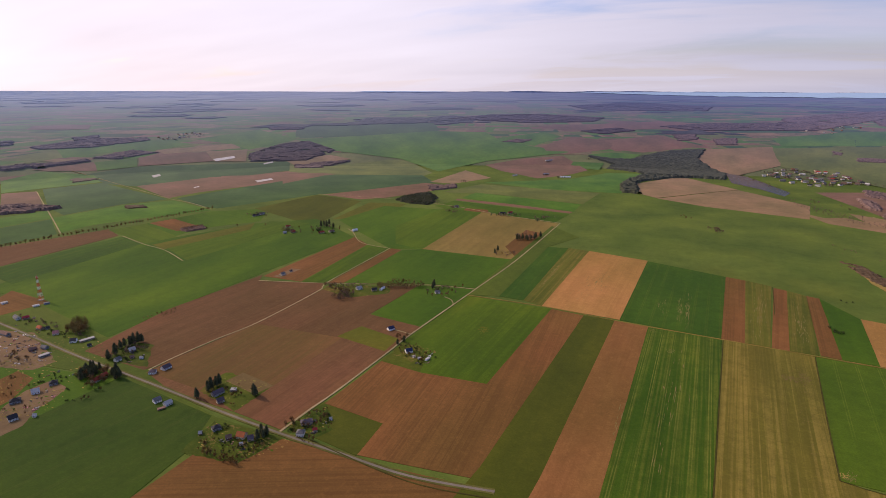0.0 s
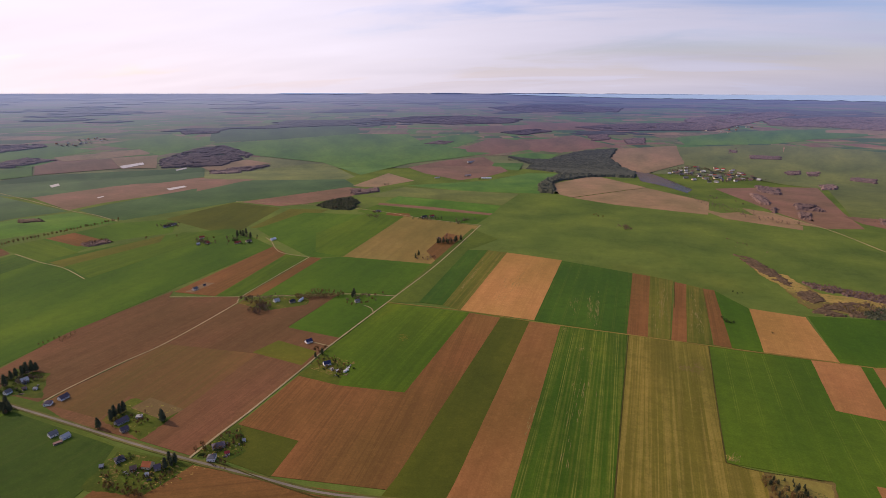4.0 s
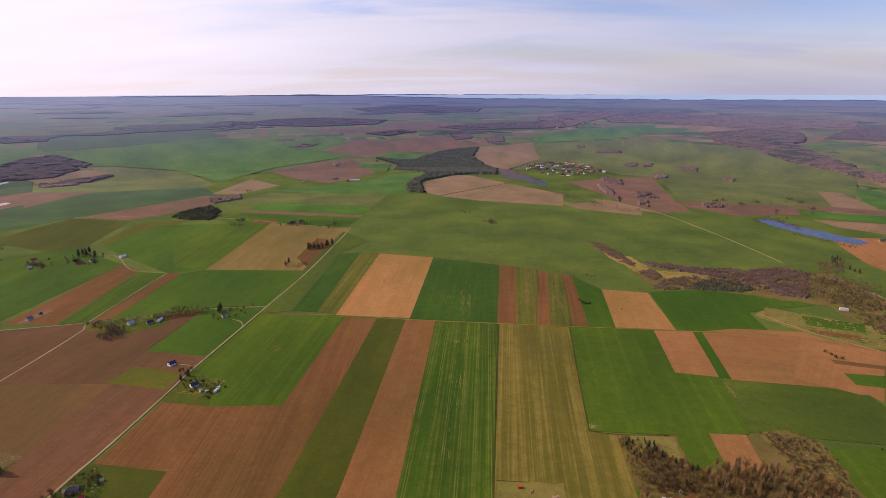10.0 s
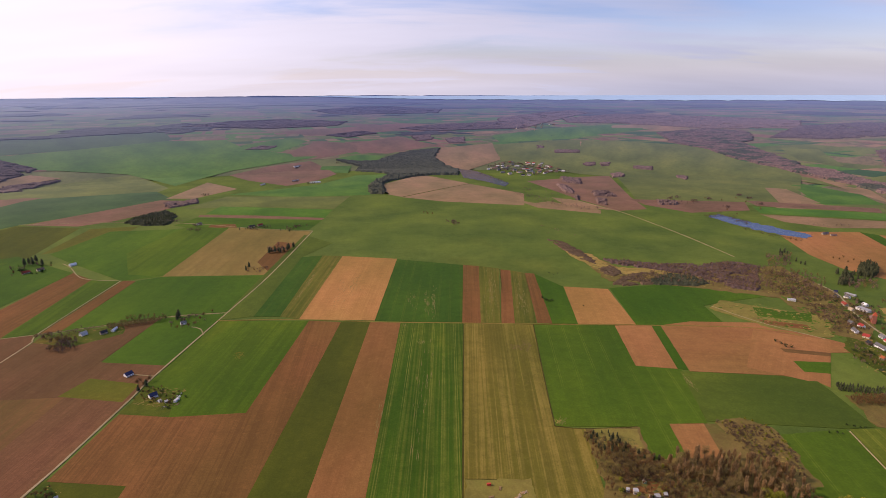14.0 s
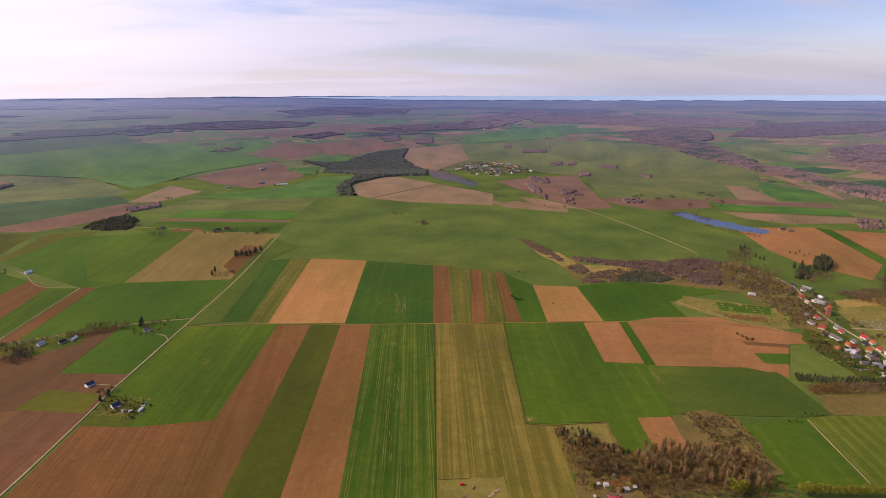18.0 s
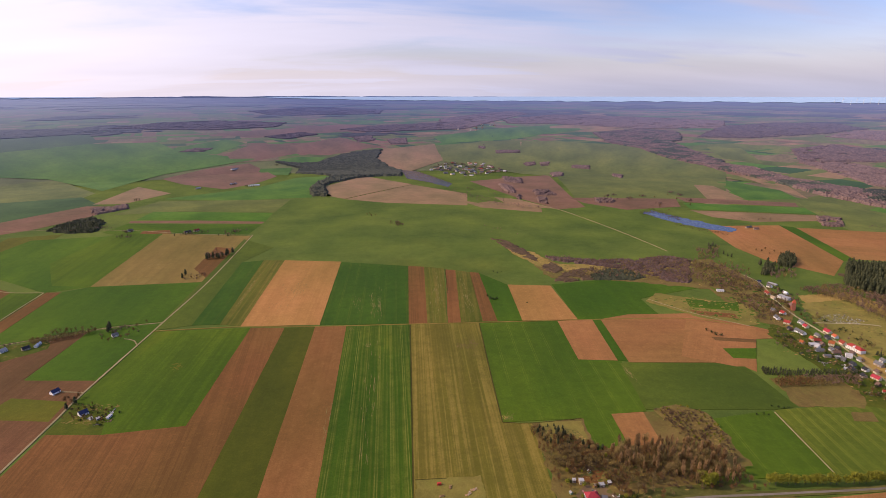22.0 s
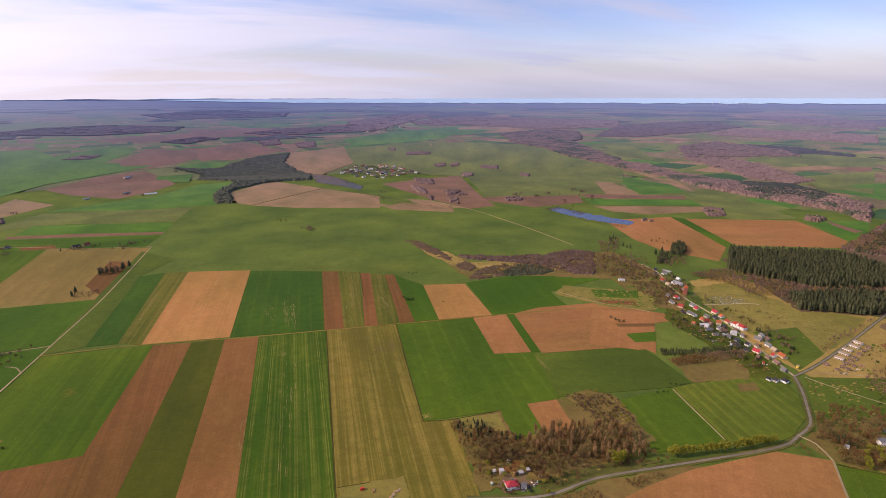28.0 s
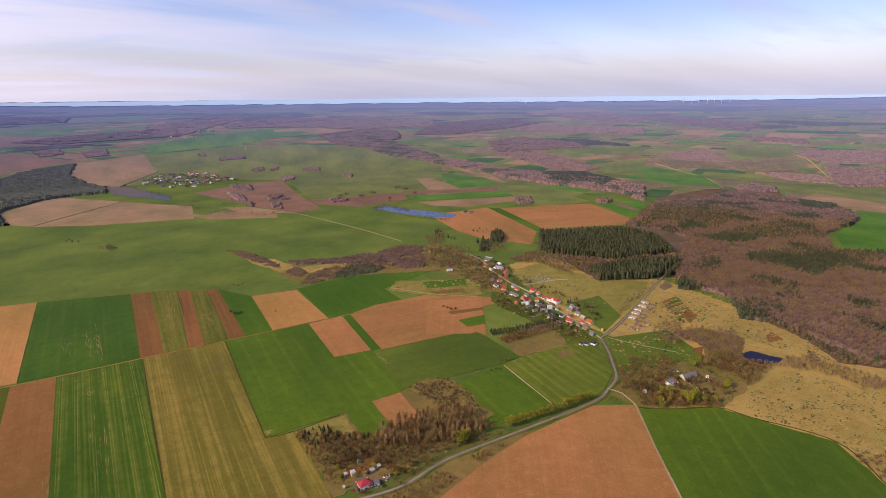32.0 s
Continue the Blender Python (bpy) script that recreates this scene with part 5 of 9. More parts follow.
def tree_model(kind, seed, fine):
    """A tree one unit high: (wood verts, wood tris, crown verts, crown tris)."""
    r = np.random.RandomState(seed)
    wv, wf, cv, cf = [], [], [], []
    if kind == "conifer":
        tube(wv, wf, (0, 0, -0.02), (0, 0, 0.8), 0.016, 0.006)
        tiers, pts = ((3, 4), (4, 5), (6, 7))[fine]
        lean = r.uniform(-0.02, 0.02, 2)
        girth = lambda s: 0.20 * (1 - s ** 1.8) ** 0.8 + 0.015
        for k in range(tiers):
            z0 = 0.13 + 0.87 * k / tiers
            z1 = min(1.0, z0 + 0.40)
            rad = girth(k / tiers) * r.uniform(0.85, 1.1)
            o = len(cv)
            cv.append(np.array((lean[0] * z1, lean[1] * z1, z1)))
            for i in range(pts * 2):
                w = math.pi * i / pts + r.uniform(-0.1, 0.1) + k
                q = rad * (1.1 if i % 2 else 0.7) * r.uniform(0.7, 1.2)
                cv.append(np.array((q * math.cos(w) + lean[0] * z0, q * math.sin(w) + lean[1] * z0, z0 + (-0.03 if i % 2 else 0.03) + r.uniform(-0.03, 0.03))))
            for i in range(pts * 2):
                cf.append((o, o + 1 + i, o + 1 + (i + 1) % (pts * 2)))
        # loose sprays of needles
        for k in range((0, 22, 170)[fine]):
            s = r.uniform(0, 0.97)
            w, q = r.uniform(0, 6.28), girth(s) * r.uniform(0.75, 1.2)
            e = np.array((q * math.cos(w), q * math.sin(w), 0.15 + 0.83 * s))
            d = r.normal(size=3) * np.array((1, 1, 0.6)); d *= (0.085, 0.075, 0.045)[fine] / np.linalg.norm(d)
            g = np.cross(d, r.normal(size=3)) * 0.9; g *= np.linalg.norm(d) / max(1e-6, np.linalg.norm(g))
            o = len(cv)
            cv.extend((e - d, e + d * 0.7 + g * 0.8, e + d * 0.7 - g * 0.8))
            cf.append((o, o + 1, o + 2))
        return wv, wf, cv, cf
    wide, base, top = {"bare": (0.34, 0.30, 1.0), "ash": (0.30, 0.24, 1.0), "poplar": (0.13, 0.18, 1.0), "budding": (0.36, 0.22, 1.0), "bush": (0.55, 0.02, 0.95), "scrub": (0.75, 0.02, 0.95)}[kind]
    if kind not in ("bush", "scrub"):
        tube(wv, wf, (0, 0, -0.02), (0.01, 0.0, base + 0.1), 0.022, 0.016, 5)
        for k in range((0, 4, 6)[fine]):
            w = 2.4 * k + r.uniform(0, 1)
            h0 = base * 0.8 + 0.05 * k
            tip = (0.6 * wide * math.cos(w), 0.6 * wide * math.sin(w), h0 + 0.3 + 0.06 * k)
            tube(wv, wf, (0, 0, h0), tip, 0.011, 0.004, 3)
    else:
        for k in range(5):
            w = 1.3 * k
            tube(wv, wf, (0, 0, -0.02), (0.3 * math.cos(w), 0.3 * math.sin(w), 0.6), 0.03, 0.01, 3)
    n = {"bare": (26, 105, 420), "ash": (24, 95, 380), "poplar": (30, 110, 440), "budding": (40, 170, 640), "bush": (26, 110, 360), "scrub": (20, 70, 260)}[kind][fine]
    big = (2.9, 1.65, 1.0)[fine]
    lumps = r.uniform(-1, 1, (9, 3)) * 0.75
    for k in range(n):
        # pieces gather round a few boughs, so the outline is uneven
        q = r.normal(size=3); q /= np.linalg.norm(q)
        q *= r.uniform(0.55, 1.0)
        if k % 3:
            q = lumps[k % 9] * 0.75 + q * 0.42
        c = np.array((q[0] * wide, q[1] * wide, base + (top - base) * (0.5 + 0.5 * max(-1, min(1, q[2])))))
        if kind in ("bare", "poplar", "ash"):
            up = np.array((q[0] * 0.5, q[1] * 0.5, 1.6 if kind == "poplar" else 0.75)) + r.normal(size=3) * 0.35
            up /= np.linalg.norm(up)
            side = np.cross(up, r.normal(size=3)); side /= np.linalg.norm(side)
            ln, wd = r.uniform(0.06, 0.13) * big, r.uniform(0.008, 0.017) * big * (0.9 if fine == 1 else 1.0)
            pts = (c - up * ln * 0.5 - side * wd, c - up * ln * 0.5 + side * wd, c + up * ln * 0.5)
        else:
            up = r.normal(size=3); up /= np.linalg.norm(up)
            side = np.cross(up, r.normal(size=3)); side /= np.linalg.norm(side)
            s = r.uniform(0.026, 0.055) * big
            pts = (c - up * s, c + up * s * 0.6 + side * s, c + up * s * 0.7 - side * s)
        o = len(cv)
        cv.extend(pts)
        cf.append((o, o + 1, o + 2))
    return wv, wf, cv, cf


MODELS = {}


def models(kind, fine):
    if (kind, fine) not in MODELS:
        MODELS[kind, fine] = [[np.array(a, float if i % 2 == 0 else int).reshape(-1, 3) for i, a in enumerate(tree_model(kind, 31 * s + len(kind), fine))] for s in range(5)]
    return MODELS[kind, fine]


def mesh_of(name, v, f, mats, index=None):
    me = bpy.data.meshes.new(name)
    me.vertices.add(len(v)); me.vertices.foreach_set("co", np.asarray(v, np.float32).ravel())
    me.loops.add(len(f) * 3); me.loops.foreach_set("vertex_index", np.asarray(f, np.int32).ravel())
    me.polygons.add(len(f)); me.polygons.foreach_set("loop_start", np.arange(len(f), dtype=np.int32) * 3)
    for m in mats:
        me.materials.append(MATS[m])
    if index is not None:
        me.polygons.foreach_set("material_index", np.asarray(index, np.int32))
    me.update(calc_edges=True)
    me.validate()
    return me


def plant(spots, label, name, category):
    """Many trees as one mesh; spots: (kind, fine, x, y, height)."""
    way = np.array(ROADS)
    spots = [s for s in spots if s[4] < 4.5 or math.hypot(s[2], s[3]) > 2700 or np.min((way[:, 0] - s[2]) ** 2 + (way[:, 1] - s[3]) ** 2) > 68]
    if not spots:
        return None
    rnd = np.random.RandomState(len(spots))
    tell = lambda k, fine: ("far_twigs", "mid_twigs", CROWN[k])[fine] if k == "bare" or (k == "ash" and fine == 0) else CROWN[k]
    kinds = sorted({tell(s[0], s[1]) for s in spots})
    mats = ["bark"] + kinds
    V, F, M, o = [], [], [], 0
    for kind, fine, x, y, h in spots:
        wv, wf, cv, cf = models(kind, fine)[rnd.randint(5)]
        a = rnd.uniform(0, 6.28)
        c, s = math.cos(a), math.sin(a)
        p = land(x, y, top_at(x, y) - 0.1 if math.hypot(x, y) < 2250 else 0.3)
        h *= min(1.0, math.hypot(p.x, p.y) / max(1.0, math.hypot(x, y)))
        sc = np.array((h * rnd.uniform(0.85, 1.2) * (0.88 if kind == "conifer" else 1.0),) * 2 + (h,))
        for v, f, m in ((wv, wf, 0), (cv, cf, 1 + kinds.index(tell(kind, fine)))):
            q = v * sc
            V.append(np.stack((q[:, 0] * c - q[:, 1] * s + p.x, q[:, 0] * s + q[:, 1] * c + p.y, q[:, 2] + p.z), 1))
            F.append(f + o); M.append(np.full(len(f), m)); o += len(v)
    ob = new(name, mesh_of(name, np.concatenate(V), np.concatenate(F), mats, np.concatenate(M)))
    return tagged(ob, label, category, kind="stuff")


def lod(x, y):
    d = math.hypot(x, y)
    return 2 if d < 1050 else (1 if d < 2200 else 0)


def wood(kind, pts, spacing, height, label):
    rnd = random.Random(int(abs(pts[0][0]) + abs(pts[1][1])))
    xs, ys = [p[0] for p in pts], [p[1] for p in pts]
    spots = []
    y = min(ys)
    near = min(math.hypot(*p) for p in pts)
    while y < max(ys):
        x = min(xs)
        while x < max(xs):
            px, py = x + rnd.uniform(-0.5, 0.5) * spacing, y + rnd.uniform(-0.5, 0.5) * spacing
            patch = noise.noise(Vector((px / 90, py / 90, 3.3)))
            thin = noise.noise(Vector((px / 24, py / 24, 1.7)))
            if inside(px, py, pts) and not (kind in ("bare", "poplar") and patch < -0.42) and not (kind == "scrub" and thin < -0.22):
                k = kind
                if kind == "mixed":
                    k = "conifer" if patch + rnd.uniform(-0.18, 0.18) > 0.16 else "bare"
                elif kind == "poplar" and rnd.random() < 0.3:
                    k = rnd.choice(("bare", "ash"))
                if k == "bare" and noise.noise(Vector((px / 42, py / 42, 8.1))) + rnd.uniform(-0.3, 0.3) > 0.12:
                    k = "ash" 
                h = height * rnd.uniform(0.68, 1.15) * (1.1 if k == "conifer" and kind == "mixed" else 1)
                spots.append((k, lod(px, py), px, py, h))
            x += spacing
        y += spacing
    if spots:
        plant(spots, label, "wood", "wood")


def canopy(kind, pts, height, label):
    """A wood seen from far above: one rough sheet of crowns, tree beside tree, closed down to the ground at its edge."""
    rnd = random.Random(int(abs(pts[0][0]) * 3 + abs(pts[1][1])))
    n = len(pts)
    d = sum(math.hypot(*p) for p in pts) / n
    x0, x1, y0, y1 = min(p[0] for p in pts), max(p[0] for p in pts), min(p[1] for p in pts), max(p[1] for p in pts)
    step = max(5.0, min(d / 420, 60.0), math.sqrt((x1 - x0) * (y1 - y0) / 90000))
    nx, ny = int((x1 - x0) / step) + 3, int((y1 - y0) / step) + 3
    v, f, mats, at, grown = [], [], [], {}, {}
    for i in range(nx):
        for j in range(ny):
            x, y = x0 + (i - 1 + rnd.uniform(-0.35, 0.35)) * step, y0 + (j - 1 + rnd.uniform(-0.35, 0.35)) * step
            wob = Vector((x / (step * 5), y / (step * 5), 4.4))
            ok = inside(x + step * 1.6 * noise.noise(wob), y + step * 1.6 * noise.noise(wob + Vector((9, 9, 0))), pts)
            if ok and kind in ("bare", "scrub") and noise.noise(Vector((x / (step * 7), y / (step * 7), 2.2))) < -0.38:
                ok = False
            grown[i, j] = ok
            at[i, j] = x, y
    index = {}

    def knot(i, j):
        if (i, j) not in index:
            x, y = at[i, j]
            p = land(x, y)
            k = p.xy.length / max(1.0, math.hypot(x, y))
            lo, hi = (0.70, 0.95) if math.hypot(x, y) > 3300 else ((0.55, 1.15) if kind in ("conifer", "mixed") else (0.6, 1.05))
            p.z += height * (0.62 if math.hypot(x, y) < 2400 else 1.0) * k * (rnd.uniform(lo, hi) + 0.15 * noise.noise(Vector((x / 40, y / 40, 6)))) if grown[i, j] else -1.0
            index[i, j] = len(v)
            v.append(p)
        return index[i, j]

    for i in range(nx - 1):
        for j in range(ny - 1):
            if not (grown[i, j] or grown[i + 1, j] or grown[i, j + 1] or grown[i + 1, j + 1]):
                continue
            f.append((knot(i, j), knot(i + 1, j), knot(i + 1, j + 1), knot(i, j + 1)))
            x, y = at[i, j]
            pine = kind == "conifer" or (kind == "mixed" and noise.noise(Vector((x / 110, y / 110, 3.3))) + rnd.uniform(-0.15, 0.15) > 0.20)
            mats.append(0 if pine else 1)
    me = bpy.data.meshes.new("wood")
    me.from_pydata(v, [], f)
    me.materials.append(MATS["canopy_needles"])
    me.materials.append(MATS["canopy_scrub" if kind == "scrub" else "canopy_twigs"])
    me.polygons.foreach_set("material_index", mats)
    tagged(new("wood", me), label, "wood", kind="stuff")
    # crowns standing out of the sheet where the wood comes near
    spots = []
    if min(math.hypot(*p) for p in pts) < 2300:
        for i in range(0, nx, 2):
            for j in range(0, ny, 2):
                x, y = at[i, j]
                if grown[i, j] and math.hypot(x, y) < 2500:
                    pine = kind == "conifer" or (kind == "mixed" and noise.noise(Vector((x / 110, y / 110, 3.3))) + rnd.uniform(-0.15, 0.15) > 0.20)
                    k = "conifer" if pine else ("scrub" if kind == "scrub" else rnd.choice(("bare", "bare", "ash")))
                    spots.append((k, 1, x, y, height * rnd.uniform(0.95, 1.35)))
        if spots:
            plant(spots, label, "wood", "wood")


TREE_MESH = {}


def one_tree(kind, x, y, h, label, group=""):
    key = kind, random.randrange(5)
    if key not in TREE_MESH:
        wv, wf, cv, cf = models(kind, 2)[key[1]]
        TREE_MESH[key] = mesh_of("trunk", wv, wf, ["bark"]), mesh_of("crown", cv, cf, [CROWN[kind]])
    name = "bush" if kind == "bush" else "tree"
    e = tagged(new(name), label, name, group)
    s = h * random.uniform(0.8, 1.15)
    p = land(x, y, top_at(x, y) - 0.1 if math.hypot(x, y) < FLAT * 0.93 else 1.5)
    s *= p.xy.length / math.hypot(x, y)
    e.matrix_world = pose(p.x, p.y, p.z, 0, 0, random.uniform(0, 360)) @ Matrix.Diagonal((s, s, s, 1))
    for n, me in zip(("trunk", "crown"), TREE_MESH[key]):
        new(n, me).parent = e


def trees(kind, pts, h, label):
    for x, y in pts:
        one_tree(kind, x, y, h, label, label + " group" if len(pts) > 2 else "")


def scatter(kind, pts, count, h, label):
    """Loose bushes and small trees that nobody could count."""
    rnd = random.Random(count + int(h * 10))
    xs, ys = [p[0] for p in pts], [p[1] for p in pts]
    spots = []
    while len(spots) < count:
        x, y = rnd.uniform(min(xs), max(xs)), rnd.uniform(min(ys), max(ys))
        if inside(x, y, pts):
            k = rnd.choice(kind.split())
            for i in range(rnd.choice((1, 1, 2, 4))):
                spots.append((k, lod(x, y), x + i * rnd.uniform(-4.5, 4.5), y + i * rnd.uniform(-4.5, 4.5), h * rnd.uniform(0.5, 1.25) * (0.7 if k == "bush" else 1)))
    plant(spots, label, "shrubs", "shrubs")


def clumps(kind, pts, radius, count, h, label):
    rnd = random.Random(len(pts) + int(radius))
    spots = []
    for x, y in pts:
        stretch, a = rnd.uniform(1, 2.4), rnd.uniform(-0.5, 0.5)
        for i in range(count):
            dx, dy = rnd.gauss(0, 0.5) * radius * stretch, rnd.gauss(0, 0.5) * radius
            spots.append((rnd.choice(kind.split()), lod(x, y), x + dx * math.cos(a) - dy * math.sin(a), y + dx * math.sin(a) + dy * math.cos(a), h * rnd.uniform(0.6, 1.2)))
    plant(spots, label, "tree_clumps", "trees")


def tufts(kind, pts, count, r0, r1, label):
    """Low irregular mounds of grass, weeds or soil, too many to count."""
    rnd = random.Random(count + int(r1 * 100) + len(kind))
    xs, ys = [p[0] for p in pts], [p[1] for p in pts]
    v, f = [], []
    made = 0
    while made < count:
        x, y = rnd.uniform(min(xs), max(xs)), rnd.uniform(min(ys), max(ys))
        made += 0.2
        if not inside(x, y, pts) or noise.noise(Vector((x / 33, y / 33, len(kind)))) < -0.05:
            continue
        made += 0.8
        z, r, n = top_at(x, y), r0 + (r1 - r0) * rnd.random() ** 2, 7
        o, a0, sx, sy = len(v), rnd.uniform(0, 6), rnd.uniform(0.7, 1.7), rnd.uniform(0.5, 1.0)
        v.append((x, y, z + 0.06 + 0.05 * r))
        for k in range(n):
            a = a0 + 2 * math.pi * k / n
            q = r * rnd.uniform(0.55, 1.25)
            v.append((x + q * sx * math.cos(a), y + q * sy * math.sin(a), z - 0.02))
        f += [(o, o + 1 + k, o + 1 + (k + 1) % n) for k in range(n)]
    me = bpy.data.meshes.new("tufts")
    me.from_pydata(v, [], f)
    me.materials.append(MATS[kind])
    tagged(new("tufts", me), label, "grass", kind="stuff")


def streaks(x, y, turn, half, spread, count, length, label):
    """Thin worn streaks of pale soil along the rows of one field, lying on it."""
    rnd = random.Random(count * 7 + int(half))
    v, f = [], []
    m = pose(x, y, 0, 0, 0, turn)
    home = top_at(x, y)
    for i in range(int(count * 1.5)):
        a, b = rnd.gauss(0, 0.42) * half, rnd.gauss(0, 0.42) * spread
        ln, w = length * rnd.uniform(0.15, 0.7), rnd.uniform(0.15, 0.45)
        ends = [m @ Vector((a + s * ln, b, 0)) for s in (-0.5, 0, 0.5)]
        if any(top_at(q.x, q.y) != home for q in ends):
            continue
        n, o = 4, len(v)
        for k in range(n + 1):
            s = k / n
            ww = w * math.sin(math.pi * (0.06 + 0.88 * s)) * rnd.uniform(0.6, 1.2)
            px, py = a + (s - 0.5) * ln, b + rnd.uniform(-0.15, 0.15)
            v += [(px, py - ww, home + 0.02), (px, py + ww, home + 0.02)]
        f += [(o + 2 * k, o + 2 * k + 2, o + 2 * k + 3, o + 2 * k + 1) for k in range(n)]
    if f:
        me = bpy.data.meshes.new("bare_streaks")
        me.from_pydata(v, [], f)
        me.materials.append(MATS["bare_scar"])
        ob = new("bare_streaks", me)
        ob.matrix_world = m
        tagged(ob, label, "soil", kind="stuff")


def clutter(pts, count, label):
    """Stacks, crates, boards and scrap lying about a yard in heaps."""
    rnd = random.Random(count)
    xs, ys = [p[0] for p in pts], [p[1] for p in pts]
    bm = bmesh.new()
    n = 0
    while n < count:
        cx, cy = rnd.uniform(min(xs), max(xs)), rnd.uniform(min(ys), max(ys))
        if not inside(cx, cy, pts):
            continue
        turn, many, k = rnd.uniform(0, 180), rnd.randint(2, 9), rnd.choice((0, 0, 1, 1, 4, 4, 3, 2))
        z = top_at(cx, cy)
        for i in range(many):
            n += 1
            w, d, h = rnd.uniform(0.3, 1.6), rnd.uniform(0.2, 0.8), rnd.uniform(0.15, 1.0)
            o, first = len(bm.verts), len(bm.faces)
            box(bm, -w, -d, -0.1, w, d, h)
            bm.verts.ensure_lookup_table(); bm.faces.ensure_lookup_table()
            bmesh.ops.transform(bm, matrix=pose(cx + rnd.gauss(0, 2.2), cy + rnd.gauss(0, 1.6), z, 0, 0, turn + rnd.uniform(-12, 12) + rnd.choice((0, 90))), verts=bm.verts[o:])
            for f in bm.faces[first:]:
                f.material_index = k if rnd.random() < 0.7 else rnd.choice((0, 1, 4))
    ob = part("yard_clutter", bm, "wall_brown")
    for m in ("wall_grey", "wall_white", "roof_pink", "roof_dark"):
        ob.data.materials.append(MATS[m])
    tagged(ob, label, "clutter", kind="stuff")


def hedge(kind, pts, spacing, h, label):
    rnd = random.Random(7)
    for (x1, y1), (x2, y2) in zip(pts, pts[1:]):
        d = math.dist((x1, y1), (x2, y2))
        for i in range(max(1, int(d / spacing))):
            s = (i + 0.5 + rnd.uniform(-0.25, 0.25)) * spacing / d
            one_tree(kind, x1 + (x2 - x1) * s + rnd.uniform(-0.8, 0.8), y1 + (y2 - y1) * s + rnd.uniform(-0.8, 0.8), h, label, label)


# ---- buildings ----
def box(bm, x0, y0, z0, x1, y1, z1):
    v = [bm.verts.new((x, y, z)) for z in (z0, z1) for x, y in ((x0, y0), (x1, y0), (x1, y1), (x0, y1))]
    for q in ((3, 2, 1, 0), (4, 5, 6, 7), (0, 1, 5, 4), (1, 2, 6, 5), (2, 3, 7, 6), (3, 0, 4, 7)):
        bm.faces.new([v[i] for i in q])


def solid(pts, faces):
    bm = bmesh.new()
    v = [bm.verts.new(p) for p in pts]
    for f in faces:
        bm.faces.new([v[i] for i in f])
    bmesh.ops.recalc_face_normals(bm, faces=bm.faces)
    return bm


def boxed(*dims):
    bm = bmesh.new()
    box(bm, *dims)
    return bm


BLOCKS = {}


def block(name, dims, material, parent, label=""):
    """A box part; alike ones share a mesh."""
    size = tuple(round(dims[i + 3] - dims[i], 2) for i in range(3))
    key = name, size, material
    if key not in BLOCKS:
        bm = boxed(-size[0] / 2, -size[1] / 2, 0, size[0] / 2, size[1] / 2, size[2])
        me = bpy.data.meshes.new(name)
        bm.to_mesh(me); bm.free()
        me.materials.append(MATS[material])
        BLOCKS[key] = me
    ob = new(name, BLOCKS[key])
    ob.location = ((dims[0] + dims[3]) / 2, (dims[1] + dims[4]) / 2, dims[2])
    ob.parent = parent
    if label:
        ob["label"] = label
    return ob


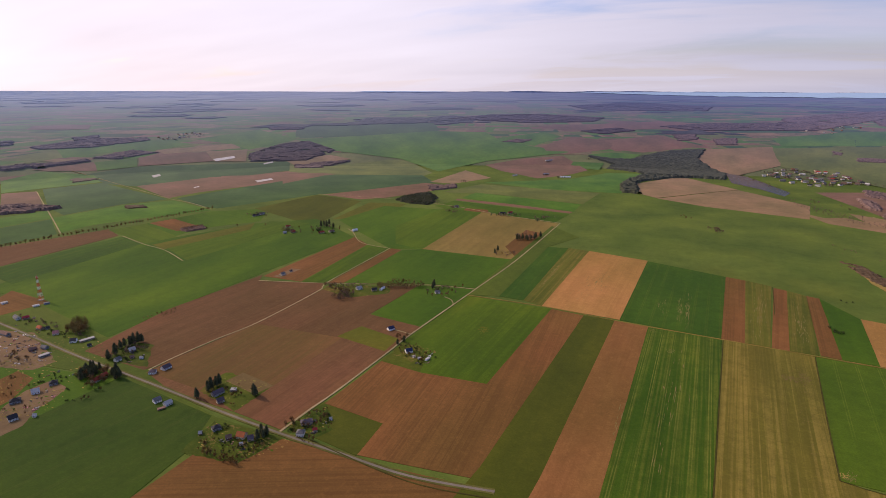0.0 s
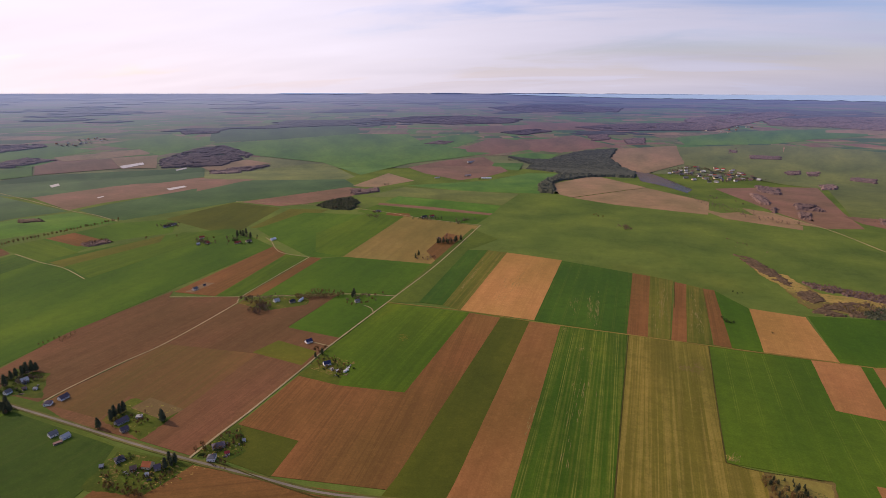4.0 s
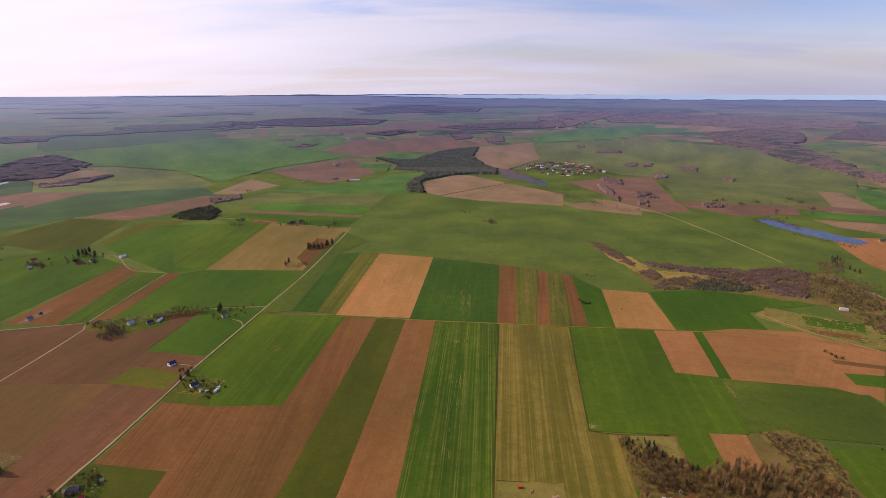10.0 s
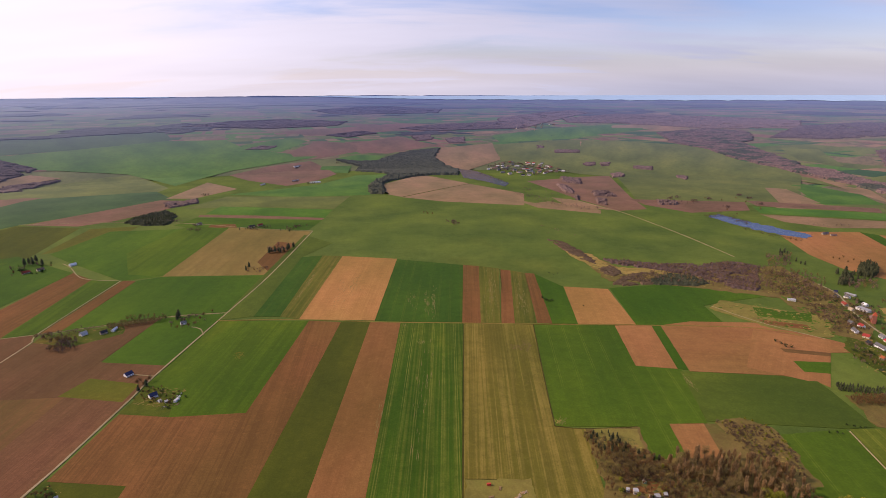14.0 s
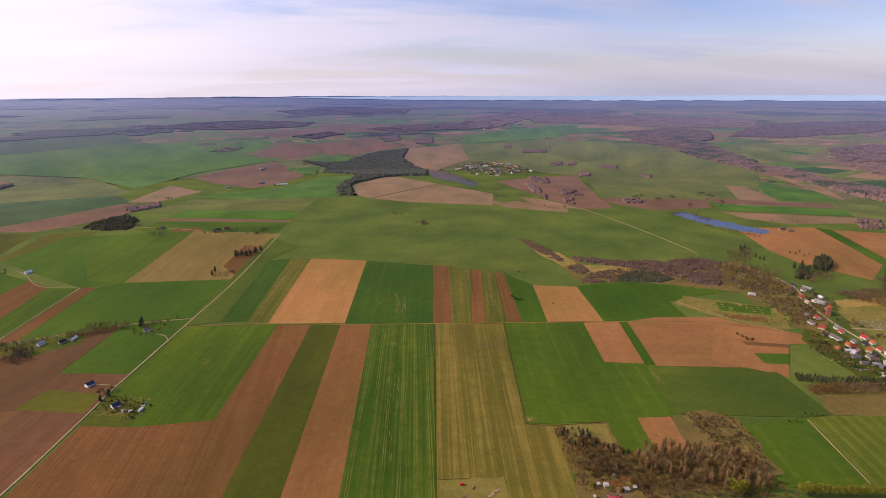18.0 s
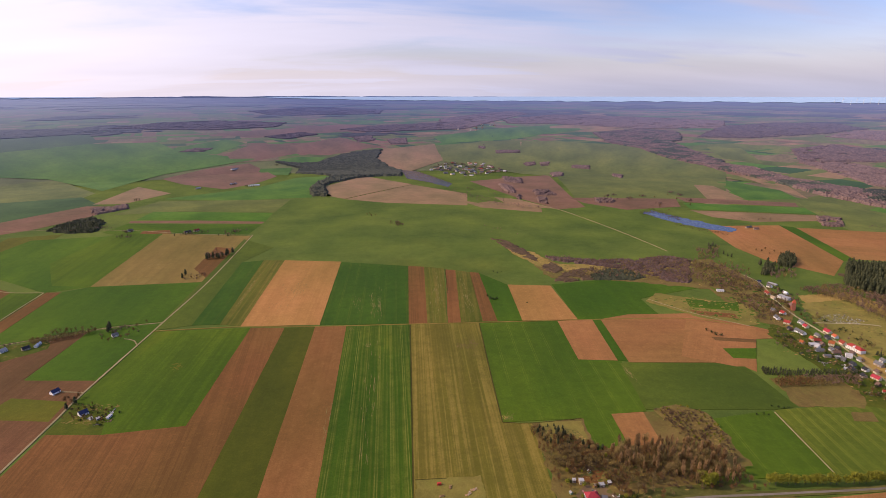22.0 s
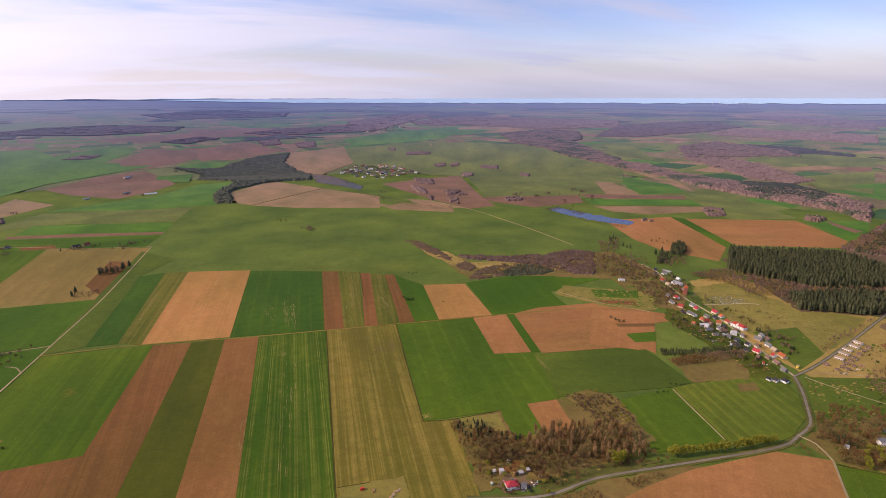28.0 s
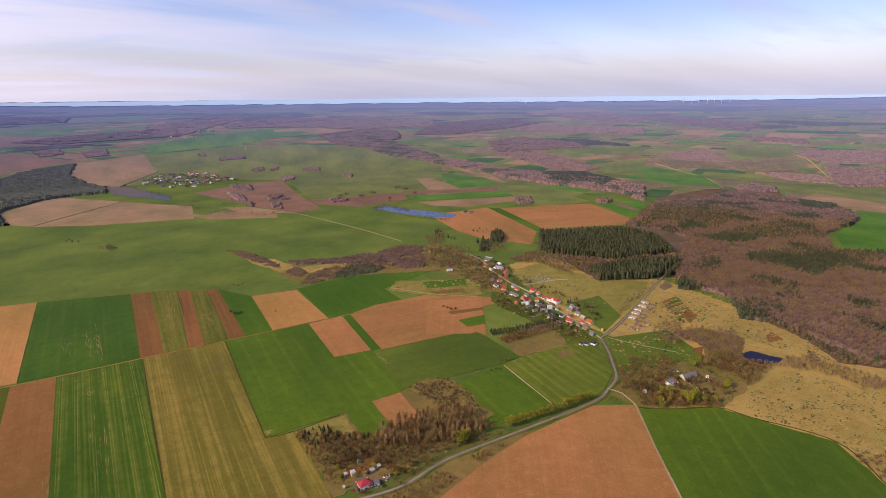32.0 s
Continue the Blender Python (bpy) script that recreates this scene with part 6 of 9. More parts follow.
def house(x, y, turn, L, w, h, wall, roof, style, label, name="house"):
    e = tagged(new(name), label, name)
    if name == "garage" and wall == "white":
        L, w, h = L * 1.25, w * 1.25, 3.4
    else:
        w, h = w * 1.06, h * 1.15
    a, b = L / 2, w / 2
    wm, rm = "wall_" + wall, "roof_" + roof
    far = math.hypot(x, y) > 1700
    rise = 0.42 * w if style == "gable" else 0.34 * w
    over, th = 0.45, 0.22
    if style == "flat":
        part("wall", boxed(-a, -b, -0.2, a, b, h), wm, e)
        s = 0.10 * w
        part("roof", solid([(-a - 0.3, -b - 0.3, h + 0.004), (a + 0.3, -b - 0.3, h + 0.004), (a + 0.3, b + 0.3, h + s), (-a - 0.3, b + 0.3, h + s),
                            (-a - 0.3, -b - 0.3, h + th), (a + 0.3, -b - 0.3, h + th), (a + 0.3, b + 0.3, h + s + th), (-a - 0.3, b + 0.3, h + s + th)],
                           [(3, 2, 1, 0), (4, 5, 6, 7), (0, 1, 5, 4), (1, 2, 6, 5), (2, 3, 7, 6), (3, 0, 4, 7)]), rm, e)
    elif style == "gable":
        part("wall", solid([(-a, -b, -0.2), (a, -b, -0.2), (a, b, -0.2), (-a, b, -0.2), (-a, -b, h), (a, -b, h), (a, b, h), (-a, b, h), (-a, 0, h + rise), (a, 0, h + rise)],
                           [(0, 1, 2, 3), (0, 1, 5, 4), (2, 3, 7, 6), (1, 2, 6, 9, 5), (3, 0, 4, 8, 7), (4, 5, 9, 8), (6, 7, 8, 9)]), wm, e)
        k = rise / b
        for s in (-1, 1):
            p = []
            for z in (0.02, th):
                for px in (-a - over, a + over):
                    p += [(px, s * (b + over), h - over * k + z), (px, -s * 0.02 * (z > 0.1), h + rise + z)]
            part("roof_slope", solid(p, [(0, 1, 3, 2), (4, 5, 7, 6), (0, 1, 5, 4), (2, 3, 7, 6), (0, 2, 6, 4), (1, 3, 7, 5)]), rm, e)
    else:
        part("wall", boxed(-a, -b, -0.2, a, b, h), wm, e)
        r = max(0.3, a - b)
        A, B = a + over, b + over
        part("roof", solid([(-A, -B, h), (A, -B, h), (A, B, h), (-A, B, h), (-r, 0, h + rise + 0.3), (r, 0, h + rise + 0.3), (-A, -B, h + th), (A, -B, h + th), (A, B, h + th), (-A, B, h + th)],
                           [(3, 2, 1, 0), (0, 1, 7, 6), (1, 2, 8, 7), (2, 3, 9, 8), (3, 0, 6, 9), (6, 7, 5, 4), (8, 9, 4, 5), (7, 8, 5), (9, 6, 4)]), rm, e)
        if L > 20:
            # cross gable over the front
            g = b * 0.55
            part("dormer", solid([(-g, -b - 0.05, h + 0.1), (g, -b - 0.05, h + 0.1), (0, -b - 0.05, h + rise * 0.95), (-g, -b * 0.2, h + 0.1), (g, -b * 0.2, h + 0.1), (0, -b * 0.1, h + rise * 0.95)],
                                 [(0, 1, 2), (3, 5, 4), (0, 2, 5, 3), (1, 4, 5, 2), (0, 3, 4, 1)]), wm, e)
    if name in ("house", "barn") and style != "flat":
        block("chimney", (a * 0.3, -0.3, h + rise * 0.55, a * 0.3 + 0.6, 0.3, h + rise + 0.9), "brick", e)
    # openings, a little proud of the wall
    fw = "wall_white" if wall != "white" else "wall_grey"
    if name == "garage":
        n = max(2, int(L / 3))
        for i in range(n):
            px = -a + (i + 0.5) * L / n
            block("garage_door", (px - L / n * 0.38, -b - 0.06, 0.02, px + L / n * 0.38, -b - 0.003, 2.1), "wall_brown", e)
    else:
        block("door", (-0.5, -b - 0.06, 0.02, 0.5, -b - 0.003, min(2.05, h - 0.1)), "wall_brown", e)
        n = 2 if name in ("shed", "kiosk", "annex", "greenhouse") or far else max(2, int(L / 3.2))
        for level in range(2 if h > 4.8 else 1):
            z = 0.95 + 2.7 * level
            if z + 1.2 > h + 0.2:
                continue
            top = min(z + 1.25, h - 0.08)
            for s in (-1, 1):
                for i in range(n):
                    px = -a + (i + 0.5) * L / n
                    if s < 0 and abs(px) < 1.1 and level == 0:
                        continue
                    y0, y1 = (s * b - 0.05, s * b - 0.002) if s < 0 else (b + 0.002, b + 0.05)
                    wdw = block("window", (px - 0.6, y0, z, px + 0.6, y1, top), fw, e)
                    if not far:
                        d = -0.03 if s < 0 else 0.03
                        block("pane", (-0.5, -0.025 + d, 0.1, 0.5, 0.025 + d, top - z - 0.1), "pane", wdw)
        if style == "gable" and not far:
            for s in (-1, 1):
                x0, x1 = (-a - 0.05, -a - 0.002) if s < 0 else (a + 0.002, a + 0.05)
                block("gable_window", (x0, -0.45, h * 0.62, x1, 0.45, h * 0.62 + 1.1), "pane", e)
    p = land(x, y, top_at(x, y) + 0.12 if math.hypot(x, y) < FLAT * 0.93 else 2.0)
    k = p.xy.length / math.hypot(x, y)
    e.matrix_world = pose(p.x, p.y, p.z, 0, 0, turn) @ Matrix.Diagonal((k, k, k, 1))
    block("foundation", (-a - 0.12, -b - 0.12, -0.9, a + 0.12, b + 0.12, 0.0 + 0.012), "concrete", e)


def far_village(pts, count):
    rnd = random.Random(count)
    xs, ys = [p[0] for p in pts], [p[1] for p in pts]
    made = 0
    while made < count:
        x, y = rnd.uniform(min(xs), max(xs)), rnd.uniform(min(ys), max(ys))
        if not inside(x, y, pts):
            continue
        made += 1
        roof = rnd.choice(("grey", "brown", "red", "pale", "dark", "brown", "grey"))
        wall = rnd.choice(("white", "cream", "beige", "grey"))
        if math.hypot(x, y) > FLAT:
            p = land(x, y)
            k = math.hypot(p.x, p.y) / math.hypot(x, y)
            e = tagged(new("house"), "tiny far house in a hazy village", "house", "far village houses")
            part("wall", boxed(-9 * k, -6 * k, -1, 9 * k, 6 * k, 5 * k), "wall_" + wall, e)
            part("roof", solid([(-9.6 * k, -6.6 * k, 5 * k), (9.6 * k, -6.6 * k, 5 * k), (9.6 * k, 6.6 * k, 5 * k), (-9.6 * k, 6.6 * k, 5 * k), (-9.6 * k, 0, 9 * k), (9.6 * k, 0, 9 * k)],
                               [(3, 2, 1, 0), (0, 1, 5, 4), (2, 3, 4, 5), (1, 2, 5), (3, 0, 4)]), "roof_" + roof, e)
            e.matrix_world = pose(p.x, p.y, p.z + 1.5, 0, 0, rnd.uniform(-30, 30))
        else:
            house(x, y, rnd.uniform(-40, 40), rnd.uniform(15, 26), rnd.uniform(11, 14), 4.0, wall, roof, "gable", f"far village house with a {roof} roof")
            if rnd.random() < 0.6:
                one_tree("bare", x + rnd.uniform(12, 24), y + rnd.uniform(-14, 14), 10, "bare tree in a far village", "far village trees")


def car(x, y, turn, colour):
    e = tagged(new("car"), f"{colour} car parked on a yard", "car", "parked cars")
    bm = boxed(-2.1, -0.85, 0.3, 2.1, 0.85, 0.85)
    bmesh.ops.bevel(bm, geom=bm.edges[:], offset=0.12, segments=1, affect="EDGES")
    part("body", bm, "car_" + colour, e)
    part("cabin", solid([(-1.5, -0.75, 0.83), (1.0, -0.75, 0.83), (1.0, 0.75, 0.83), (-1.5, 0.75, 0.83), (-1.1, -0.62, 1.42), (0.4, -0.62, 1.42), (0.4, 0.62, 1.42), (-1.1, 0.62, 1.42)],
                        [(3, 2, 1, 0), (4, 5, 6, 7), (0, 1, 5, 4), (1, 2, 6, 5), (2, 3, 7, 6), (3, 0, 4, 7)]), "pane", e)
    for px in (-1.3, 1.3):
        for py in (-0.8, 0.8):
            bm = bmesh.new()
            bmesh.ops.create_cone(bm, cap_ends=True, segments=10, radius1=0.32, radius2=0.32, depth=0.2, matrix=pose(px, py, 0.32, 90))
            part("wheel", bm, "tyre", e)
    e.matrix_world = pose(x, y, top_at(x, y) + 0.01, 0, 0, turn)


def mast(x, y):
    e = tagged(new("radio_mast"), "tall red and white lattice radio mast beside sheds", "mast")
    H, n = 36.0, 7
    half = lambda z: 2.0 * (1 - z / H) + 0.55
    block("base", (-3.2, -3.2, -0.4, 3.2, 3.2, 0.5), "concrete", e)
    for k in range(n):
        z0, z1 = 0.5 + k * (H - 0.5) / n, 0.5 + (k + 1) * (H - 0.5) / n
        v, f = [], []
        c = ((-1, -1), (1, -1), (1, 1), (-1, 1))
        for i in range(4):
            p, q = c[i], c[(i + 1) % 4]
            zm = (z0 + z1) / 2
            at = lambda s, z: (s[0] * half(z), s[1] * half(z), z)
            tube(v, f, at(p, z0), at(p, z1), 0.16, 0.14)
            for za, zb in ((z0, zm), (zm, z1)):
                tube(v, f, at(p, za), at(q, zb), 0.09, 0.09, 3)
                tube(v, f, at(q, za), at(p, zb), 0.09, 0.09, 3)
                tube(v, f, at(p, zb), at(q, zb), 0.08, 0.08, 3)
        new("mast_section", mesh_of("mast_section", v, f, ["wall_red" if k % 2 == 0 else "wall_white"])).parent = e
    block("platform", (-1.6, -1.6, H - 2.4, 1.6, 1.6, H - 2.1), "wall_red", e)
    for i in range(3):
        w = 2.1 * i
        block("antenna", (1.5 * math.cos(w) - 0.2, 1.5 * math.sin(w) - 0.2, H - 2.1, 1.5 * math.cos(w) + 0.2, 1.5 * math.sin(w) + 0.2, H + 0.4), "wall_white", e)
    block("lightning_rod", (-0.06, -0.06, H, 0.06, 0.06, H + 3), "wall_red", e)
    e.matrix_world = pose(x, y, top_at(x, y), 0, 0, 20) @ Matrix.Diagonal((1.5, 1.5, 1.5, 1))


def church(x, y):
    e = tagged(new("church"), "small red brick church with a pointed tower", "church")
    part("tower", boxed(-2.4, -2.4, -0.3, 2.4, 2.4, 12), "brick", e)
    part("spire", solid([(-2.7, -2.7, 12), (2.7, -2.7, 12), (2.7, 2.7, 12), (-2.7, 2.7, 12), (0, 0, 17.5)], [(3, 2, 1, 0), (0, 1, 4), (1, 2, 4), (2, 3, 4), (3, 0, 4)]), "roof_orange", e)
    part("nave", solid([(2.4, -3.6, -0.3), (14, -3.6, -0.3), (14, 3.6, -0.3), (2.4, 3.6, -0.3), (2.4, -3.6, 5), (14, -3.6, 5), (14, 3.6, 5), (2.4, 3.6, 5), (2.4, 0, 8), (14, 0, 8)],
                       [(0, 1, 2, 3), (0, 1, 5, 4), (2, 3, 7, 6), (1, 2, 6, 9, 5), (3, 0, 4, 8, 7), (4, 5, 9, 8), (6, 7, 8, 9)]), "brick", e)
    for s in (-1, 1):
        part("roof_slope", solid([(2.4, s * 4.1, 4.7), (14.4, s * 4.1, 4.7), (14.4, 0, 8.1), (2.4, 0, 8.1), (2.4, s * 4.1, 5.0), (14.4, s * 4.1, 5.0), (14.4, 0, 8.4), (2.4, 0, 8.4)],
                                 [(3, 2, 1, 0), (4, 5, 6, 7), (0, 1, 5, 4), (1, 2, 6, 5), (2, 3, 7, 6), (3, 0, 4, 7)]), "roof_brown", e)
        for i in range(3):
            block("window", (4.5 + 3 * i, s * 3.63 - 0.03, 1.5, 5.5 + 3 * i, s * 3.63 + 0.03, 4.0), "pane", e)
        block("belfry_opening", (-0.7, s * 2.43 - 0.03, 8.5, 0.7, s * 2.43 + 0.03, 10.8), "pane", e)
    e.matrix_world = pose(x, y, top_at(x, y), 0, 0, 60) @ Matrix.Diagonal((1.5, 1.5, 1.5, 1))


def graveyard(pts):
    rnd = random.Random(5)
    xs, ys = [p[0] for p in pts], [p[1] for p in pts]
    bm = bmesh.new()
    n = 0
    while n < 330:
        x, y = rnd.uniform(min(xs), max(xs)), rnd.uniform(min(ys), max(ys))
        if inside(x, y, pts):
            n += 1
            z, first = top_at(x, y), len(bm.faces)
            s, h = rnd.uniform(0.25, 0.5), rnd.uniform(0.4, 1.1)
            box(bm, x - s, y - 0.12, z - 0.1, x + s, y + 0.12, z + h)
            box(bm, x - s, y - 1.6, z - 0.1, x + s, y - 0.14, z + 0.3)
            bm.faces.ensure_lookup_table()
            k = rnd.choice((0, 0, 0, 1, 2, 3))
            for f in bm.faces[first:]:
                f.material_index = k
    ob = part("gravestones", bm, "wall_grey")
    for m in ("wall_brown", "wall_white", "roof_dark"):
        ob.data.materials.append(MATS[m])
    tagged(ob, "grey gravestones crowded in a village graveyard", "gravestones", kind="stuff")


def container(x, y, turn):
    e = tagged(new("container"), "bright red site container on trodden grass", "container")
    part("body", boxed(-2.6, -1.2, 0.1, 2.6, 1.2, 2.6), "wall_red", e)
    for i in range(9):
        block("rib", (-2.4 + i * 0.55, -1.26, 0.25, -2.2 + i * 0.55, -1.203, 2.5), "wall_red", e)
    block("door", (2.602, -1.0, 0.2, 2.66, 1.0, 2.5), "wall_orange", e)
    e.matrix_world = pose(x, y, top_at(x, y), 0, 0, turn) @ Matrix.Diagonal((1.0, 1.1, 1.1, 1))


def timber(x, y, turn):
    e = tagged(new("timber_pile"), "loose pile of pale sawn timber", "timber")
    r = random.Random(3)
    for i in range(16):
        b = block("beam", (-3.2, -0.16, 0, 3.2, 0.16, 0.26), "timber_pale", e)
        b.matrix_basis = pose(r.uniform(-0.8, 0.8), (i % 4 - 1.5) * 0.75 + r.uniform(-0.1, 0.1), 0.02 + 0.262 * (i // 4), 0, 0, r.uniform(-7, 7))
    e.matrix_world = pose(x, y, top_at(x, y), 0, 0, turn) @ Matrix.Diagonal((0.95, 0.95, 0.95, 1))


def slabs(x, y, turn):
    e = tagged(new("slab_stack"), "stacked pale concrete slabs and boards", "building material")
    r = random.Random(int(x))
    for i in range(5):
        for k in range(r.randint(2, 5)):
            b = block("slab", (-1.5, -0.7, 0, 1.5, 0.7, 0.22), "wall_beige" if k % 2 else "timber_pale", e)
            b.matrix_basis = pose(i * 2.1 - 4, r.uniform(-1.6, 1.6), 0.01 + 0.224 * k, 0, 0, r.uniform(60, 110))
    e.matrix_world = pose(x, y, top_at(x, y), 0, 0, turn) @ Matrix.Diagonal((0.9, 0.9, 0.9, 1))


TURBINE = []


def turbine(x, y):
    p = land(x, y)
    m = pose(p.x, p.y, p.z, 0, 0, 30 + (int(x) % 7) * 6) @ Matrix.Diagonal((0.9, 0.9, 0.9, 1))
    if TURBINE:
        copy_thing(TURBINE[0], m)
        return
    e = tagged(new("wind_turbine"), "white wind turbine on the far skyline", "turbine", "far wind turbines")
    TURBINE.append(e)
    v, f = [], []
    tube(v, f, (0, 0, -3), (0, 0, 30), 0.9, 0.5, 8)
    new("tower", mesh_of("tower", v, f, ["wall_white"])).parent = e
    block("nacelle", (-0.8, -2.0, 29.4, 0.8, 1.5, 31.0), "wall_white", e)
    for k in range(3):
        w = radians(20 + 120 * k)
        v, f = [], []
        tube(v, f, (0, -2.3, 30.2), (17 * math.sin(w), -2.3, 30.2 + 17 * math.cos(w)), 0.75, 0.2, 4)
        new("blade", mesh_of("blade", v, f, ["wall_white"])).parent = e
    e.matrix_world = m


# ---- things, space by space ----

# woods
canopy("bare", [(-2950, 3128), (-3235, 3801), (-3210, 4150), (-2538, 3605), (-2358, 2997), (-2649, 2803)], 9, "dark bare wood among fields")
canopy("bare", [(-2282, 2786), (-2188, 2999), (-2084, 3125), (-2046, 2768), (-2168, 2661)], 9, "bare thicket among fields")
canopy("bare", [(-4780, 2710), (-4960, 3090), (-5030, 3510), (-4740, 3740), (-4510, 3580), (-4350, 2940), (-4550, 2640)], 9, "hazy dark wood")
canopy("bare", [(-3702, 2470), (-3901, 2947), (-3603, 2902), (-3517, 2538)], 9, "hazy dark wood")
canopy("bare", [(-3763, 1955), (-3755, 2051), (-3626, 2232), (-3674, 2423), (-3544, 2356), (-3513, 2013), (-3586, 1861)], 12, "hazy belt of trees round a far village")
canopy("bare", [(-4810, 5470), (-4560, 5870), (-4170, 5300), (-4410, 5060)], 9, "hazy dark wood")
canopy("bare", [(-5350, 3430), (-5420, 3730), (-5000, 3450), (-5040, 3250)], 9, "hazy dark wood")
canopy("bare", [(-5520, 2920), (-5490, 3000), (-5050, 2740), (-5080, 2670)], 9, "hazy dark wood")
canopy("bare", [(-2486, 1259), (-2449, 1317), (-2318, 1343), (-2256, 1352), (-2270, 1256), (-2337, 1178)], 12, "bare thicket among fields")
canopy("scrub", [(-2973, 1843), (-2908, 1938), (-2805, 1891), (-2823, 1776)], 5, "low thicket in a green field")
canopy("scrub", [(-2077, 1483), (-2016, 1531), (-1962, 1495), (-2017, 1450)], 5, "low thicket in a green field")
canopy("bare", [(-1568, 1294), (-1532, 1359), (-1491, 1339), (-1511, 1274)], 7, "bare thicket on a headland")
canopy("conifer", [(-1168, 2046), (-1140, 2164), (-1101, 2242), (-1020, 2163), (-989, 2005), (-1089, 2008)], 12, "copse of dark trees around a farm")
canopy("bare", [(-1197, 2442), (-1094, 2533), (-1046, 2434), (-1123, 2321)], 7, "low bare thicket")
canopy("bare", [(-3650, 8190), (-3520, 9780), (-2770, 10430), (-1480, 9610), (-1450, 8340), (-2250, 7730)], 14, "hazy dark wood")
canopy("bare", [(-1250, 6440), (-950, 7200), (-700, 6790), (-950, 6110)], 12, "hazy dark wood")
canopy("bare", [(-1620, 4830), (-1610, 5190), (-1440, 5160), (-1430, 4830)], 8, "hazy thicket")
canopy("bare", [(-3540, 16200), (-2030, 21080), (180, 16410), (10, 13330), (-2250, 12830)], 12, "hazy dark wood")
canopy("bare", [(-510, 7700), (90, 8680), (1460, 9570), (1170, 7590), (390, 7330), (-80, 7090)], 12, "hazy dark wood")
canopy("bare", [(-280, 6310), (-70, 6560), (-30, 5770), (-200, 5620)], 9, "hazy dark plantation")
canopy("bare", [(100, 5720), (270, 6100), (270, 5510), (140, 5360)], 8, "hazy thicket")
canopy("mixed", [(1282, 818), (1228, 751), (1234, 652), (1130, 567), (1166, 507), (1147, 408), (1118, 262), (1960, 506), (1678, 749)], 14, "bare brown wood with dark pines")
canopy("conifer", [(-725, 4059), (-519, 3923), (-421, 3949), (-296, 4452), (-204, 4642), (35, 4897), (-16, 4174), (69, 3663), (137, 3484), (127, 3264), (-17, 3269), (-142, 3202), (-266, 3021), (-284, 2911), (-234, 2644), (-315, 2644), (-350, 2924), (-326, 3061), (-275, 3285), (-294, 3351), (-500, 3460), (-490, 3649)], 13, "dense dark pine wood")
canopy("bare", [(1130, 10540), (2350, 13280), (3710, 15480), (3510, 13170), (2280, 10380), (1210, 7720), (870, 7740)], 12, "hazy dark wood")
canopy("mixed", [(2590, 6670), (3530, 7360), (3680, 6640), (3090, 5500), (2870, 5300), (2610, 4460), (2398, 3671), (2125, 3228), (2148, 3864), (2133, 4039), (2270, 4700), (2210, 5270)], 15, "dark wood on a ridge")
canopy("bare", [(2280, 10380), (3950, 12560), (5240, 11120), (6000, 9380), (4710, 7320), (4120, 7380), (3530, 7360), (2750, 8700), (2060, 8930)], 13, "hazy dark wood")
canopy("bare", [(100, 5910), (300, 6190), (270, 5420), (120, 5360)], 9, "hazy thicket")
canopy("bare", [(1008, 3816), (1091, 3843), (1042, 3665), (960, 3629)], 9, "clump of bare bushes in far fields")
canopy("bare", [(1111, 3794), (1179, 3819), (1120, 3641), (1071, 3621)], 9, "clump of bare bushes in far fields")
canopy("bare", [(1272, 3630), (1389, 3576), (1319, 3415), (1233, 3511)], 9, "clump of bare bushes in far fields")
canopy("bare", [(982, 4685), (1190, 4677), (1133, 4453), (934, 4443)], 9, "clump of bare bushes in far fields")
canopy("bare", [(910, 5120), (990, 5230), (922, 4848), (861, 4804)], 9, "clump of bare bushes in far fields")
canopy("bare", [(1388, 3212), (1419, 3139), (1359, 3038), (1349, 3131)], 9, "clump of bare bushes in far fields")
canopy("bare", [(1023, 3283), (1104, 3311), (1065, 3161), (994, 3134)], 9, "clump of bare bushes in far fields")
canopy("bare", [(715, 3175), (799, 3084), (753, 2901), (680, 2992)], 9, "clump of bare bushes in far fields")
canopy("bare", [(629, 2907), (676, 2848), (654, 2624), (616, 2647)], 9, "clump of bare bushes in far fields")
canopy("bare", [(757, 2690), (828, 2667), (835, 2542), (738, 2556)], 9, "clump of bare bushes in far fields")
canopy("bare", [(724, 2493), (760, 2473), (720, 2344), (697, 2376)], 9, "clump of bare bushes in far fields")
canopy("bare", [(979, 2434), (1053, 2422), (1021, 2337), (949, 2348)], 9, "clump of bare bushes in far fields")
canopy("bare", [(637, 2551), (663, 2566), (637, 2458), (620, 2458)], 9, "clump of bare bushes in far fields")
canopy("mixed", [(1945, 1690), (1977, 1628), (1915, 1610), (1899, 1648)], 15, "dark bushes at a field corner")
canopy("mixed", [(2178, 3957), (2273, 3715), (2387, 3343), (2290, 2857), (2386, 2439), (2476, 2051), (2420, 1796), (2084, 1540), (2187, 1769), (2111, 2066), (2071, 2389), (2115, 2770), (2135, 3208)], 15, "bare brown wood with pines on a ridge")
canopy("conifer", [(2357, 2499), (2578, 2347), (2474, 2024), (2329, 1968), (2168, 2170)], 16, "dark pines on a ridge")
canopy("bare", [(3510, 4480), (4200, 4830), (4130, 3910), (3830, 3460), (3274, 3593), (2919, 3611)], 13, "hazy purple-brown wood")
canopy("bare", [(2900, 3591), (3216, 3525), (3119, 3170), (2819, 2434), (2607, 2357), (2560, 2625)], 13, "hazy purple-brown wood")
canopy("bare", [(4950, 7780), (6480, 8670), (7120, 8190), (6530, 6950), (5280, 6200), (3950, 5660), (3460, 5870)], 13, "hazy purple-brown wood")
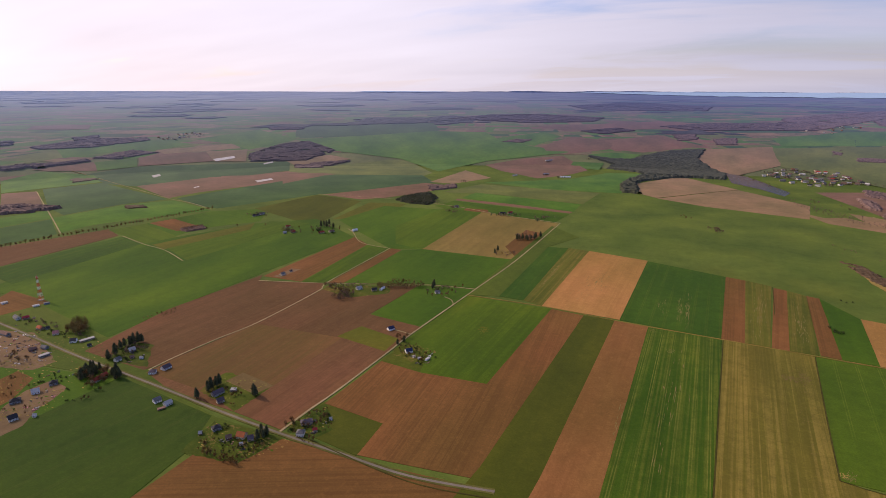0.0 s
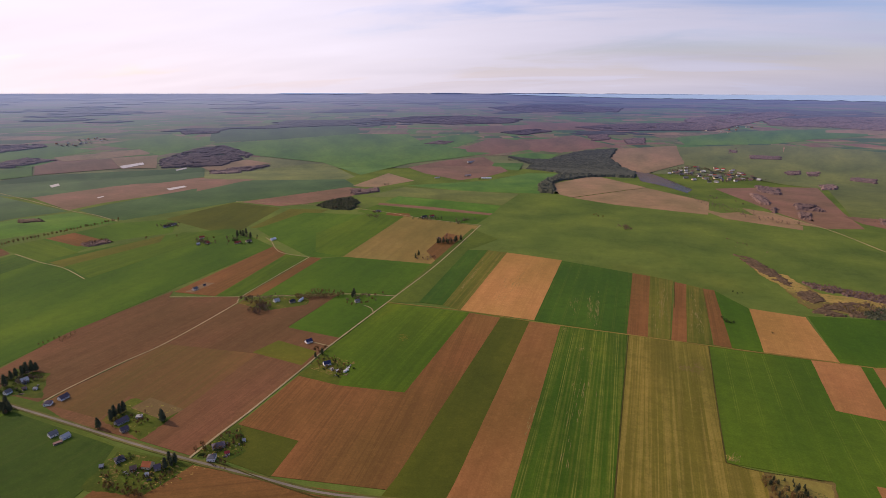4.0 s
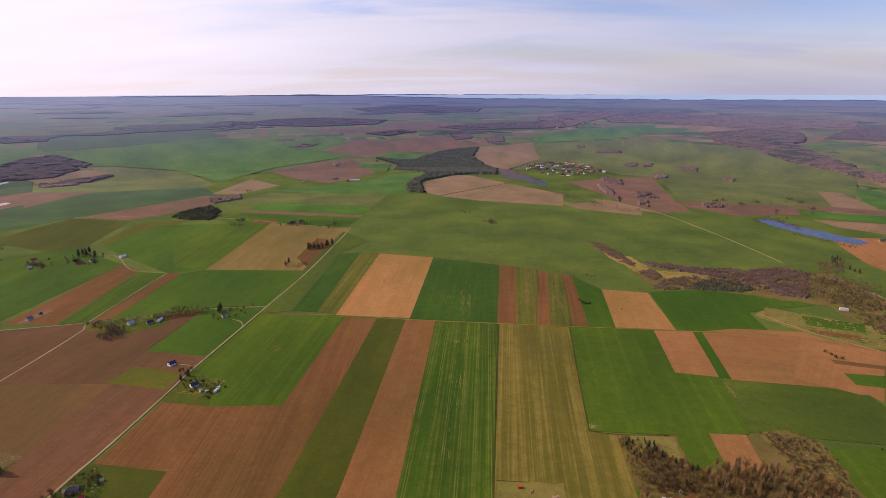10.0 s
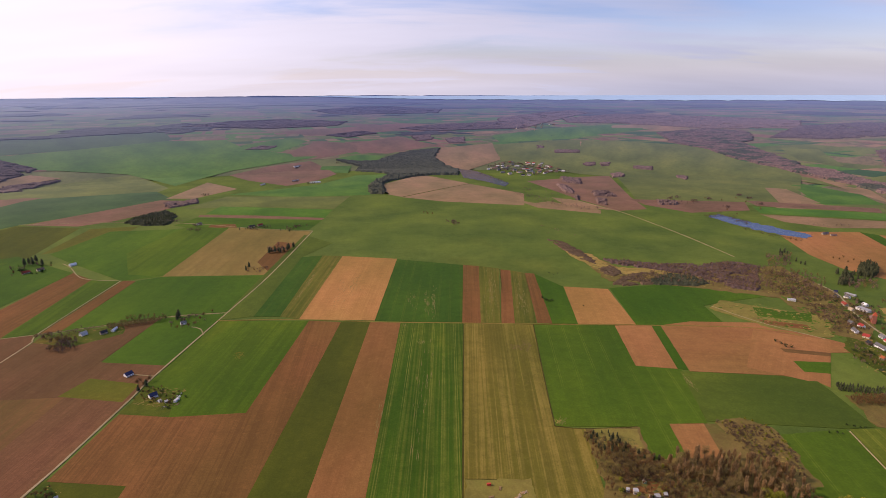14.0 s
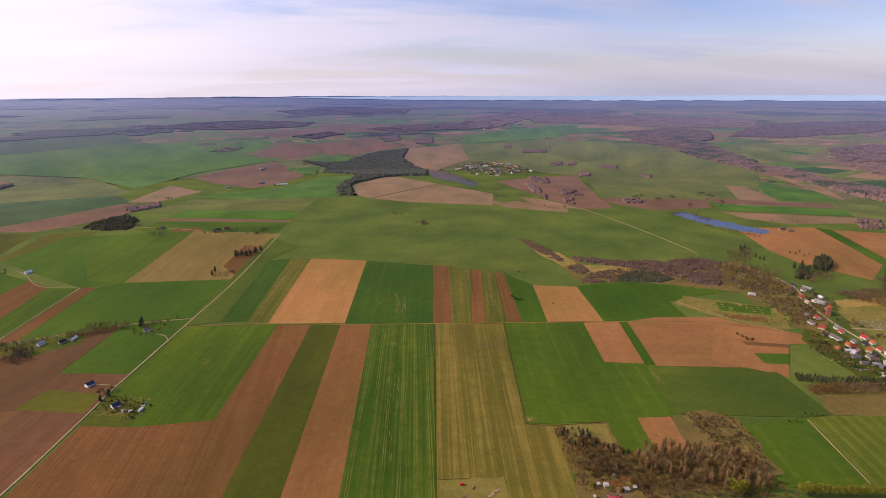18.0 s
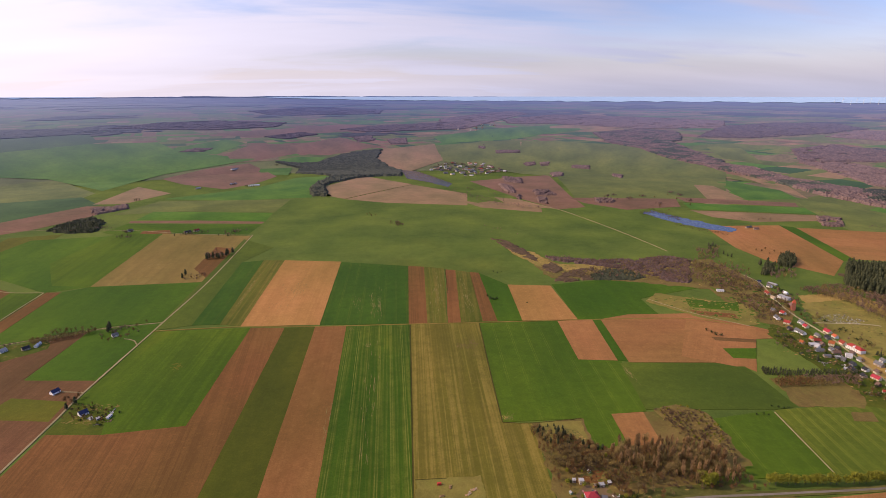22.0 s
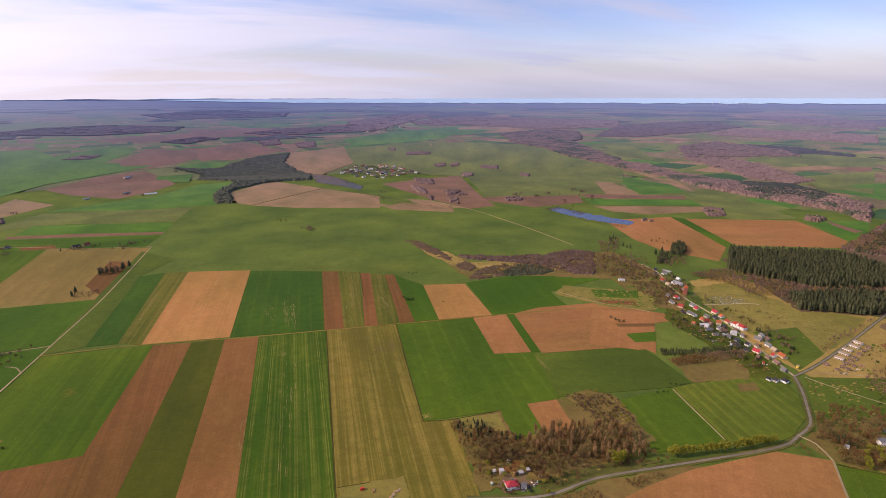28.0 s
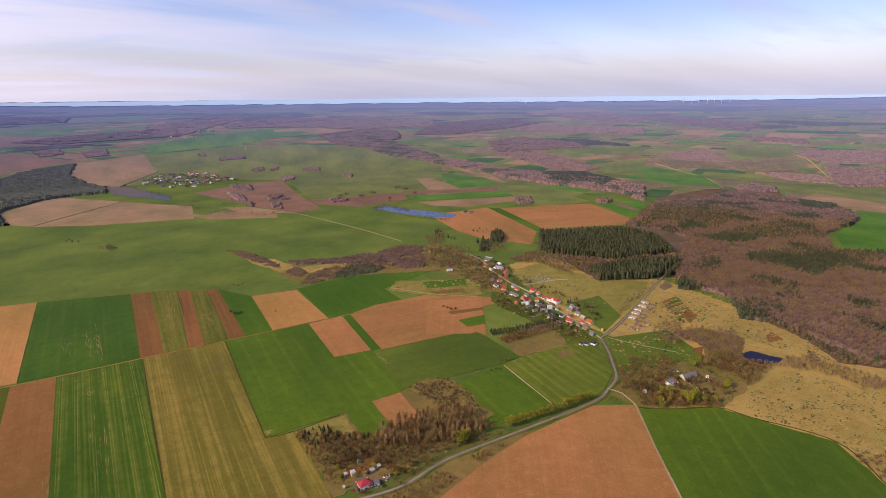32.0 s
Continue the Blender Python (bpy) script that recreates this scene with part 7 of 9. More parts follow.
canopy("bare", [(4870, 5720), (6090, 6700), (6440, 5750), (6640, 5020), (5590, 4210), (5080, 5030)], 13, "hazy purple-brown wood")
canopy("bare", [(9630, 10280), (11280, 10100), (9810, 7440), (7590, 5750), (7970, 7490)], 13, "hazy purple-brown wood")
canopy("bare", [(1696, 1974), (1765, 1923), (1659, 1790), (1598, 1817)], 7, "low bare thicket")
canopy("bare", [(10230, 8890), (10130, 6850), (8880, 4610), (6880, 3710), (7830, 5380)], 13, "hazy purple-brown wood")
canopy("bare", [(6150, 3380), (6020, 2680), (5600, 2440), (5590, 3000)], 13, "hazy purple-brown wood")
canopy("bare", [(3840, 2705), (4460, 2760), (3751, 2118), (3573, 2375)], 8, "hazy brown thicket")
canopy("bare", [(3389, 1701), (3529, 1465), (3253, 1271), (3197, 1457)], 10, "hazy brown thicket")
canopy("bare", [(4810, 2220), (5170, 2070), (5250, 1750), (4329, 1422), (4201, 1753)], 10, "hazy brown thicket")
canopy("bare", [(4021, 1657), (4104, 1346), (3357, 1085), (3177, 1222)], 11, "hazy brown thicket")
canopy("bare", [(2763, 1512), (2940, 1527), (2930, 1409), (2783, 1312), (2671, 1429)], 12, "bare trees round a far farm")
canopy("mixed", [(1652, 1285), (2090, 1489), (2363, 1399), (2626, 1497), (2628, 1222), (2617, 1005), (2439, 856), (2312, 819), (2155, 814), (2066, 812), (1854, 689), (1955, 597), (1590, 470), (1188, 753), (1303, 849), (1428, 911), (1660, 1052), (1693, 1171)], 15, "bare brown wood with dark pines")
canopy("conifer", [(2013, 1432), (2226, 1371), (2144, 1128), (1832, 1047), (1810, 1215), (1768, 1278)], 15, "dark pines in a bare wood")
canopy("conifer", [(2165, 982), (2178, 904), (2012, 799), (1904, 826), (1760, 930), (1707, 993), (1824, 998)], 15, "dark pines in a bare wood")
canopy("conifer", [(1657, 797), (1810, 755), (1913, 583), (1821, 551), (1650, 643), (1578, 730)], 15, "dark pines in a bare wood")
canopy("scrub", [(358, 1779), (415, 1735), (451, 1564), (450, 1492), (417, 1536), (377, 1687)], 4, "dark scrub along a brook")
canopy("scrub", [(442, 1453), (475, 1484), (498, 1427), (469, 1387), (443, 1406)], 4, "dark purple scrub along a brook")
canopy("scrub", [(444, 1326), (506, 1408), (582, 1422), (560, 1326), (454, 1313)], 4, "dark purple heather and scrub")
canopy("conifer", [(550, 1366), (623, 1408), (667, 1384), (684, 1328), (640, 1301), (541, 1324)], 6, "dark green thicket in a valley")
canopy("bare", [(478, 1550), (556, 1516), (626, 1489), (757, 1491), (841, 1507), (883, 1458), (777, 1269), (728, 1285), (695, 1358), (635, 1418), (574, 1453), (489, 1505)], 7, "bare brown thicket in a valley")
wood("conifer", [(1292, 1359), (1427, 1292), (1571, 1220), (1552, 1079), (1455, 959), (1375, 978), (1248, 1018), (1187, 1112), (1145, 1201)], 6.6, 24, "dense dark green conifer wood")
wood("conifer", [(1129, 984), (1273, 959), (1390, 896), (1336, 850), (1252, 826), (1182, 852), (1081, 912)], 6.6, 22.5, "dense dark green conifer wood")
wood("bare", [(1011, 1186), (1128, 1205), (1177, 1103), (1240, 1011), (1364, 971), (1445, 943), (1396, 900), (1277, 963), (1134, 987), (1064, 930), (1046, 995), (1059, 1097)], 9, 13.5, "bare brown bushes along the wood")
wood("bare", [(495, 1495), (715, 1465), (805, 1496), (914, 1437), (867, 1379), (697, 1424)], 12, 10.5, "bare trees in a valley")
wood("bare", [(969, 1573), (1013, 1527), (970, 1456), (900, 1437)], 10.5, 12, "bare trees in a valley")
wood("mixed", [(1027, 1614), (1049, 1585), (1021, 1527), (972, 1510)], 12, 13.5, "dark trees in a valley")
wood("bare", [(795, 1400), (987, 1438), (999, 1363), (918, 1198), (822, 1199), (803, 1283)], 12, 10.5, "bare bushes around the village")
wood("bare", [(861, 1172), (881, 1099), (863, 1055), (804, 1069)], 10.5, 9, "bare bushes in the gardens")
wood("mixed", [(1024, 1343), (1129, 1354), (1071, 1270), (1008, 1261)], 12, 13.5, "dark trees at the village edge")
wood("bare", [(1018, 1194), (1112, 1201), (1094, 1157), (1029, 1132)], 10.5, 10.5, "bare bushes at the village edge")
wood("conifer", [(651, 823), (694, 809), (812, 791), (803, 779), (682, 785), (643, 800)], 4.5, 6.75, "row of dark conifers")
wood("bare", [(643, 781), (682, 785), (801, 775), (783, 749), (704, 751), (643, 755)], 4.5, 6.75, "young brown plantation")
wood("bare", [(878, 587), (954, 611), (1013, 586), (1047, 534), (992, 484), (930, 458), (908, 486), (943, 553)], 7.8, 11, "bare brown trees around allotments")
wood("bare", [(880, 505), (941, 506), (948, 460), (953, 434), (977, 419), (916, 411), (853, 404), (807, 406), (809, 434), (845, 479)], 7.2, 12, "bare brown trees by a farm")
wood("bare", [(972, 415), (1012, 421), (1059, 405), (1057, 358), (1069, 289), (1031, 276), (996, 301), (1000, 360)], 7.5, 10, "bare trees along a brook")
wood("bare", [(641, 511), (688, 495), (727, 461), (786, 412), (766, 396), (668, 467), (641, 495)], 6.3, 10, "hedge of bare trees along the field")
wood("bare", [(691, 537), (742, 562), (727, 535), (691, 503)], 9, 12, "bare trees at the road fork")
wood("scrub", [(802, 240), (843, 212), (826, 129), (725, 104), (763, 182)], 9, 6, "dark scrub beside the field")
wood("poplar", [(294, 628), (340, 637), (370, 634), (420, 627), (452, 592), (435, 546), (374, 544), (352, 564), (301, 585)], 8.1, 18, "bare pale poplars of a copse")
wood("bare", [(221, 671), (259, 650), (297, 624), (351, 561), (322, 547), (283, 533), (272, 554), (265, 591), (229, 580), (221, 597), (221, 639)], 7.8, 12, "bare brown trees of a copse")
wood("bare", [(275, 520), (306, 520), (391, 528), (457, 525), (456, 536), (371, 542), (316, 544)], 8.25, 9, "roadside bare bushes")
wood("bare", [(232, 506), (330, 510), (400, 512), (440, 508), (404, 498), (348, 485), (307, 475), (250, 482)], 6.0, 6.5, "brown bushes between the road and a brown field")
wood("bare", [(204, 690), (222, 695), (222, 600), (212, 556), (203, 560)], 7.0, 8, "bare trees along the edge of a stubble field")
wood("conifer", [(212, 690), (262, 690), (258, 655), (226, 640), (208, 650)], 9.0, 8, "dark junipers beside a copse")
wood("conifer", [(224, 695), (248, 682), (257, 646), (299, 634), (294, 616), (265, 622), (236, 654)], 11.25, 10.5, "dark junipers and pines in dry grass")
wood("bare", [(242, 640), (247, 622), (230, 564), (221, 590)], 9, 9, "bare bushes along the field")
wood("scrub", [(402, 715), (457, 698), (474, 642), (460, 582), (422, 616), (410, 657)], 8.25, 4.5, "brown scrub in dry grass")
wood("bare", [(915, 866), (952, 797), (913, 761), (875, 776)], 9, 6, "bushes behind the houses")
wood("bare", [(894, 717), (1013, 753), (1197, 819), (1199, 829), (1018, 773), (905, 728)], 9, 9, "bare trees along the road")
wood("bare", [(1071, 714), (1060, 670), (1033, 657), (1019, 682)], 9, 6, "bare garden bushes")
clumps("conifer bare", [(-848, 1920), (-663, 1944), (-628, 1966), (-528, 1925), (-677, 3863), (-760, 3029), (-674, 2955), (-1090, 2625)], 21, 12, 10.5, "trees round a far farmstead")
clumps("bare", [(-1227, 1431), (-1191, 1413), (-1487, 1560), (-1476, 1584), (-500, 1964), (-514, 1924), (-651, 1942), (-872, 1998), (-1073, 2081), (-984, 2056)], 18, 18, 10.5, "trees round a far farmstead")
clumps("bare", [(353, 3641), (422, 3748), (479, 3801), (555, 3754), (608, 3619), (662, 3526), (683, 3364), (470, 3412), (406, 3470), (523, 3309), (582, 3254), (774, 3383)], 33, 20, 12, "trees of a far village")
clumps("bare", [(52, 2026), (65, 1998), (1399, 2539), (1408, 2466), (1377, 2323), (1209, 2272), (1135, 2413), (1215, 2460), (1048, 2473), (1090, 2504)], 13.5, 14, 10.5, "bare trees near far ponds")
clumps("bare", [(1369, 1954), (1452, 1941), (1768, 1710), (1778, 1769), (1762, 2019)], 21, 12, 6, "bushes round far farm plots")
wood("bare", [(459, 1347), (527, 1403), (683, 1421), (831, 1343), (785, 1261), (707, 1298), (562, 1340)], 15, 12, "bare trees in a valley")
wood("scrub", [(900, 1437), (955, 1384), (953, 1255), (929, 1114), (852, 999), (798, 1027), (825, 1218), (799, 1261)], 8.25, 6, "brown scrub round the village")
wood("scrub", [(688, 517), (790, 529), (871, 485), (798, 419), (735, 446)], 10.5, 4.5, "brown undergrowth round a farm")
wood("scrub", [(873, 331), (902, 318), (871, 311), (859, 323)], 5.25, 2.4, "dark heather patch in dry grass")
wood("scrub", [(823, 359), (835, 347), (823, 343), (816, 351)], 5.25, 2.1, "dark heather patch in dry grass")
wood("scrub", [(804, 348), (813, 336), (801, 325), (792, 336)], 5.25, 2.1, "dark heather patch in dry grass")
wood("scrub", [(802, 377), (810, 367), (800, 365), (796, 372)], 5.25, 2.1, "dark heather patch in dry grass")
wood("scrub", [(253, 634), (306, 611), (373, 572), (440, 542), (433, 531), (362, 540), (294, 568), (257, 608)], 6.75, 4.8, "brown undergrowth of a copse")
wood("scrub", [(227, 685), (265, 666), (291, 630), (274, 610), (243, 633)], 10.5, 4.5, "dark juniper scrub in dry grass")
wood("bare", [(308, 595), (368, 550), (431, 543), (450, 540), (452, 555), (436, 585), (385, 590)], 8.25, 11, "dense brown bare trees of a copse")
wood("scrub", [(219, 665), (253, 634), (271, 604), (291, 563), (279, 543), (264, 588), (230, 584), (218, 598)], 5.4, 5.25, "dark brown undergrowth of a copse")
wood("scrub", [(411, 721), (462, 713), (474, 664), (462, 620), (427, 622), (430, 674)], 11.25, 5.1, "dark brown bushes in dry grass")
wood("bare", [(777, 577), (848, 549), (833, 525), (747, 475), (695, 490), (656, 507), (669, 531)], 9.75, 10.5, "bare bushes round a farm")
wood("budding", [(695, 479), (744, 478), (783, 419), (772, 404), (711, 449)], 16.5, 13.5, "budding trees along the field")
wood("bare", [(913, 632), (992, 650), (1003, 611), (936, 585), (894, 598)], 9.75, 10.5, "bare brown bushes beside allotments")
wood("scrub", [(1088, 621), (1147, 555), (1106, 466), (1057, 462), (1042, 543)], 24, 4.5, "low bushes scattered in dry grass")
wood("scrub", [(1040, 2122), (1126, 2185), (1159, 2100), (1123, 2050), (1091, 2110), (1040, 2071)], 7.5, 3.9, "brown reeds beside a pond")
wood("scrub", [(1081, 1931), (1131, 1837), (1203, 1753), (1170, 1726), (1109, 1798), (1069, 1889)], 7.5, 3.6, "brown reeds beside a pond")
wood("scrub", [(112, 3528), (149, 3576), (234, 3500), (308, 3301), (393, 2972), (377, 2914), (286, 3211), (206, 3366)], 12, 3.9, "brown reeds beside a lake")
wood("bare", [(325, 2775), (441, 2614), (548, 2388), (684, 2268), (625, 2227), (509, 2314), (398, 2512)], 18, 9, "bare bushes along a far brook")
wood("bare", [(868, 2470), (1035, 2445), (1157, 2393), (1076, 2319), (906, 2369)], 24, 7.5, "bare bushes in far fields")
wood("ash", [(1303, 836), (1347, 841), (1330, 682), (1225, 585), (1178, 449), (1113, 373), (1153, 318), (1135, 255), (1089, 242), (1110, 304), (1071, 355), (1123, 433), (1159, 562), (1258, 656)], 8.25, 9, "bushy edge of a brown wood")
wood("conifer", [(1182, 574), (1171, 488), (1130, 389), (1104, 325), (1076, 358), (1127, 437)], 13.5, 12, "young pines along the wood")
wood("scrub", [(1258, 822), (1281, 771), (1242, 646), (1182, 586), (1170, 644), (1197, 757)], 12, 4.5, "low bushes in a rough meadow")
wood("budding", [(406, 717), (446, 726), (480, 699), (478, 644), (462, 604), (432, 624), (414, 678)], 13, 5, "budding bushes in dry grass")
wood("scrub", [(406, 717), (446, 726), (480, 699), (478, 644), (456, 594), (422, 619), (410, 678)], 6.5, 3.6, "brown heather and bushes in dry grass")
# hedges, avenues and rows of trees
hedge("bare", [(-1835, 902), (-1811, 1049), (-1781, 1176), (-1754, 1324), (-1711, 1590)], 12, 13.5, "roadside avenue of bare trees")
wood("ash", [(-686, 1081), (-663, 1117), (-588, 1136), (-574, 1110), (-633, 1079), (-667, 1060)], 6, 11.25, "hedge of bare trees behind a farm")
wood("bare", [(-761, 1018), (-726, 1024), (-686, 979), (-706, 960), (-731, 968)], 6.75, 12, "bare trees crowding round a farm")
wood("conifer", [(1093, 1377), (1170, 1465), (1214, 1478), (1173, 1396), (1124, 1359)], 6.75, 18, "clump of dark pines at a field edge")
wood("conifer", [(993, 1303), (1049, 1366), (1082, 1374), (1031, 1300)], 6.75, 16.5, "clump of dark pines behind the village")
wood("scrub", [(1131, 2060), (1169, 2021), (1130, 1967), (1099, 2003)], 6, 3.6, "brown reeds in a pond")
hedge("budding", [(464, 537), (508, 533), (559, 527), (628, 525)], 7.5, 16.5, "budding yellow-green roadside tree")
hedge("bare", [(-562, 441), (-507, 437), (-500, 485)], 6.75, 6, "garden hedge of bare bushes")
hedge("bare", [(-472, 513), (-437, 509)], 6.75, 4.5, "low garden hedge of bushes")
hedge("bare", [(-1007, 708), (-994, 760)], 9, 6, "bare bushes along a field")
wood("bare", [(-478, 793), (-482, 831), (-453, 828), (-413, 822), (-410, 782), (-427, 773)], 10.5, 6, "bare bushes of a farm garden")
wood("bare", [(-794, 1029), (-774, 1056), (-662, 1104), (-651, 1087), (-755, 1030)], 9, 7.5, "bare trees behind farm gardens")
wood("bare", [(-577, 437), (-575, 447), (-512, 444), (-506, 485), (-495, 483), (-500, 433)], 6.75, 6.75, "thick hedge round roadside gardens")
wood("bare", [(-491, 515), (-454, 507), (-436, 511), (-448, 521), (-483, 523)], 6, 5.25, "thick hedge round a roadside farmstead")
wood("ash", [(-988, 737), (-993, 761), (-994, 784), (-982, 777), (-977, 748), (-975, 729)], 6, 6, "blossoming pale bushes along a field")
# single trees
trees("conifer", [(-907, 563), (-912, 580), (-927, 609), (-922, 616), (-920, 622), (-918, 630), (-915, 635), (-926, 600)], 21, "dark spruce beside a farmstead")
trees("conifer", [(-670, 554), (-672, 562), (-671, 571), (-670, 577), (-671, 533), (-597, 573), (-599, 577)], 19.5, "dark spruce beside a farmhouse")
trees("conifer", [(-881, 498), (-890, 511), (-876, 509), (-884, 523), (-848, 528), (-852, 537), (-833, 528)], 17.85, "dark spruce beside a long farmhouse")
wood("ash", [(-1070, 602), (-1115, 640), (-1105, 657), (-1052, 629), (-1039, 606)], 6.75, 16.5, "large bare trees behind a house")
wood("conifer", [(-881, 491), (-903, 514), (-909, 537), (-882, 532), (-870, 504)], 6.3, 15, "dark evergreens round a long farmhouse")
wood("conifer", [(-848, 523), (-869, 540), (-863, 548), (-837, 534), (-827, 519)], 6.3, 15, "dark evergreens beside a road")
trees("bare", [(-1081, 617), (-1058, 613), (-1053, 621), (-1081, 608), (-1069, 636)], 16.2, "large bare tree behind a house")
trees("bare", [(-1051, 491), (-1034, 493), (-1026, 502), (-1057, 501)], 14.55, "bare tree beside a yard")
trees("conifer", [(-516, 489), (-512, 495), (-512, 502), (-520, 501)], 14.55, "dark tree at a road corner")
trees("bare", [(-501, 527), (-501, 540), (-495, 536), (-481, 570), (-454, 518)], 9.75, "bare garden tree beside a farmstead")
trees("conifer", [(-500, 1637), (-490, 1637), (-481, 1643), (-474, 1634), (-466, 1646), (-459, 1660), (-458, 1672), (-504, 1626), (-447, 1688)], 19.5, "dark pine in a row beside a track")
trees("bare", [(-516, 1465), (-497, 1455), (-485, 1464), (-474, 1473), (-476, 1628), (-462, 1634)], 9.75, "bare tree beside a track")
trees("conifer", [(-520, 1485), (-518, 1454)], 14.55, "dark spruce beside a small field")
trees("conifer", [(-557, 1129), (-553, 1113)], 17.85, "tall dark spruce beside a farmstead")
trees("bare", [(-548, 1075), (-532, 1065), (-514, 1075), (-505, 1086), (-506, 1135), (-495, 1156), (-504, 1112)], 9.75, "bare garden tree around a farmstead")
trees("bare", [(-789, 1024), (-772, 1022), (-749, 1007), (-736, 1006), (-721, 1002), (-713, 1007), (-709, 1018), (-774, 1035)], 11.4, "bare garden tree around a farmstead")
trees("bare", [(-486, 835), (-495, 846), (-484, 846), (-482, 852), (-495, 837)], 11.4, "bare tree at a track")
trees("conifer", [(-486, 819), (-480, 833)], 12.9, "dark spruce at a track")
trees("conifer", [(-1157, 1515), (-1140, 1523), (-1152, 1555), (-1163, 1540), (-1111, 1520)], 21, "dark spruce around a far farmstead")
trees("bare", [(-1134, 1440), (-1075, 1502), (-1102, 1429), (-1209, 1465), (-1338, 1450), (-1413, 1398), (-1532, 1316), (-1533, 1342), (-1550, 1299)], 11.4, "bare tree among far fields")
trees("bush", [(251, 1211), (258, 1207), (265, 1211), (247, 1229)], 8.1, "dark rounded bush in a green field")
trees("bush", [(299, 1416), (308, 1407), (320, 1412), (329, 1176)], 4.8, "low bush in the meadow")
trees("bare", [(-51, 2190), (-35, 2169), (-43, 2213), (-18, 2169)], 11.4, "lone bare trees in the meadow")
trees("bush", [(656, 973), (657, 960), (666, 958), (652, 984)], 8.1, "dark rounded bush between brown fields")
trees("bush", [(598, 699), (605, 696), (612, 696), (590, 703)], 4.05, "low bush at a field corner")
trees("bush", [(563, 684), (569, 681), (552, 684)], 4.05, "low bush at a field corner")
trees("budding", [(386, 542), (393, 542), (386, 552), (399, 546)], 19.5, "budding yellow-green tree in the copse")
trees("budding", [(741, 436), (739, 428), (752, 431)], 19.5, "bright yellow-green budding tree at a field")
trees("budding", [(694, 446), (701, 454), (902, 491), (913, 494), (825, 422), (836, 424), (853, 497), (853, 502), (868, 498)], 14.55, "budding yellow-green tree round a farm")
trees("budding", [(277, 515), (785, 777), (803, 751), (783, 753), (286, 610), (225, 586)], 8.1, "budding yellow-green garden tree")
trees("bare", [(703, 507), (705, 491), (725, 491), (748, 497), (740, 481), (731, 501), (765, 503), (766, 464), (809, 456)], 12.9, "bare garden tree beside a farm")
trees("conifer", [(709, 502), (718, 501), (713, 490), (712, 514)], 11.4, "dark garden conifer beside a farm")
trees("conifer", [(1015, 1482), (1021, 1472), (1016, 1504)], 12.9, "dark pine at a field edge")
trees("bare", [(1153, 1726), (1145, 1740)], 9.75, "bare tree at a field edge")
trees("conifer", [(1053, 1390), (1086, 1404), (1092, 1382), (1126, 1394), (1122, 1360)], 17.85, "dark pine at the village edge")
trees("bare", [(1146, 1514), (1174, 1537), (1182, 1508), (1186, 1485), (1153, 1489), (1134, 1523)], 11.4, "clump of bare trees in a field")
trees("bare", [(1259, 2426), (1344, 2469), (1336, 2369), (1321, 2228), (1135, 2413), (1205, 2469), (1408, 2466), (1174, 2209), (1171, 2127)], 11.4, "bare tree near a pond")
trees("bare", [(840, 773), (876, 799), (848, 818), (812, 704), (779, 725), (771, 710), (775, 696), (770, 842), (777, 896), (776, 877), (800, 821), (899, 870), (888, 984), (896, 1031), (904, 1081)], 9.75, "bare garden tree in the village")
trees("conifer", [(889, 819), (899, 835), (899, 842), (776, 837)], 11.4, "dark garden conifer in the village")
scatter("bare bush", [(-1253, 616), (-1137, 621), (-1039, 623), (-973, 594), (-1058, 572), (-1208, 589)], 57, 7.5, "garden bush or bare tree beside roadside houses")
scatter("bare bush", [(-1068, 482), (-927, 479), (-884, 544), (-808, 498), (-831, 435), (-851, 364)], 57, 6, "garden bush or bare tree beside new houses")
scatter("bare", [(-916, 509), (-901, 536), (-844, 540), (-807, 508), (-847, 480)], 30, 13.5, "bare tree crowding round a long farmhouse")
scatter("bare bush", [(-903, 557), (-941, 613), (-884, 626), (-833, 578)], 34, 9, "garden bush or bare tree at a farm among spruces")
scatter("bare bush", [(-672, 541), (-673, 593), (-618, 583), (-603, 535)], 23, 6, "garden bush or bare tree round a farmhouse")
scatter("bare bush", [(-575, 439), (-596, 495), (-510, 496), (-509, 439)], 68, 6, "garden bush or bare tree behind roadside houses")
scatter("bare bush", [(-500, 525), (-489, 581), (-443, 570), (-447, 511)], 54, 6.75, "garden bush or bare tree round a roadside farmstead")
scatter("bare bush", [(-495, 828), (-410, 816), (-404, 762), (-476, 785)], 44, 5.25, "garden bush or bare tree round a farmstead")
scatter("bare", [(-805, 1042), (-720, 1071), (-694, 996), (-769, 1002)], 44, 9, "bare garden tree beside a field")
scatter("bare", [(-576, 1111), (-496, 1165), (-485, 1087), (-547, 1067)], 37, 7.5, "bare garden tree round a farmstead")
scatter("bare bush", [(-1209, 1509), (-1103, 1559), (-1032, 1438), (-1113, 1400)], 37, 10.5, "garden tree round a far farmstead")
scatter("bare", [(-541, 1495), (-468, 1488), (-460, 1438), (-524, 1444)], 20, 7.5, "bare tree beside a small field")
scatter("bare", [(-533, 1703), (-461, 1743), (-437, 1636), (-502, 1626)], 27, 12, "bare tree among pines beside a track")
scatter("bare bush ash", [(823, 1003), (835, 856), (803, 710), (756, 709), (789, 809), (751, 914)], 190, 7.5, "garden bush or bare tree in the village")
scatter("bare bush ash", [(887, 1038), (901, 853), (858, 706), (925, 773), (942, 895), (935, 1049)], 150, 8.25, "garden bush or bare tree behind village houses")
scatter("bare ash bush", [(957, 1275), (982, 1151), (904, 1025), (837, 1045)], 150, 9, "garden bush or bare tree at the village end")
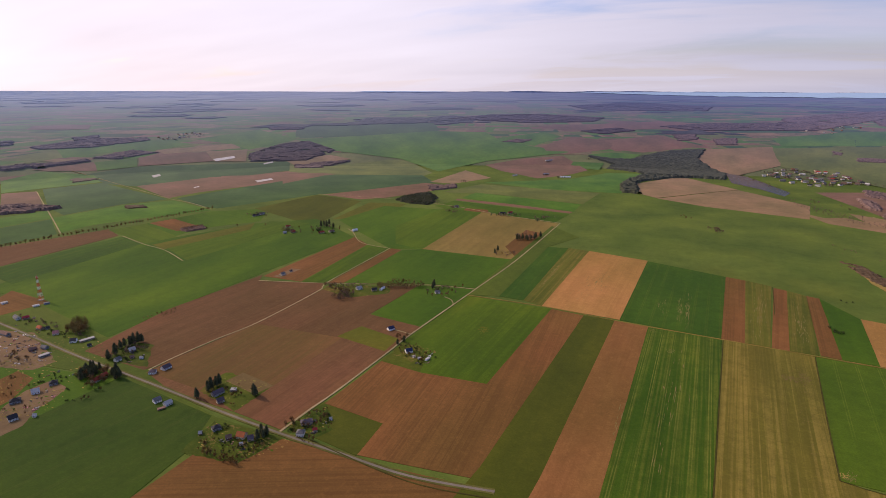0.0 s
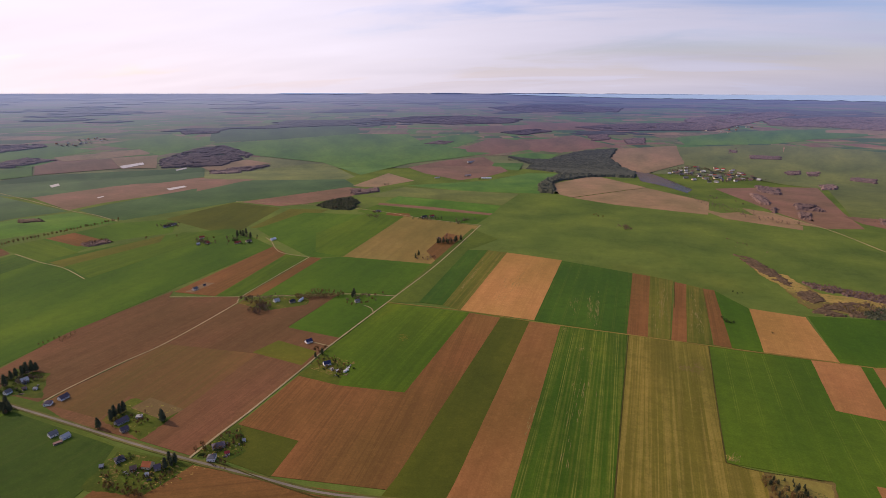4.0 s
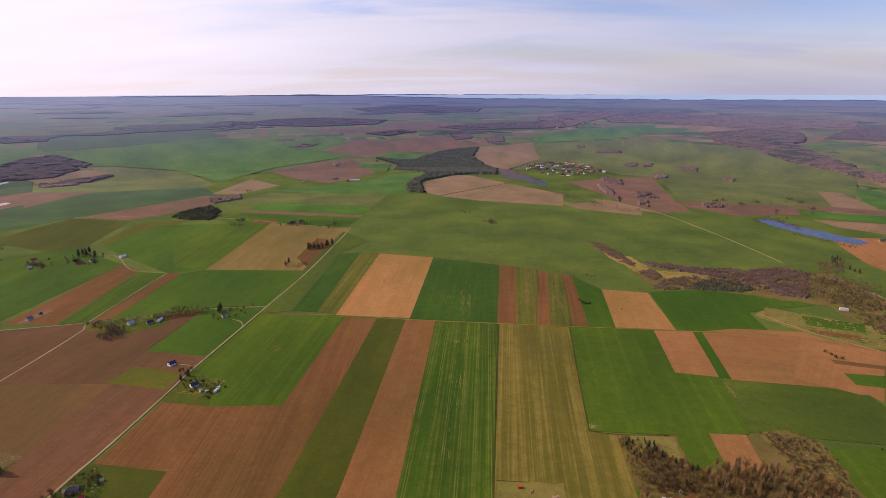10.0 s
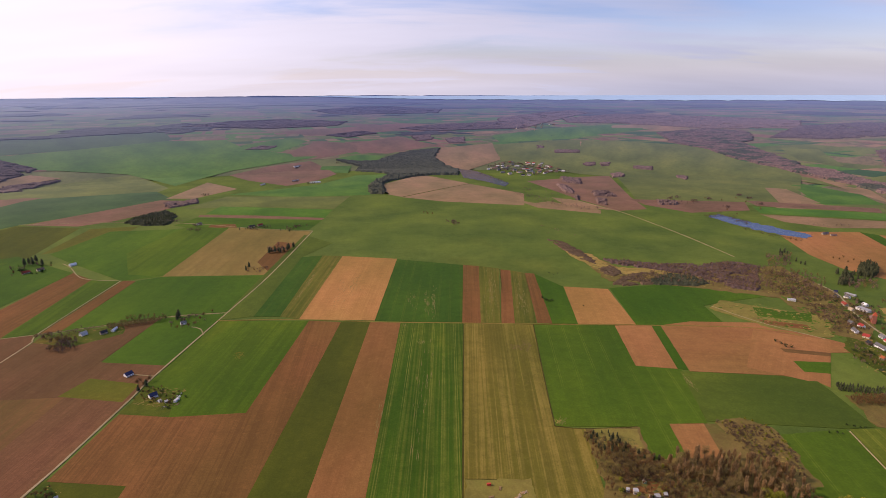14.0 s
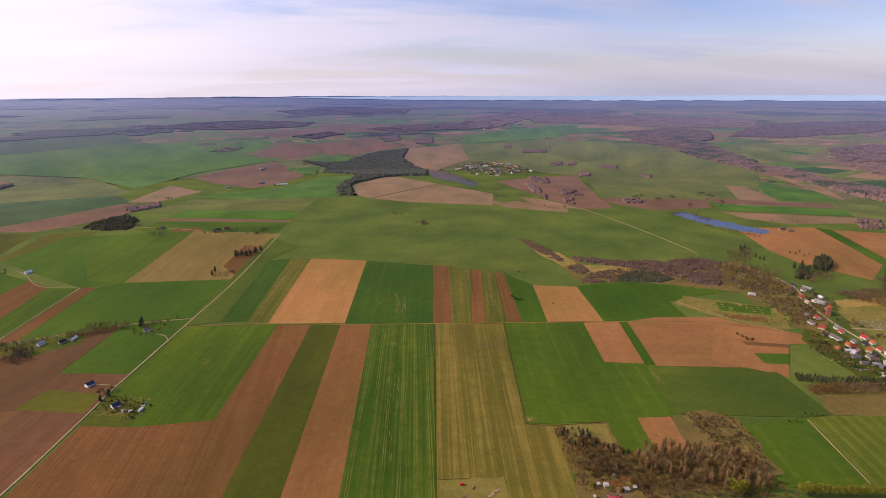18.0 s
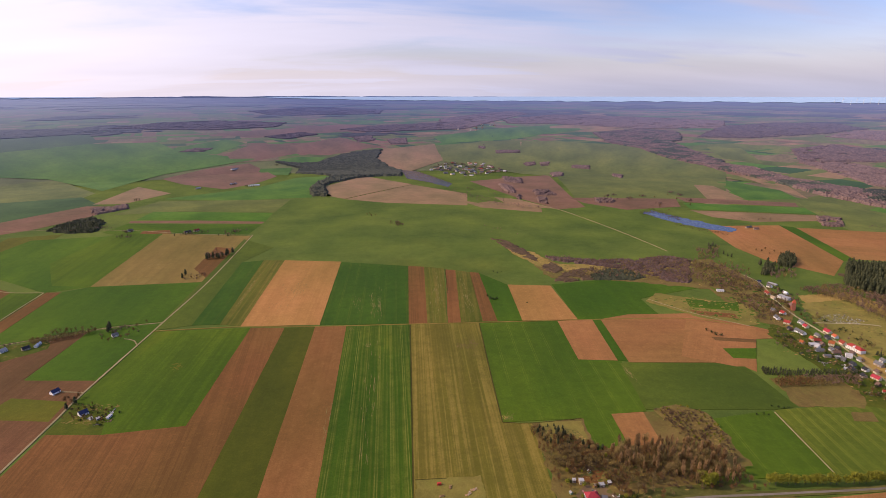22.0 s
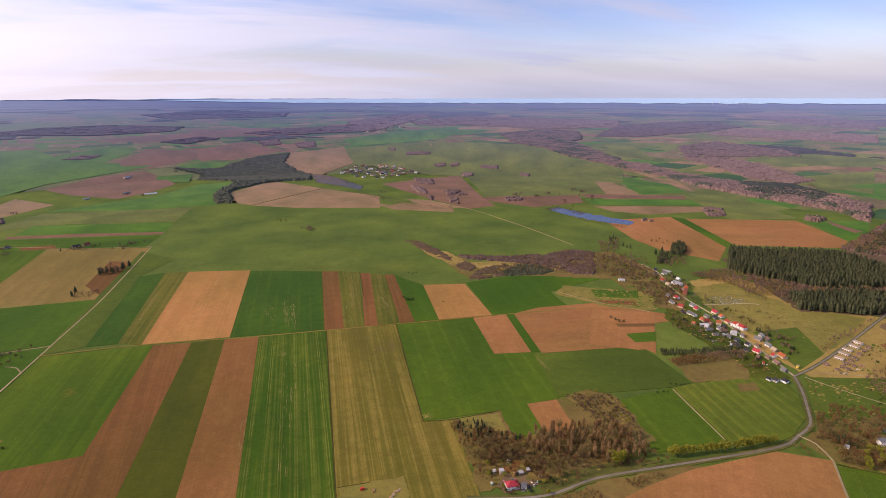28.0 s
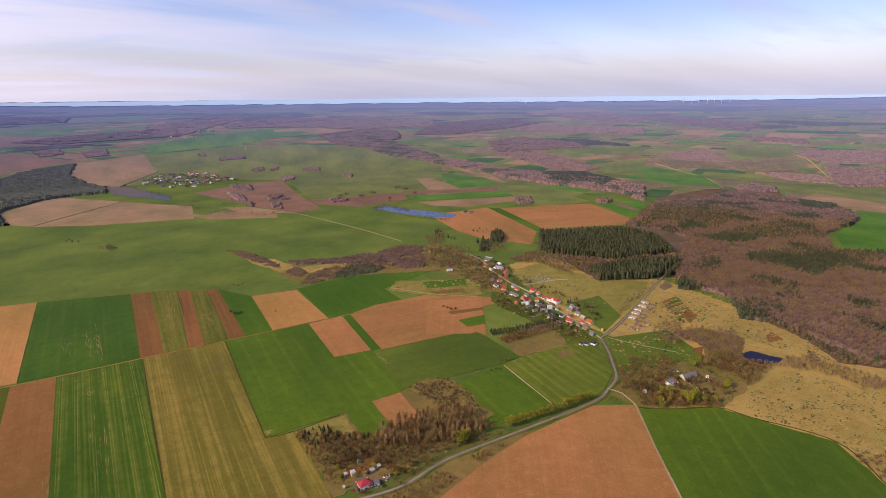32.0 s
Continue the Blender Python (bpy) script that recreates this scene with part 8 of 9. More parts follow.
scatter("bush bare", [(829, 658), (942, 614), (871, 485), (733, 485), (703, 529)], 74, 4.5, "low bush in the overgrown allotments")
scatter("bush bare", [(1077, 755), (1091, 678), (1023, 592), (942, 614), (989, 688)], 68, 4.5, "low bush in the allotment gardens")
scatter("bare bush", [(718, 519), (860, 468), (794, 412), (685, 472)], 85, 9, "bare tree or bush round the farm")
scatter("bush", [(988, 940), (1125, 791), (965, 745), (965, 878)], 23, 4.5, "low dry bush in the meadow")
scatter("bare bush", [(1097, 613), (1080, 368), (1041, 369), (1025, 522)], 30, 6, "low bush in the dry meadow")
scatter("bare bush", [(837, 414), (920, 258), (847, 258), (801, 359)], 27, 3.75, "low bush in the dry meadow")
scatter("bare bush budding", [(227, 592), (294, 568), (292, 521), (264, 515), (232, 524), (212, 550)], 78, 6.75, "garden bush or bare tree round the red-roofed house")
scatter("bare", [(358, 1974), (1060, 1659), (962, 1544), (398, 1779)], 17, 6, "lone low bush in the wide meadow")
scatter("bare", [(336, 2863), (787, 2630), (755, 2350), (436, 2430)], 44, 9, "bare tree along a far brook")
clutter([(-1093, 470), (-1208, 561), (-1130, 575), (-995, 526), (-995, 493)], 330, "scrap, boards and crates lying about a yard")
clutter([(-856, 347), (-903, 451), (-866, 454), (-849, 391)], 60, "building material round unfinished houses")
clutter([(-886, 463), (-975, 492), (-916, 509), (-886, 497)], 24, "building material on a plot")
clutter([(-1217, 584), (-1216, 625), (-1011, 613), (-1011, 592)], 36, "garden clutter behind roadside houses")
clutter([(-571, 470), (-567, 485), (-514, 485), (-514, 450)], 34, "garden clutter behind roadside houses")
clutter([(-487, 521), (-477, 563), (-448, 564), (-449, 528)], 24, "garden clutter round a farmstead")
clutter([(-447, 793), (-413, 815), (-402, 779), (-423, 765)], 36, "scrap and crates behind a farmhouse")
clutter([(-898, 560), (-915, 605), (-864, 599), (-850, 570)], 24, "clutter round a farm")
clutter([(219, 558), (245, 573), (285, 553), (269, 525), (234, 526)], 44, "garden clutter round a red-roofed house")
clutter([(823, 1003), (835, 856), (803, 710), (756, 709), (765, 892)], 120, "garden clutter behind village houses")
clutter([(888, 668), (1031, 722), (1060, 722), (950, 660), (900, 642)], 110, "garden huts and clutter round the garages")
clutter([(725, 491), (823, 507), (851, 462), (788, 426)], 50, "garden clutter round a farm")
clutter([(970, 1265), (982, 1151), (904, 1081), (888, 1121)], 40, "clutter round farm sheds")
# village
house(-938, 1052, 80, 12, 8, 3.0, "cream", "grey", "gable", "new cream house with a grey roof on a sandy plot", "house")
house(-936, 1082, 80, 6, 4, 2.4, "grey", "dark", "gable", "grey garden shed on a sandy plot", "shed")
house(877, 866, -85, 31.8, 11, 5.5, "white", "red", "hip", "two-storey white building with a red hipped roof", "house")
house(876, 895, -93, 12.0, 9, 3.0, "cream", "red", "gable", "cream house with a red roof", "house")
house(889, 948, -87, 13.9, 9, 3.0, "cream", "red", "gable", "cream house with a red roof", "house")
house(853, 931, -86, 10.0, 8, 3.0, "cream", "grey", "gable", "cream house with a grey roof", "house")
house(869, 806, -85, 14.7, 9, 3.0, "beige", "grey", "gable", "beige house with a grey roof", "house")
house(865, 779, -85, 11.3, 8, 3.0, "white", "grey", "gable", "white house with a grey roof", "house")
house(859, 758, -96, 12.0, 8, 3.0, "beige", "tan", "gable", "beige house with a tan roof", "house")
house(852, 733, -99, 15.7, 9, 3.0, "cream", "orange", "gable", "cream house with an orange roof", "house")
house(844, 693, -71, 3.2, 4, 3.2, "yellow", "tan", "flat", "small yellow kiosk at the road fork", "kiosk")
house(839, 999, -49, 11.3, 9, 3.0, "cream", "red", "gable", "cream house with a red roof", "house")
house(837, 1026, -100, 15.8, 8, 3.0, "white", "grey", "gable", "white house with a grey roof", "house")
house(832, 952, -87, 23.3, 9, 2.8, "white", "grey", "gable", "long white shed with a grey roof", "shed")
house(800, 906, -76, 7.4, 7, 3.0, "beige", "orange", "gable", "small house with an orange roof", "house")
house(834, 910, -12, 13.1, 8, 3.0, "beige", "red", "gable", "house with a bright red roof", "house")
house(816, 894, -11, 18.0, 8, 3.0, "grey", "pale", "flat", "grey shed with a pale roof", "shed")
house(808, 871, -15, 14.2, 7, 2.6, "grey", "grey", "gable", "low grey garden shed", "shed")
house(850, 892, -50, 9.6, 9, 5.0, "cream", "orange", "gable", "tall house with an orange roof", "house")
house(832, 859, -14, 13.5, 7, 2.6, "grey", "brown", "gable", "low shed with brown roof", "shed")
house(804, 848, -12, 11.6, 6, 2.4, "beige", "grey", "gable", "low grey garden shed", "shed")
house(822, 841, -13, 12.5, 6, 2.6, "grey", "pale", "flat", "low shed with a pale roof", "shed")
house(842, 842, -35, 10.2, 10, 3.6, "white", "pale", "gable", "hall with a pale curved roof", "barn")
house(807, 794, -91, 12.7, 9, 3.0, "beige", "dark", "gable", "house with a dark roof", "house")
house(829, 791, -85, 8.3, 8, 3.0, "white", "dark", "gable", "white house with a dark roof", "house")
house(799, 800, -64, 4.2, 4, 2.2, "blue", "pale", "gable", "small blue garden shed", "shed")
house(823, 763, -73, 13.1, 9, 3.0, "cream", "red", "gable", "house with a bright red roof", "house")
house(823, 737, -81, 8.3, 7, 3.0, "beige", "brown", "gable", "long house with a brown roof", "house")
house(822, 716, -92, 13.7, 7, 2.8, "beige", "brown", "gable", "long barn with a brown roof", "barn")
house(797, 721, -35, 3.1, 5, 2.2, "cream", "red", "gable", "small shed with a red roof", "shed")
house(811, 690, -86, 9.3, 7, 3.0, "grey", "grey", "gable", "small house with grey roof", "house")
house(759, 670, -78, 7.4, 6, 2.6, "white", "dark", "gable", "small white farm outbuilding", "shed")
house(766, 663, -78, 7.3, 7, 3.0, "white", "dark", "gable", "white house with a dark roof", "house")
house(779, 658, -76, 10.3, 9, 3.0, "white", "dark", "hip", "white house with a dark roof", "house")
house(955, 1253, -35, 7.8, 7, 3.0, "white", "blue", "gable", "white house with a blue-grey roof", "house")
house(977, 1234, -65, 23.6, 7, 2.6, "grey", "pale", "flat", "row of pale-roofed sheds", "shed")
house(918, 1170, -97, 16.2, 8, 3.0, "beige", "red", "gable", "house with a red-brown roof", "house")
house(935, 1136, -75, 27.0, 12, 4.0, "white", "pale", "flat", "long white farm hall with a pale roof", "barn")
house(910, 1139, -80, 9.7, 7, 3.0, "cream", "tan", "gable", "small cream house in village", "house")
house(816, 1200, -22, 15.9, 8, 3.0, "white", "pale", "flat", "white shed at the village edge", "shed")
house(944, 699, -69, 11.3, 6, 4.2, "white", "tan", "flat", "long row of white garages with pale roofs", "garage")
house(970, 711, -77, 12.9, 6, 4.2, "white", "tan", "flat", "long row of white garages with pale roofs", "garage")
house(991, 722, -70, 11.7, 6, 4.2, "white", "tan", "flat", "long row of white garages with pale roofs", "garage")
house(1017, 729, -81, 12.9, 6, 4.2, "white", "tan", "flat", "long row of white garages with pale roofs", "garage")
house(1040, 740, -85, 12.5, 6, 4.2, "white", "tan", "flat", "long row of white garages with pale roofs", "garage")
house(900, 687, -63, 8.4, 5, 2.4, "beige", "brown", "flat", "low brick garage with a brown roof", "garage")
house(901, 666, -56, 5.2, 5, 2.4, "beige", "brown", "flat", "low brick garage with a brown roof", "garage")
house(919, 672, -52, 6.7, 5, 2.4, "beige", "brown", "flat", "low brick garage with a brown roof", "garage")
house(938, 680, -52, 6.8, 5, 2.4, "beige", "brown", "flat", "low brick garage with a brown roof", "garage")
house(956, 687, -52, 6.9, 5, 2.4, "beige", "brown", "flat", "low brick garage with a brown roof", "garage")
house(974, 693, -53, 6.9, 5, 2.4, "beige", "brown", "flat", "low brick garage with a brown roof", "garage")
house(995, 702, -53, 7.0, 5, 2.4, "beige", "brown", "flat", "low brick garage with a brown roof", "garage")
house(1018, 711, -53, 7.1, 5, 2.4, "beige", "brown", "flat", "low brick garage with a brown roof", "garage")
house(1040, 720, -52, 8.1, 5, 2.4, "beige", "brown", "flat", "low brick garage with a brown roof", "garage")
house(921, 662, -35, 6.2, 5, 2.4, "beige", "brown", "flat", "low brick garage with a brown roof", "garage")
house(942, 669, -57, 5.3, 5, 2.4, "beige", "brown", "flat", "low brick garage with a brown roof", "garage")
house(870, 997, -87, 10.9, 8, 3.0, "white", "grey", "gable", "small white outbuilding with grey roof in the village", "shed")
house(864, 977, -91, 10.0, 8, 3.0, "cream", "red", "gable", "small cream outbuilding with red roof in the village", "shed")
house(867, 922, -91, 9.4, 8, 3.0, "grey", "dark", "gable", "small grey outbuilding with dark roof in the village", "shed")
house(885, 924, -92, 9.5, 8, 3.0, "white", "orange", "gable", "small white outbuilding with orange roof in the village", "shed")
house(848, 874, -77, 7.2, 8, 3.0, "brown", "dark", "gable", "small brown outbuilding with dark roof in the village", "shed")
house(814, 884, -76, 7.2, 8, 3.0, "white", "pale", "gable", "small white outbuilding with pale roof in the village", "shed")
house(822, 831, -54, 6.7, 8, 3.0, "grey", "grey", "gable", "small grey outbuilding with grey roof in the village", "shed")
house(859, 853, -77, 7.1, 8, 3.0, "beige", "brown", "gable", "small beige outbuilding with brown roof in the village", "shed")
house(852, 827, -91, 8.3, 8, 3.0, "white", "grey", "gable", "small white outbuilding with grey roof in the village", "shed")
house(824, 813, -85, 8.5, 8, 3.0, "grey", "dark", "gable", "small grey outbuilding with dark roof in the village", "shed")
house(807, 771, -94, 7.1, 8, 3.0, "beige", "dark", "gable", "small beige outbuilding with dark roof in the village", "shed")
house(842, 781, -96, 7.3, 8, 3.0, "cream", "brown", "gable", "small cream outbuilding with brown roof in the village", "shed")
house(888, 818, -92, 8.3, 8, 3.0, "white", "grey", "gable", "small white outbuilding with grey roof in the village", "shed")
house(885, 800, -87, 8.6, 8, 3.0, "grey", "brown", "gable", "small grey outbuilding with brown roof in the village", "shed")
house(838, 739, -96, 6.9, 8, 3.0, "white", "red", "gable", "small white outbuilding with red roof in the village", "shed")
house(806, 741, -80, 5.5, 8, 3.0, "brown", "brown", "gable", "small brown outbuilding with brown roof in the village", "shed")
house(867, 1049, -87, 11.5, 8, 3.0, "white", "red", "gable", "small white outbuilding with red roof in the village", "shed")
house(858, 1067, -91, 11.1, 8, 3.0, "beige", "grey", "gable", "small beige outbuilding with grey roof in the village", "shed")
house(822, 968, -94, 9.3, 8, 3.0, "brown", "dark", "gable", "small brown outbuilding with dark roof in the village", "shed")
house(832, 920, -82, 6.9, 8, 3.0, "cream", "orange", "gable", "small cream outbuilding with orange roof in the village", "shed")
house(832, 871, -82, 6.5, 8, 3.0, "white", "grey", "gable", "small white outbuilding with grey roof in the village", "shed")
house(832, 894, -82, 6.7, 8, 3.0, "beige", "brown", "gable", "small beige outbuilding with brown roof in the village", "shed")
house(957, 1217, -78, 11.3, 8, 3.0, "white", "grey", "gable", "small white outbuilding with grey roof in the village", "shed")
house(961, 1166, -78, 10.8, 8, 3.0, "white", "white", "gable", "small white outbuilding with white roof in the village", "shed")
house(933, 1220, -86, 9.8, 8, 3.0, "beige", "dark", "gable", "small beige outbuilding with dark roof in the village", "shed")
# farm below the village and the red-roofed house
house(764, 481, -18, 13.2, 9, 5.5, "white", "grey", "flat", "white two-storey house with a grey roof", "house")
house(776, 479, -122, 10.1, 6, 3.0, "cream", "red", "gable", "annex with a bright red roof", "annex")
house(809, 478, -12, 27.4, 11, 3.8, "cream", "grey", "gable", "long cream barn with a grey ridged roof", "barn")
house(836, 461, -53, 4.1, 4, 2.2, "white", "pale", "gable", "small white garden shed", "shed")
house(786, 434, -14, 6.9, 4, 2.2, "beige", "brown", "gable", "small wooden garden shed", "shed")
house(792, 419, -50, 4.4, 4, 2.2, "beige", "brown", "gable", "small wooden garden shed", "shed")
house(797, 503, -1, 7.3, 4, 2.2, "green", "brown", "gable", "small wooden garden shed", "shed")
house(709, 489, -48, 5.2, 5, 2.2, "white", "pale", "gable", "small white garden shed", "shed")
house(240, 538, -2, 15.6, 10.5, 4.2, "white", "red", "hip", "white house with a red hipped roof and a gable", "house")
house(254, 534, -22, 6.5, 6, 2.8, "white", "grey", "flat", "low annex with a grey roof", "annex")
house(229, 570, -12, 3.8, 4.2, 2.2, "grey", "pale", "flat", "small shed with a pale roof", "shed")
house(237, 566, -3, 5.6, 5, 4.0, "cream", "pale", "flat", "small cream house with a pale roof", "shed")
house(252, 558, -5, 3.0, 3.5, 2.2, "orange", "tan", "gable", "small orange garden shed", "shed")
house(260, 558, 1, 6.5, 4.5, 2.6, "beige", "pale", "flat", "carport with a pale roof", "shed")
house(271, 561, -2, 4.3, 4.5, 2.4, "brown", "pale", "flat", "small shed with a pale roof", "shed")
house(254, 584, -64, 3.1, 3.0, 2.2, "green", "pale", "gable", "small glazed garden greenhouse", "greenhouse")
house(218, 549, -71, 3.4, 2.6, 2.0, "green", "pale", "gable", "small green garden shed", "shed")
car(261, 532, 20, "dark")
car(267, 533, 60, "white")
car(246, 550, 100, "green")
# western houses
house(-1238, 607, -13, 20.1, 8, 3.0, "white", "grey", "gable", "white house beside the road", "house")
house(-1221, 614, 71, 11.2, 7, 3.0, "beige", "red", "gable", "long house with a faded red roof", "house")
house(-1143, 595, -0, 13.5, 8, 3.0, "beige", "orange", "gable", "house with an orange roof", "house")
house(-1132, 601, 86, 6.4, 6, 2.6, "grey", "dark", "gable", "small dark farm outbuilding", "shed")
house(-1092, 592, 46, 9.5, 9, 3.0, "cream", "pink", "gable", "house with a faded pink roof", "house")
house(-1029, 584, 34, 10.6, 9, 3.0, "white", "dark", "gable", "white house with a steep dark roof", "house")
house(-1013, 598, 75, 24.2, 6, 2.4, "beige", "pale", "flat", "long low pale shed", "shed")
house(-986, 584, 57, 6.1, 5, 2.4, "grey", "dark", "gable", "small dark garden shed", "shed")
house(-1060, 531, 76, 11.9, 6, 2.6, "brown", "brown", "gable", "long brown wooden shed", "shed")
house(-1018, 525, 82, 15.9, 6, 3.0, "grey", "pale", "flat", "long grey shed with a pale roof", "shed")
house(-1049, 545, 8, 11.1, 7, 3.0, "grey", "grey", "gable", "grey workshop beside a yard", "shed")
house(-1176, 551, -2, 23.9, 8, 3.0, "grey", "brown", "gable", "workshop with brown roof", "shed")
house(-907, 471, 57, 11.3, 9, 3.0, "grey", "dark", "hip", "unfinished house with a dark roof", "house")
house(-905, 443, 59, 10.4, 9, 3.0, "white", "pale", "gable", "unfinished house with a shining pale roof", "house")
house(-904, 414, 58, 13.6, 10, 3.0, "grey", "dark", "hip", "large house with a dark grey roof", "house")
house(-859, 385, 71, 10.8, 10, 3.0, "white", "dark", "gable", "house with a dark roof", "house")
house(-839, 402, 39, 3.9, 5, 2.4, "white", "pale", "gable", "small white garden hut", "shed")
house(-856, 511, 99, 26.3, 8, 3.0, "beige", "red", "gable", "long farmhouse with a faded red roof", "house")
house(-888, 566, 90, 9.5, 8, 3.0, "white", "grey", "gable", "white farmhouse with a grey roof", "house")
house(-898, 601, 72, 10.5, 9, 3.4, "grey", "pale", "gable", "barn with a shining pale roof", "barn")
house(-858, 588, 25, 5.4, 4, 2.4, "white", "pale", "gable", "small white garden shed", "shed")
house(-875, 583, 70, 6.3, 5, 2.4, "brown", "brown", "gable", "small brown farm shed", "shed")
house(-797, 560, 32, 10.4, 9, 3.0, "white", "purple", "hip", "white house with a purple-grey roof", "house")
house(-790, 580, 86, 13.9, 9, 3.0, "white", "purple", "gable", "white house with a purple-grey roof", "house")
house(-716, 501, 73, 10.2, 9, 3.0, "white", "grey", "gable", "white house with a grey roof", "house")
house(-695, 502, 78, 10.7, 8, 2.8, "white", "pale", "gable", "white outbuilding with a pale roof", "shed")
house(-693, 489, 61, 10.5, 4, 1.6, "brown", "brown", "flat", "low timber stack shed", "shed")
house(-651, 554, 78, 17.2, 9, 3.0, "grey", "purple", "gable", "house with a dark purple-grey roof", "house")
house(-631, 539, 66, 9.9, 8, 3.0, "beige", "purple", "gable", "annex house with a dark roof", "house")
house(-636, 571, 24, 7.9, 6, 2.6, "grey", "pale", "flat", "shed with a pale roof", "shed")
house(-583, 484, 61, 10.9, 9, 3.0, "grey", "dark", "hip", "house with a dark grey roof", "house")
house(-552, 475, 45, 7.4, 7, 2.6, "brown", "brown", "gable", "small brown wooden hut", "shed")
house(-539, 485, 11, 11.7, 10, 3.0, "cream", "orange", "gable", "house with a bright orange-red roof", "house")
house(-524, 485, 45, 7.4, 8, 3.0, "beige", "purple", "gable", "house wing with a grey roof", "house")
house(-522, 494, 59, 3.1, 4, 2.2, "red", "red", "gable", "small bright red hut", "shed")
house(-527, 471, 37, 3.9, 4, 2.2, "white", "pale", "gable", "small white garden shed", "shed")
house(-594, 467, 36, 4.5, 5, 2.2, "brown", "pale", "gable", "small hut with a pale roof", "shed")
house(-480, 546, 45, 16.1, 9, 3.0, "beige", "purple", "hip", "long house with a purple-grey roof", "house")
house(-471, 521, 24, 10.0, 10, 4.0, "white", "grey", "hip", "house with a grey pyramid roof", "house")
house(-459, 536, 43, 5.8, 5, 2.4, "cream", "red", "gable", "small shed with a red roof", "shed")
house(-455, 567, 39, 3.8, 4, 2.2, "white", "pale", "gable", "small white garden shed", "shed")
house(-529, 871, 61, 12.4, 8.5, 3.0, "white", "blue", "gable", "white house with a dark blue roof", "house")
house(-453, 800, 48, 11.8, 9, 3.0, "white", "blue", "gable", "white house with a blue roof", "house")
house(-435, 785, 45, 4.3, 4, 2.2, "white", "pale", "flat", "small pale garden shed", "shed")
house(-424, 783, 42, 4.9, 4, 2.2, "grey", "pale", "flat", "small pale garden shed", "shed")
house(-410, 787, 81, 10.5, 3.5, 2.2, "white", "pale", "flat", "small white caravan-like shed", "shed")
house(-708, 1041, 64, 12.7, 9, 3.0, "white", "pale", "gable", "white house with a pale roof", "house")
house(-671, 1047, 50, 12.4, 8, 3.0, "beige", "dark", "gable", "house with a dark roof", "house")
house(-658, 1062, 92, 17.3, 5, 3.0, "white", "white", "gable", "long white farm shed", "shed")
house(-531, 1092, 38, 11.1, 8, 3.0, "white", "grey", "gable", "white farmhouse with a grey roof", "house")
house(-1273, 665, 76, 11.5, 5, 2.6, "white", "pale", "flat", "white equipment hut below the mast", "shed")
house(-1267, 683, 69, 10.0, 5, 2.6, "blue", "grey", "flat", "blue-grey container below the mast", "shed")
house(-1352, 647, 79, 11.4, 6, 2.6, "white", "pale", "flat", "pale roofed yard shed", "shed")
mast(-1304, 694)
car(-1143, 532, 0, "dark")
car(-1120, 527, 37, "white")
car(-1132, 541, 74, "red")
car(-1103, 530, 111, "dark")
car(-1098, 510, 148, "white")
car(-1111, 539, 185, "dark")
car(-1172, 567, 222, "white")
car(-1109, 547, 259, "yellow")
car(-1074, 504, 296, "dark")
car(-1087, 541, 333, "white")
car(-1145, 556, 370, "dark")
# far farmsteads
house(-1478, 1559, 77, 25.3, 9, 3.0, "grey", "dark", "gable", "far farmhouse among the fields", "house")
house(-1475, 1588, 70, 19.2, 9, 3.0, "white", "grey", "gable", "far farmhouse among the fields", "house")
house(-1255, 1465, 46, 15.5, 9, 3.0, "cream", "red", "gable", "far farmhouse among the fields", "house")
house(-1192, 1413, 74, 13.7, 9, 3.0, "beige", "red", "gable", "far farmhouse among the fields", "house")
house(-1210, 1393, 55, 10.2, 9, 3.0, "grey", "pale", "gable", "far farmhouse among the fields", "house")
house(-1105, 1445, 58, 18.8, 9, 3.0, "beige", "red", "gable", "far farmhouse among the fields", "house")
house(-1084, 1471, 63, 17.1, 9, 3.0, "cream", "brown", "gable", "far farmhouse among the fields", "house")
house(-1023, 1515, 62, 17.6, 9, 3.0, "white", "white", "gable", "far farmhouse among the fields", "house")
house(-666, 1973, 42, 22.0, 9, 3.0, "beige", "dark", "gable", "far farmhouse among the fields", "house")
house(-643, 1993, 62, 22.1, 9, 3.0, "beige", "red", "gable", "far farmhouse among the fields", "house")
house(-872, 2016, 51, 17.4, 9, 3.0, "white", "grey", "gable", "far farmhouse among the fields", "house")
house(-1064, 2023, 53, 17.9, 9, 3.0, "cream", "red", "gable", "far farmhouse among the fields", "house")
house(-904, 3675, 60, 72.1, 9, 3.0, "white", "pale", "gable", "far farmhouse among the fields", "house")
house(-651, 2997, 25, 56.1, 9, 3.0, "white", "white", "gable", "far farmhouse among the fields", "house")
house(-772, 3061, 47, 37.6, 9, 3.0, "grey", "pale", "gable", "far farmhouse among the fields", "house")
house(-912, 2931, 52, 30.5, 9, 3.0, "beige", "pale", "gable", "far farmhouse among the fields", "house")
house(1310, 1818, 21, 27.9, 8, 3.0, "beige", "grey", "gable", "far farm building among the fields", "house")
house(1322, 1794, -1, 18.7, 8, 3.0, "beige", "brown", "gable", "far farm building among the fields", "house")
house(2222, 2524, -63, 36.6, 9, 3.0, "white", "red", "gable", "far farmhouse at the wood edge", "house")
house(2032, 1461, -63, 18.6, 9, 3.0, "beige", "red", "gable", "far farm building beside a field", "house")
far_village([(296, 3488), (493, 3901), (716, 3793), (784, 3357), (512, 3191), (324, 3349)], 64)
far_village([(500, 7640), (1070, 9020), (1790, 8500), (1240, 7150)], 26)
far_village([(-4620, 3700), (-5030, 4460), (-4580, 4330), (-4240, 3630)], 20)
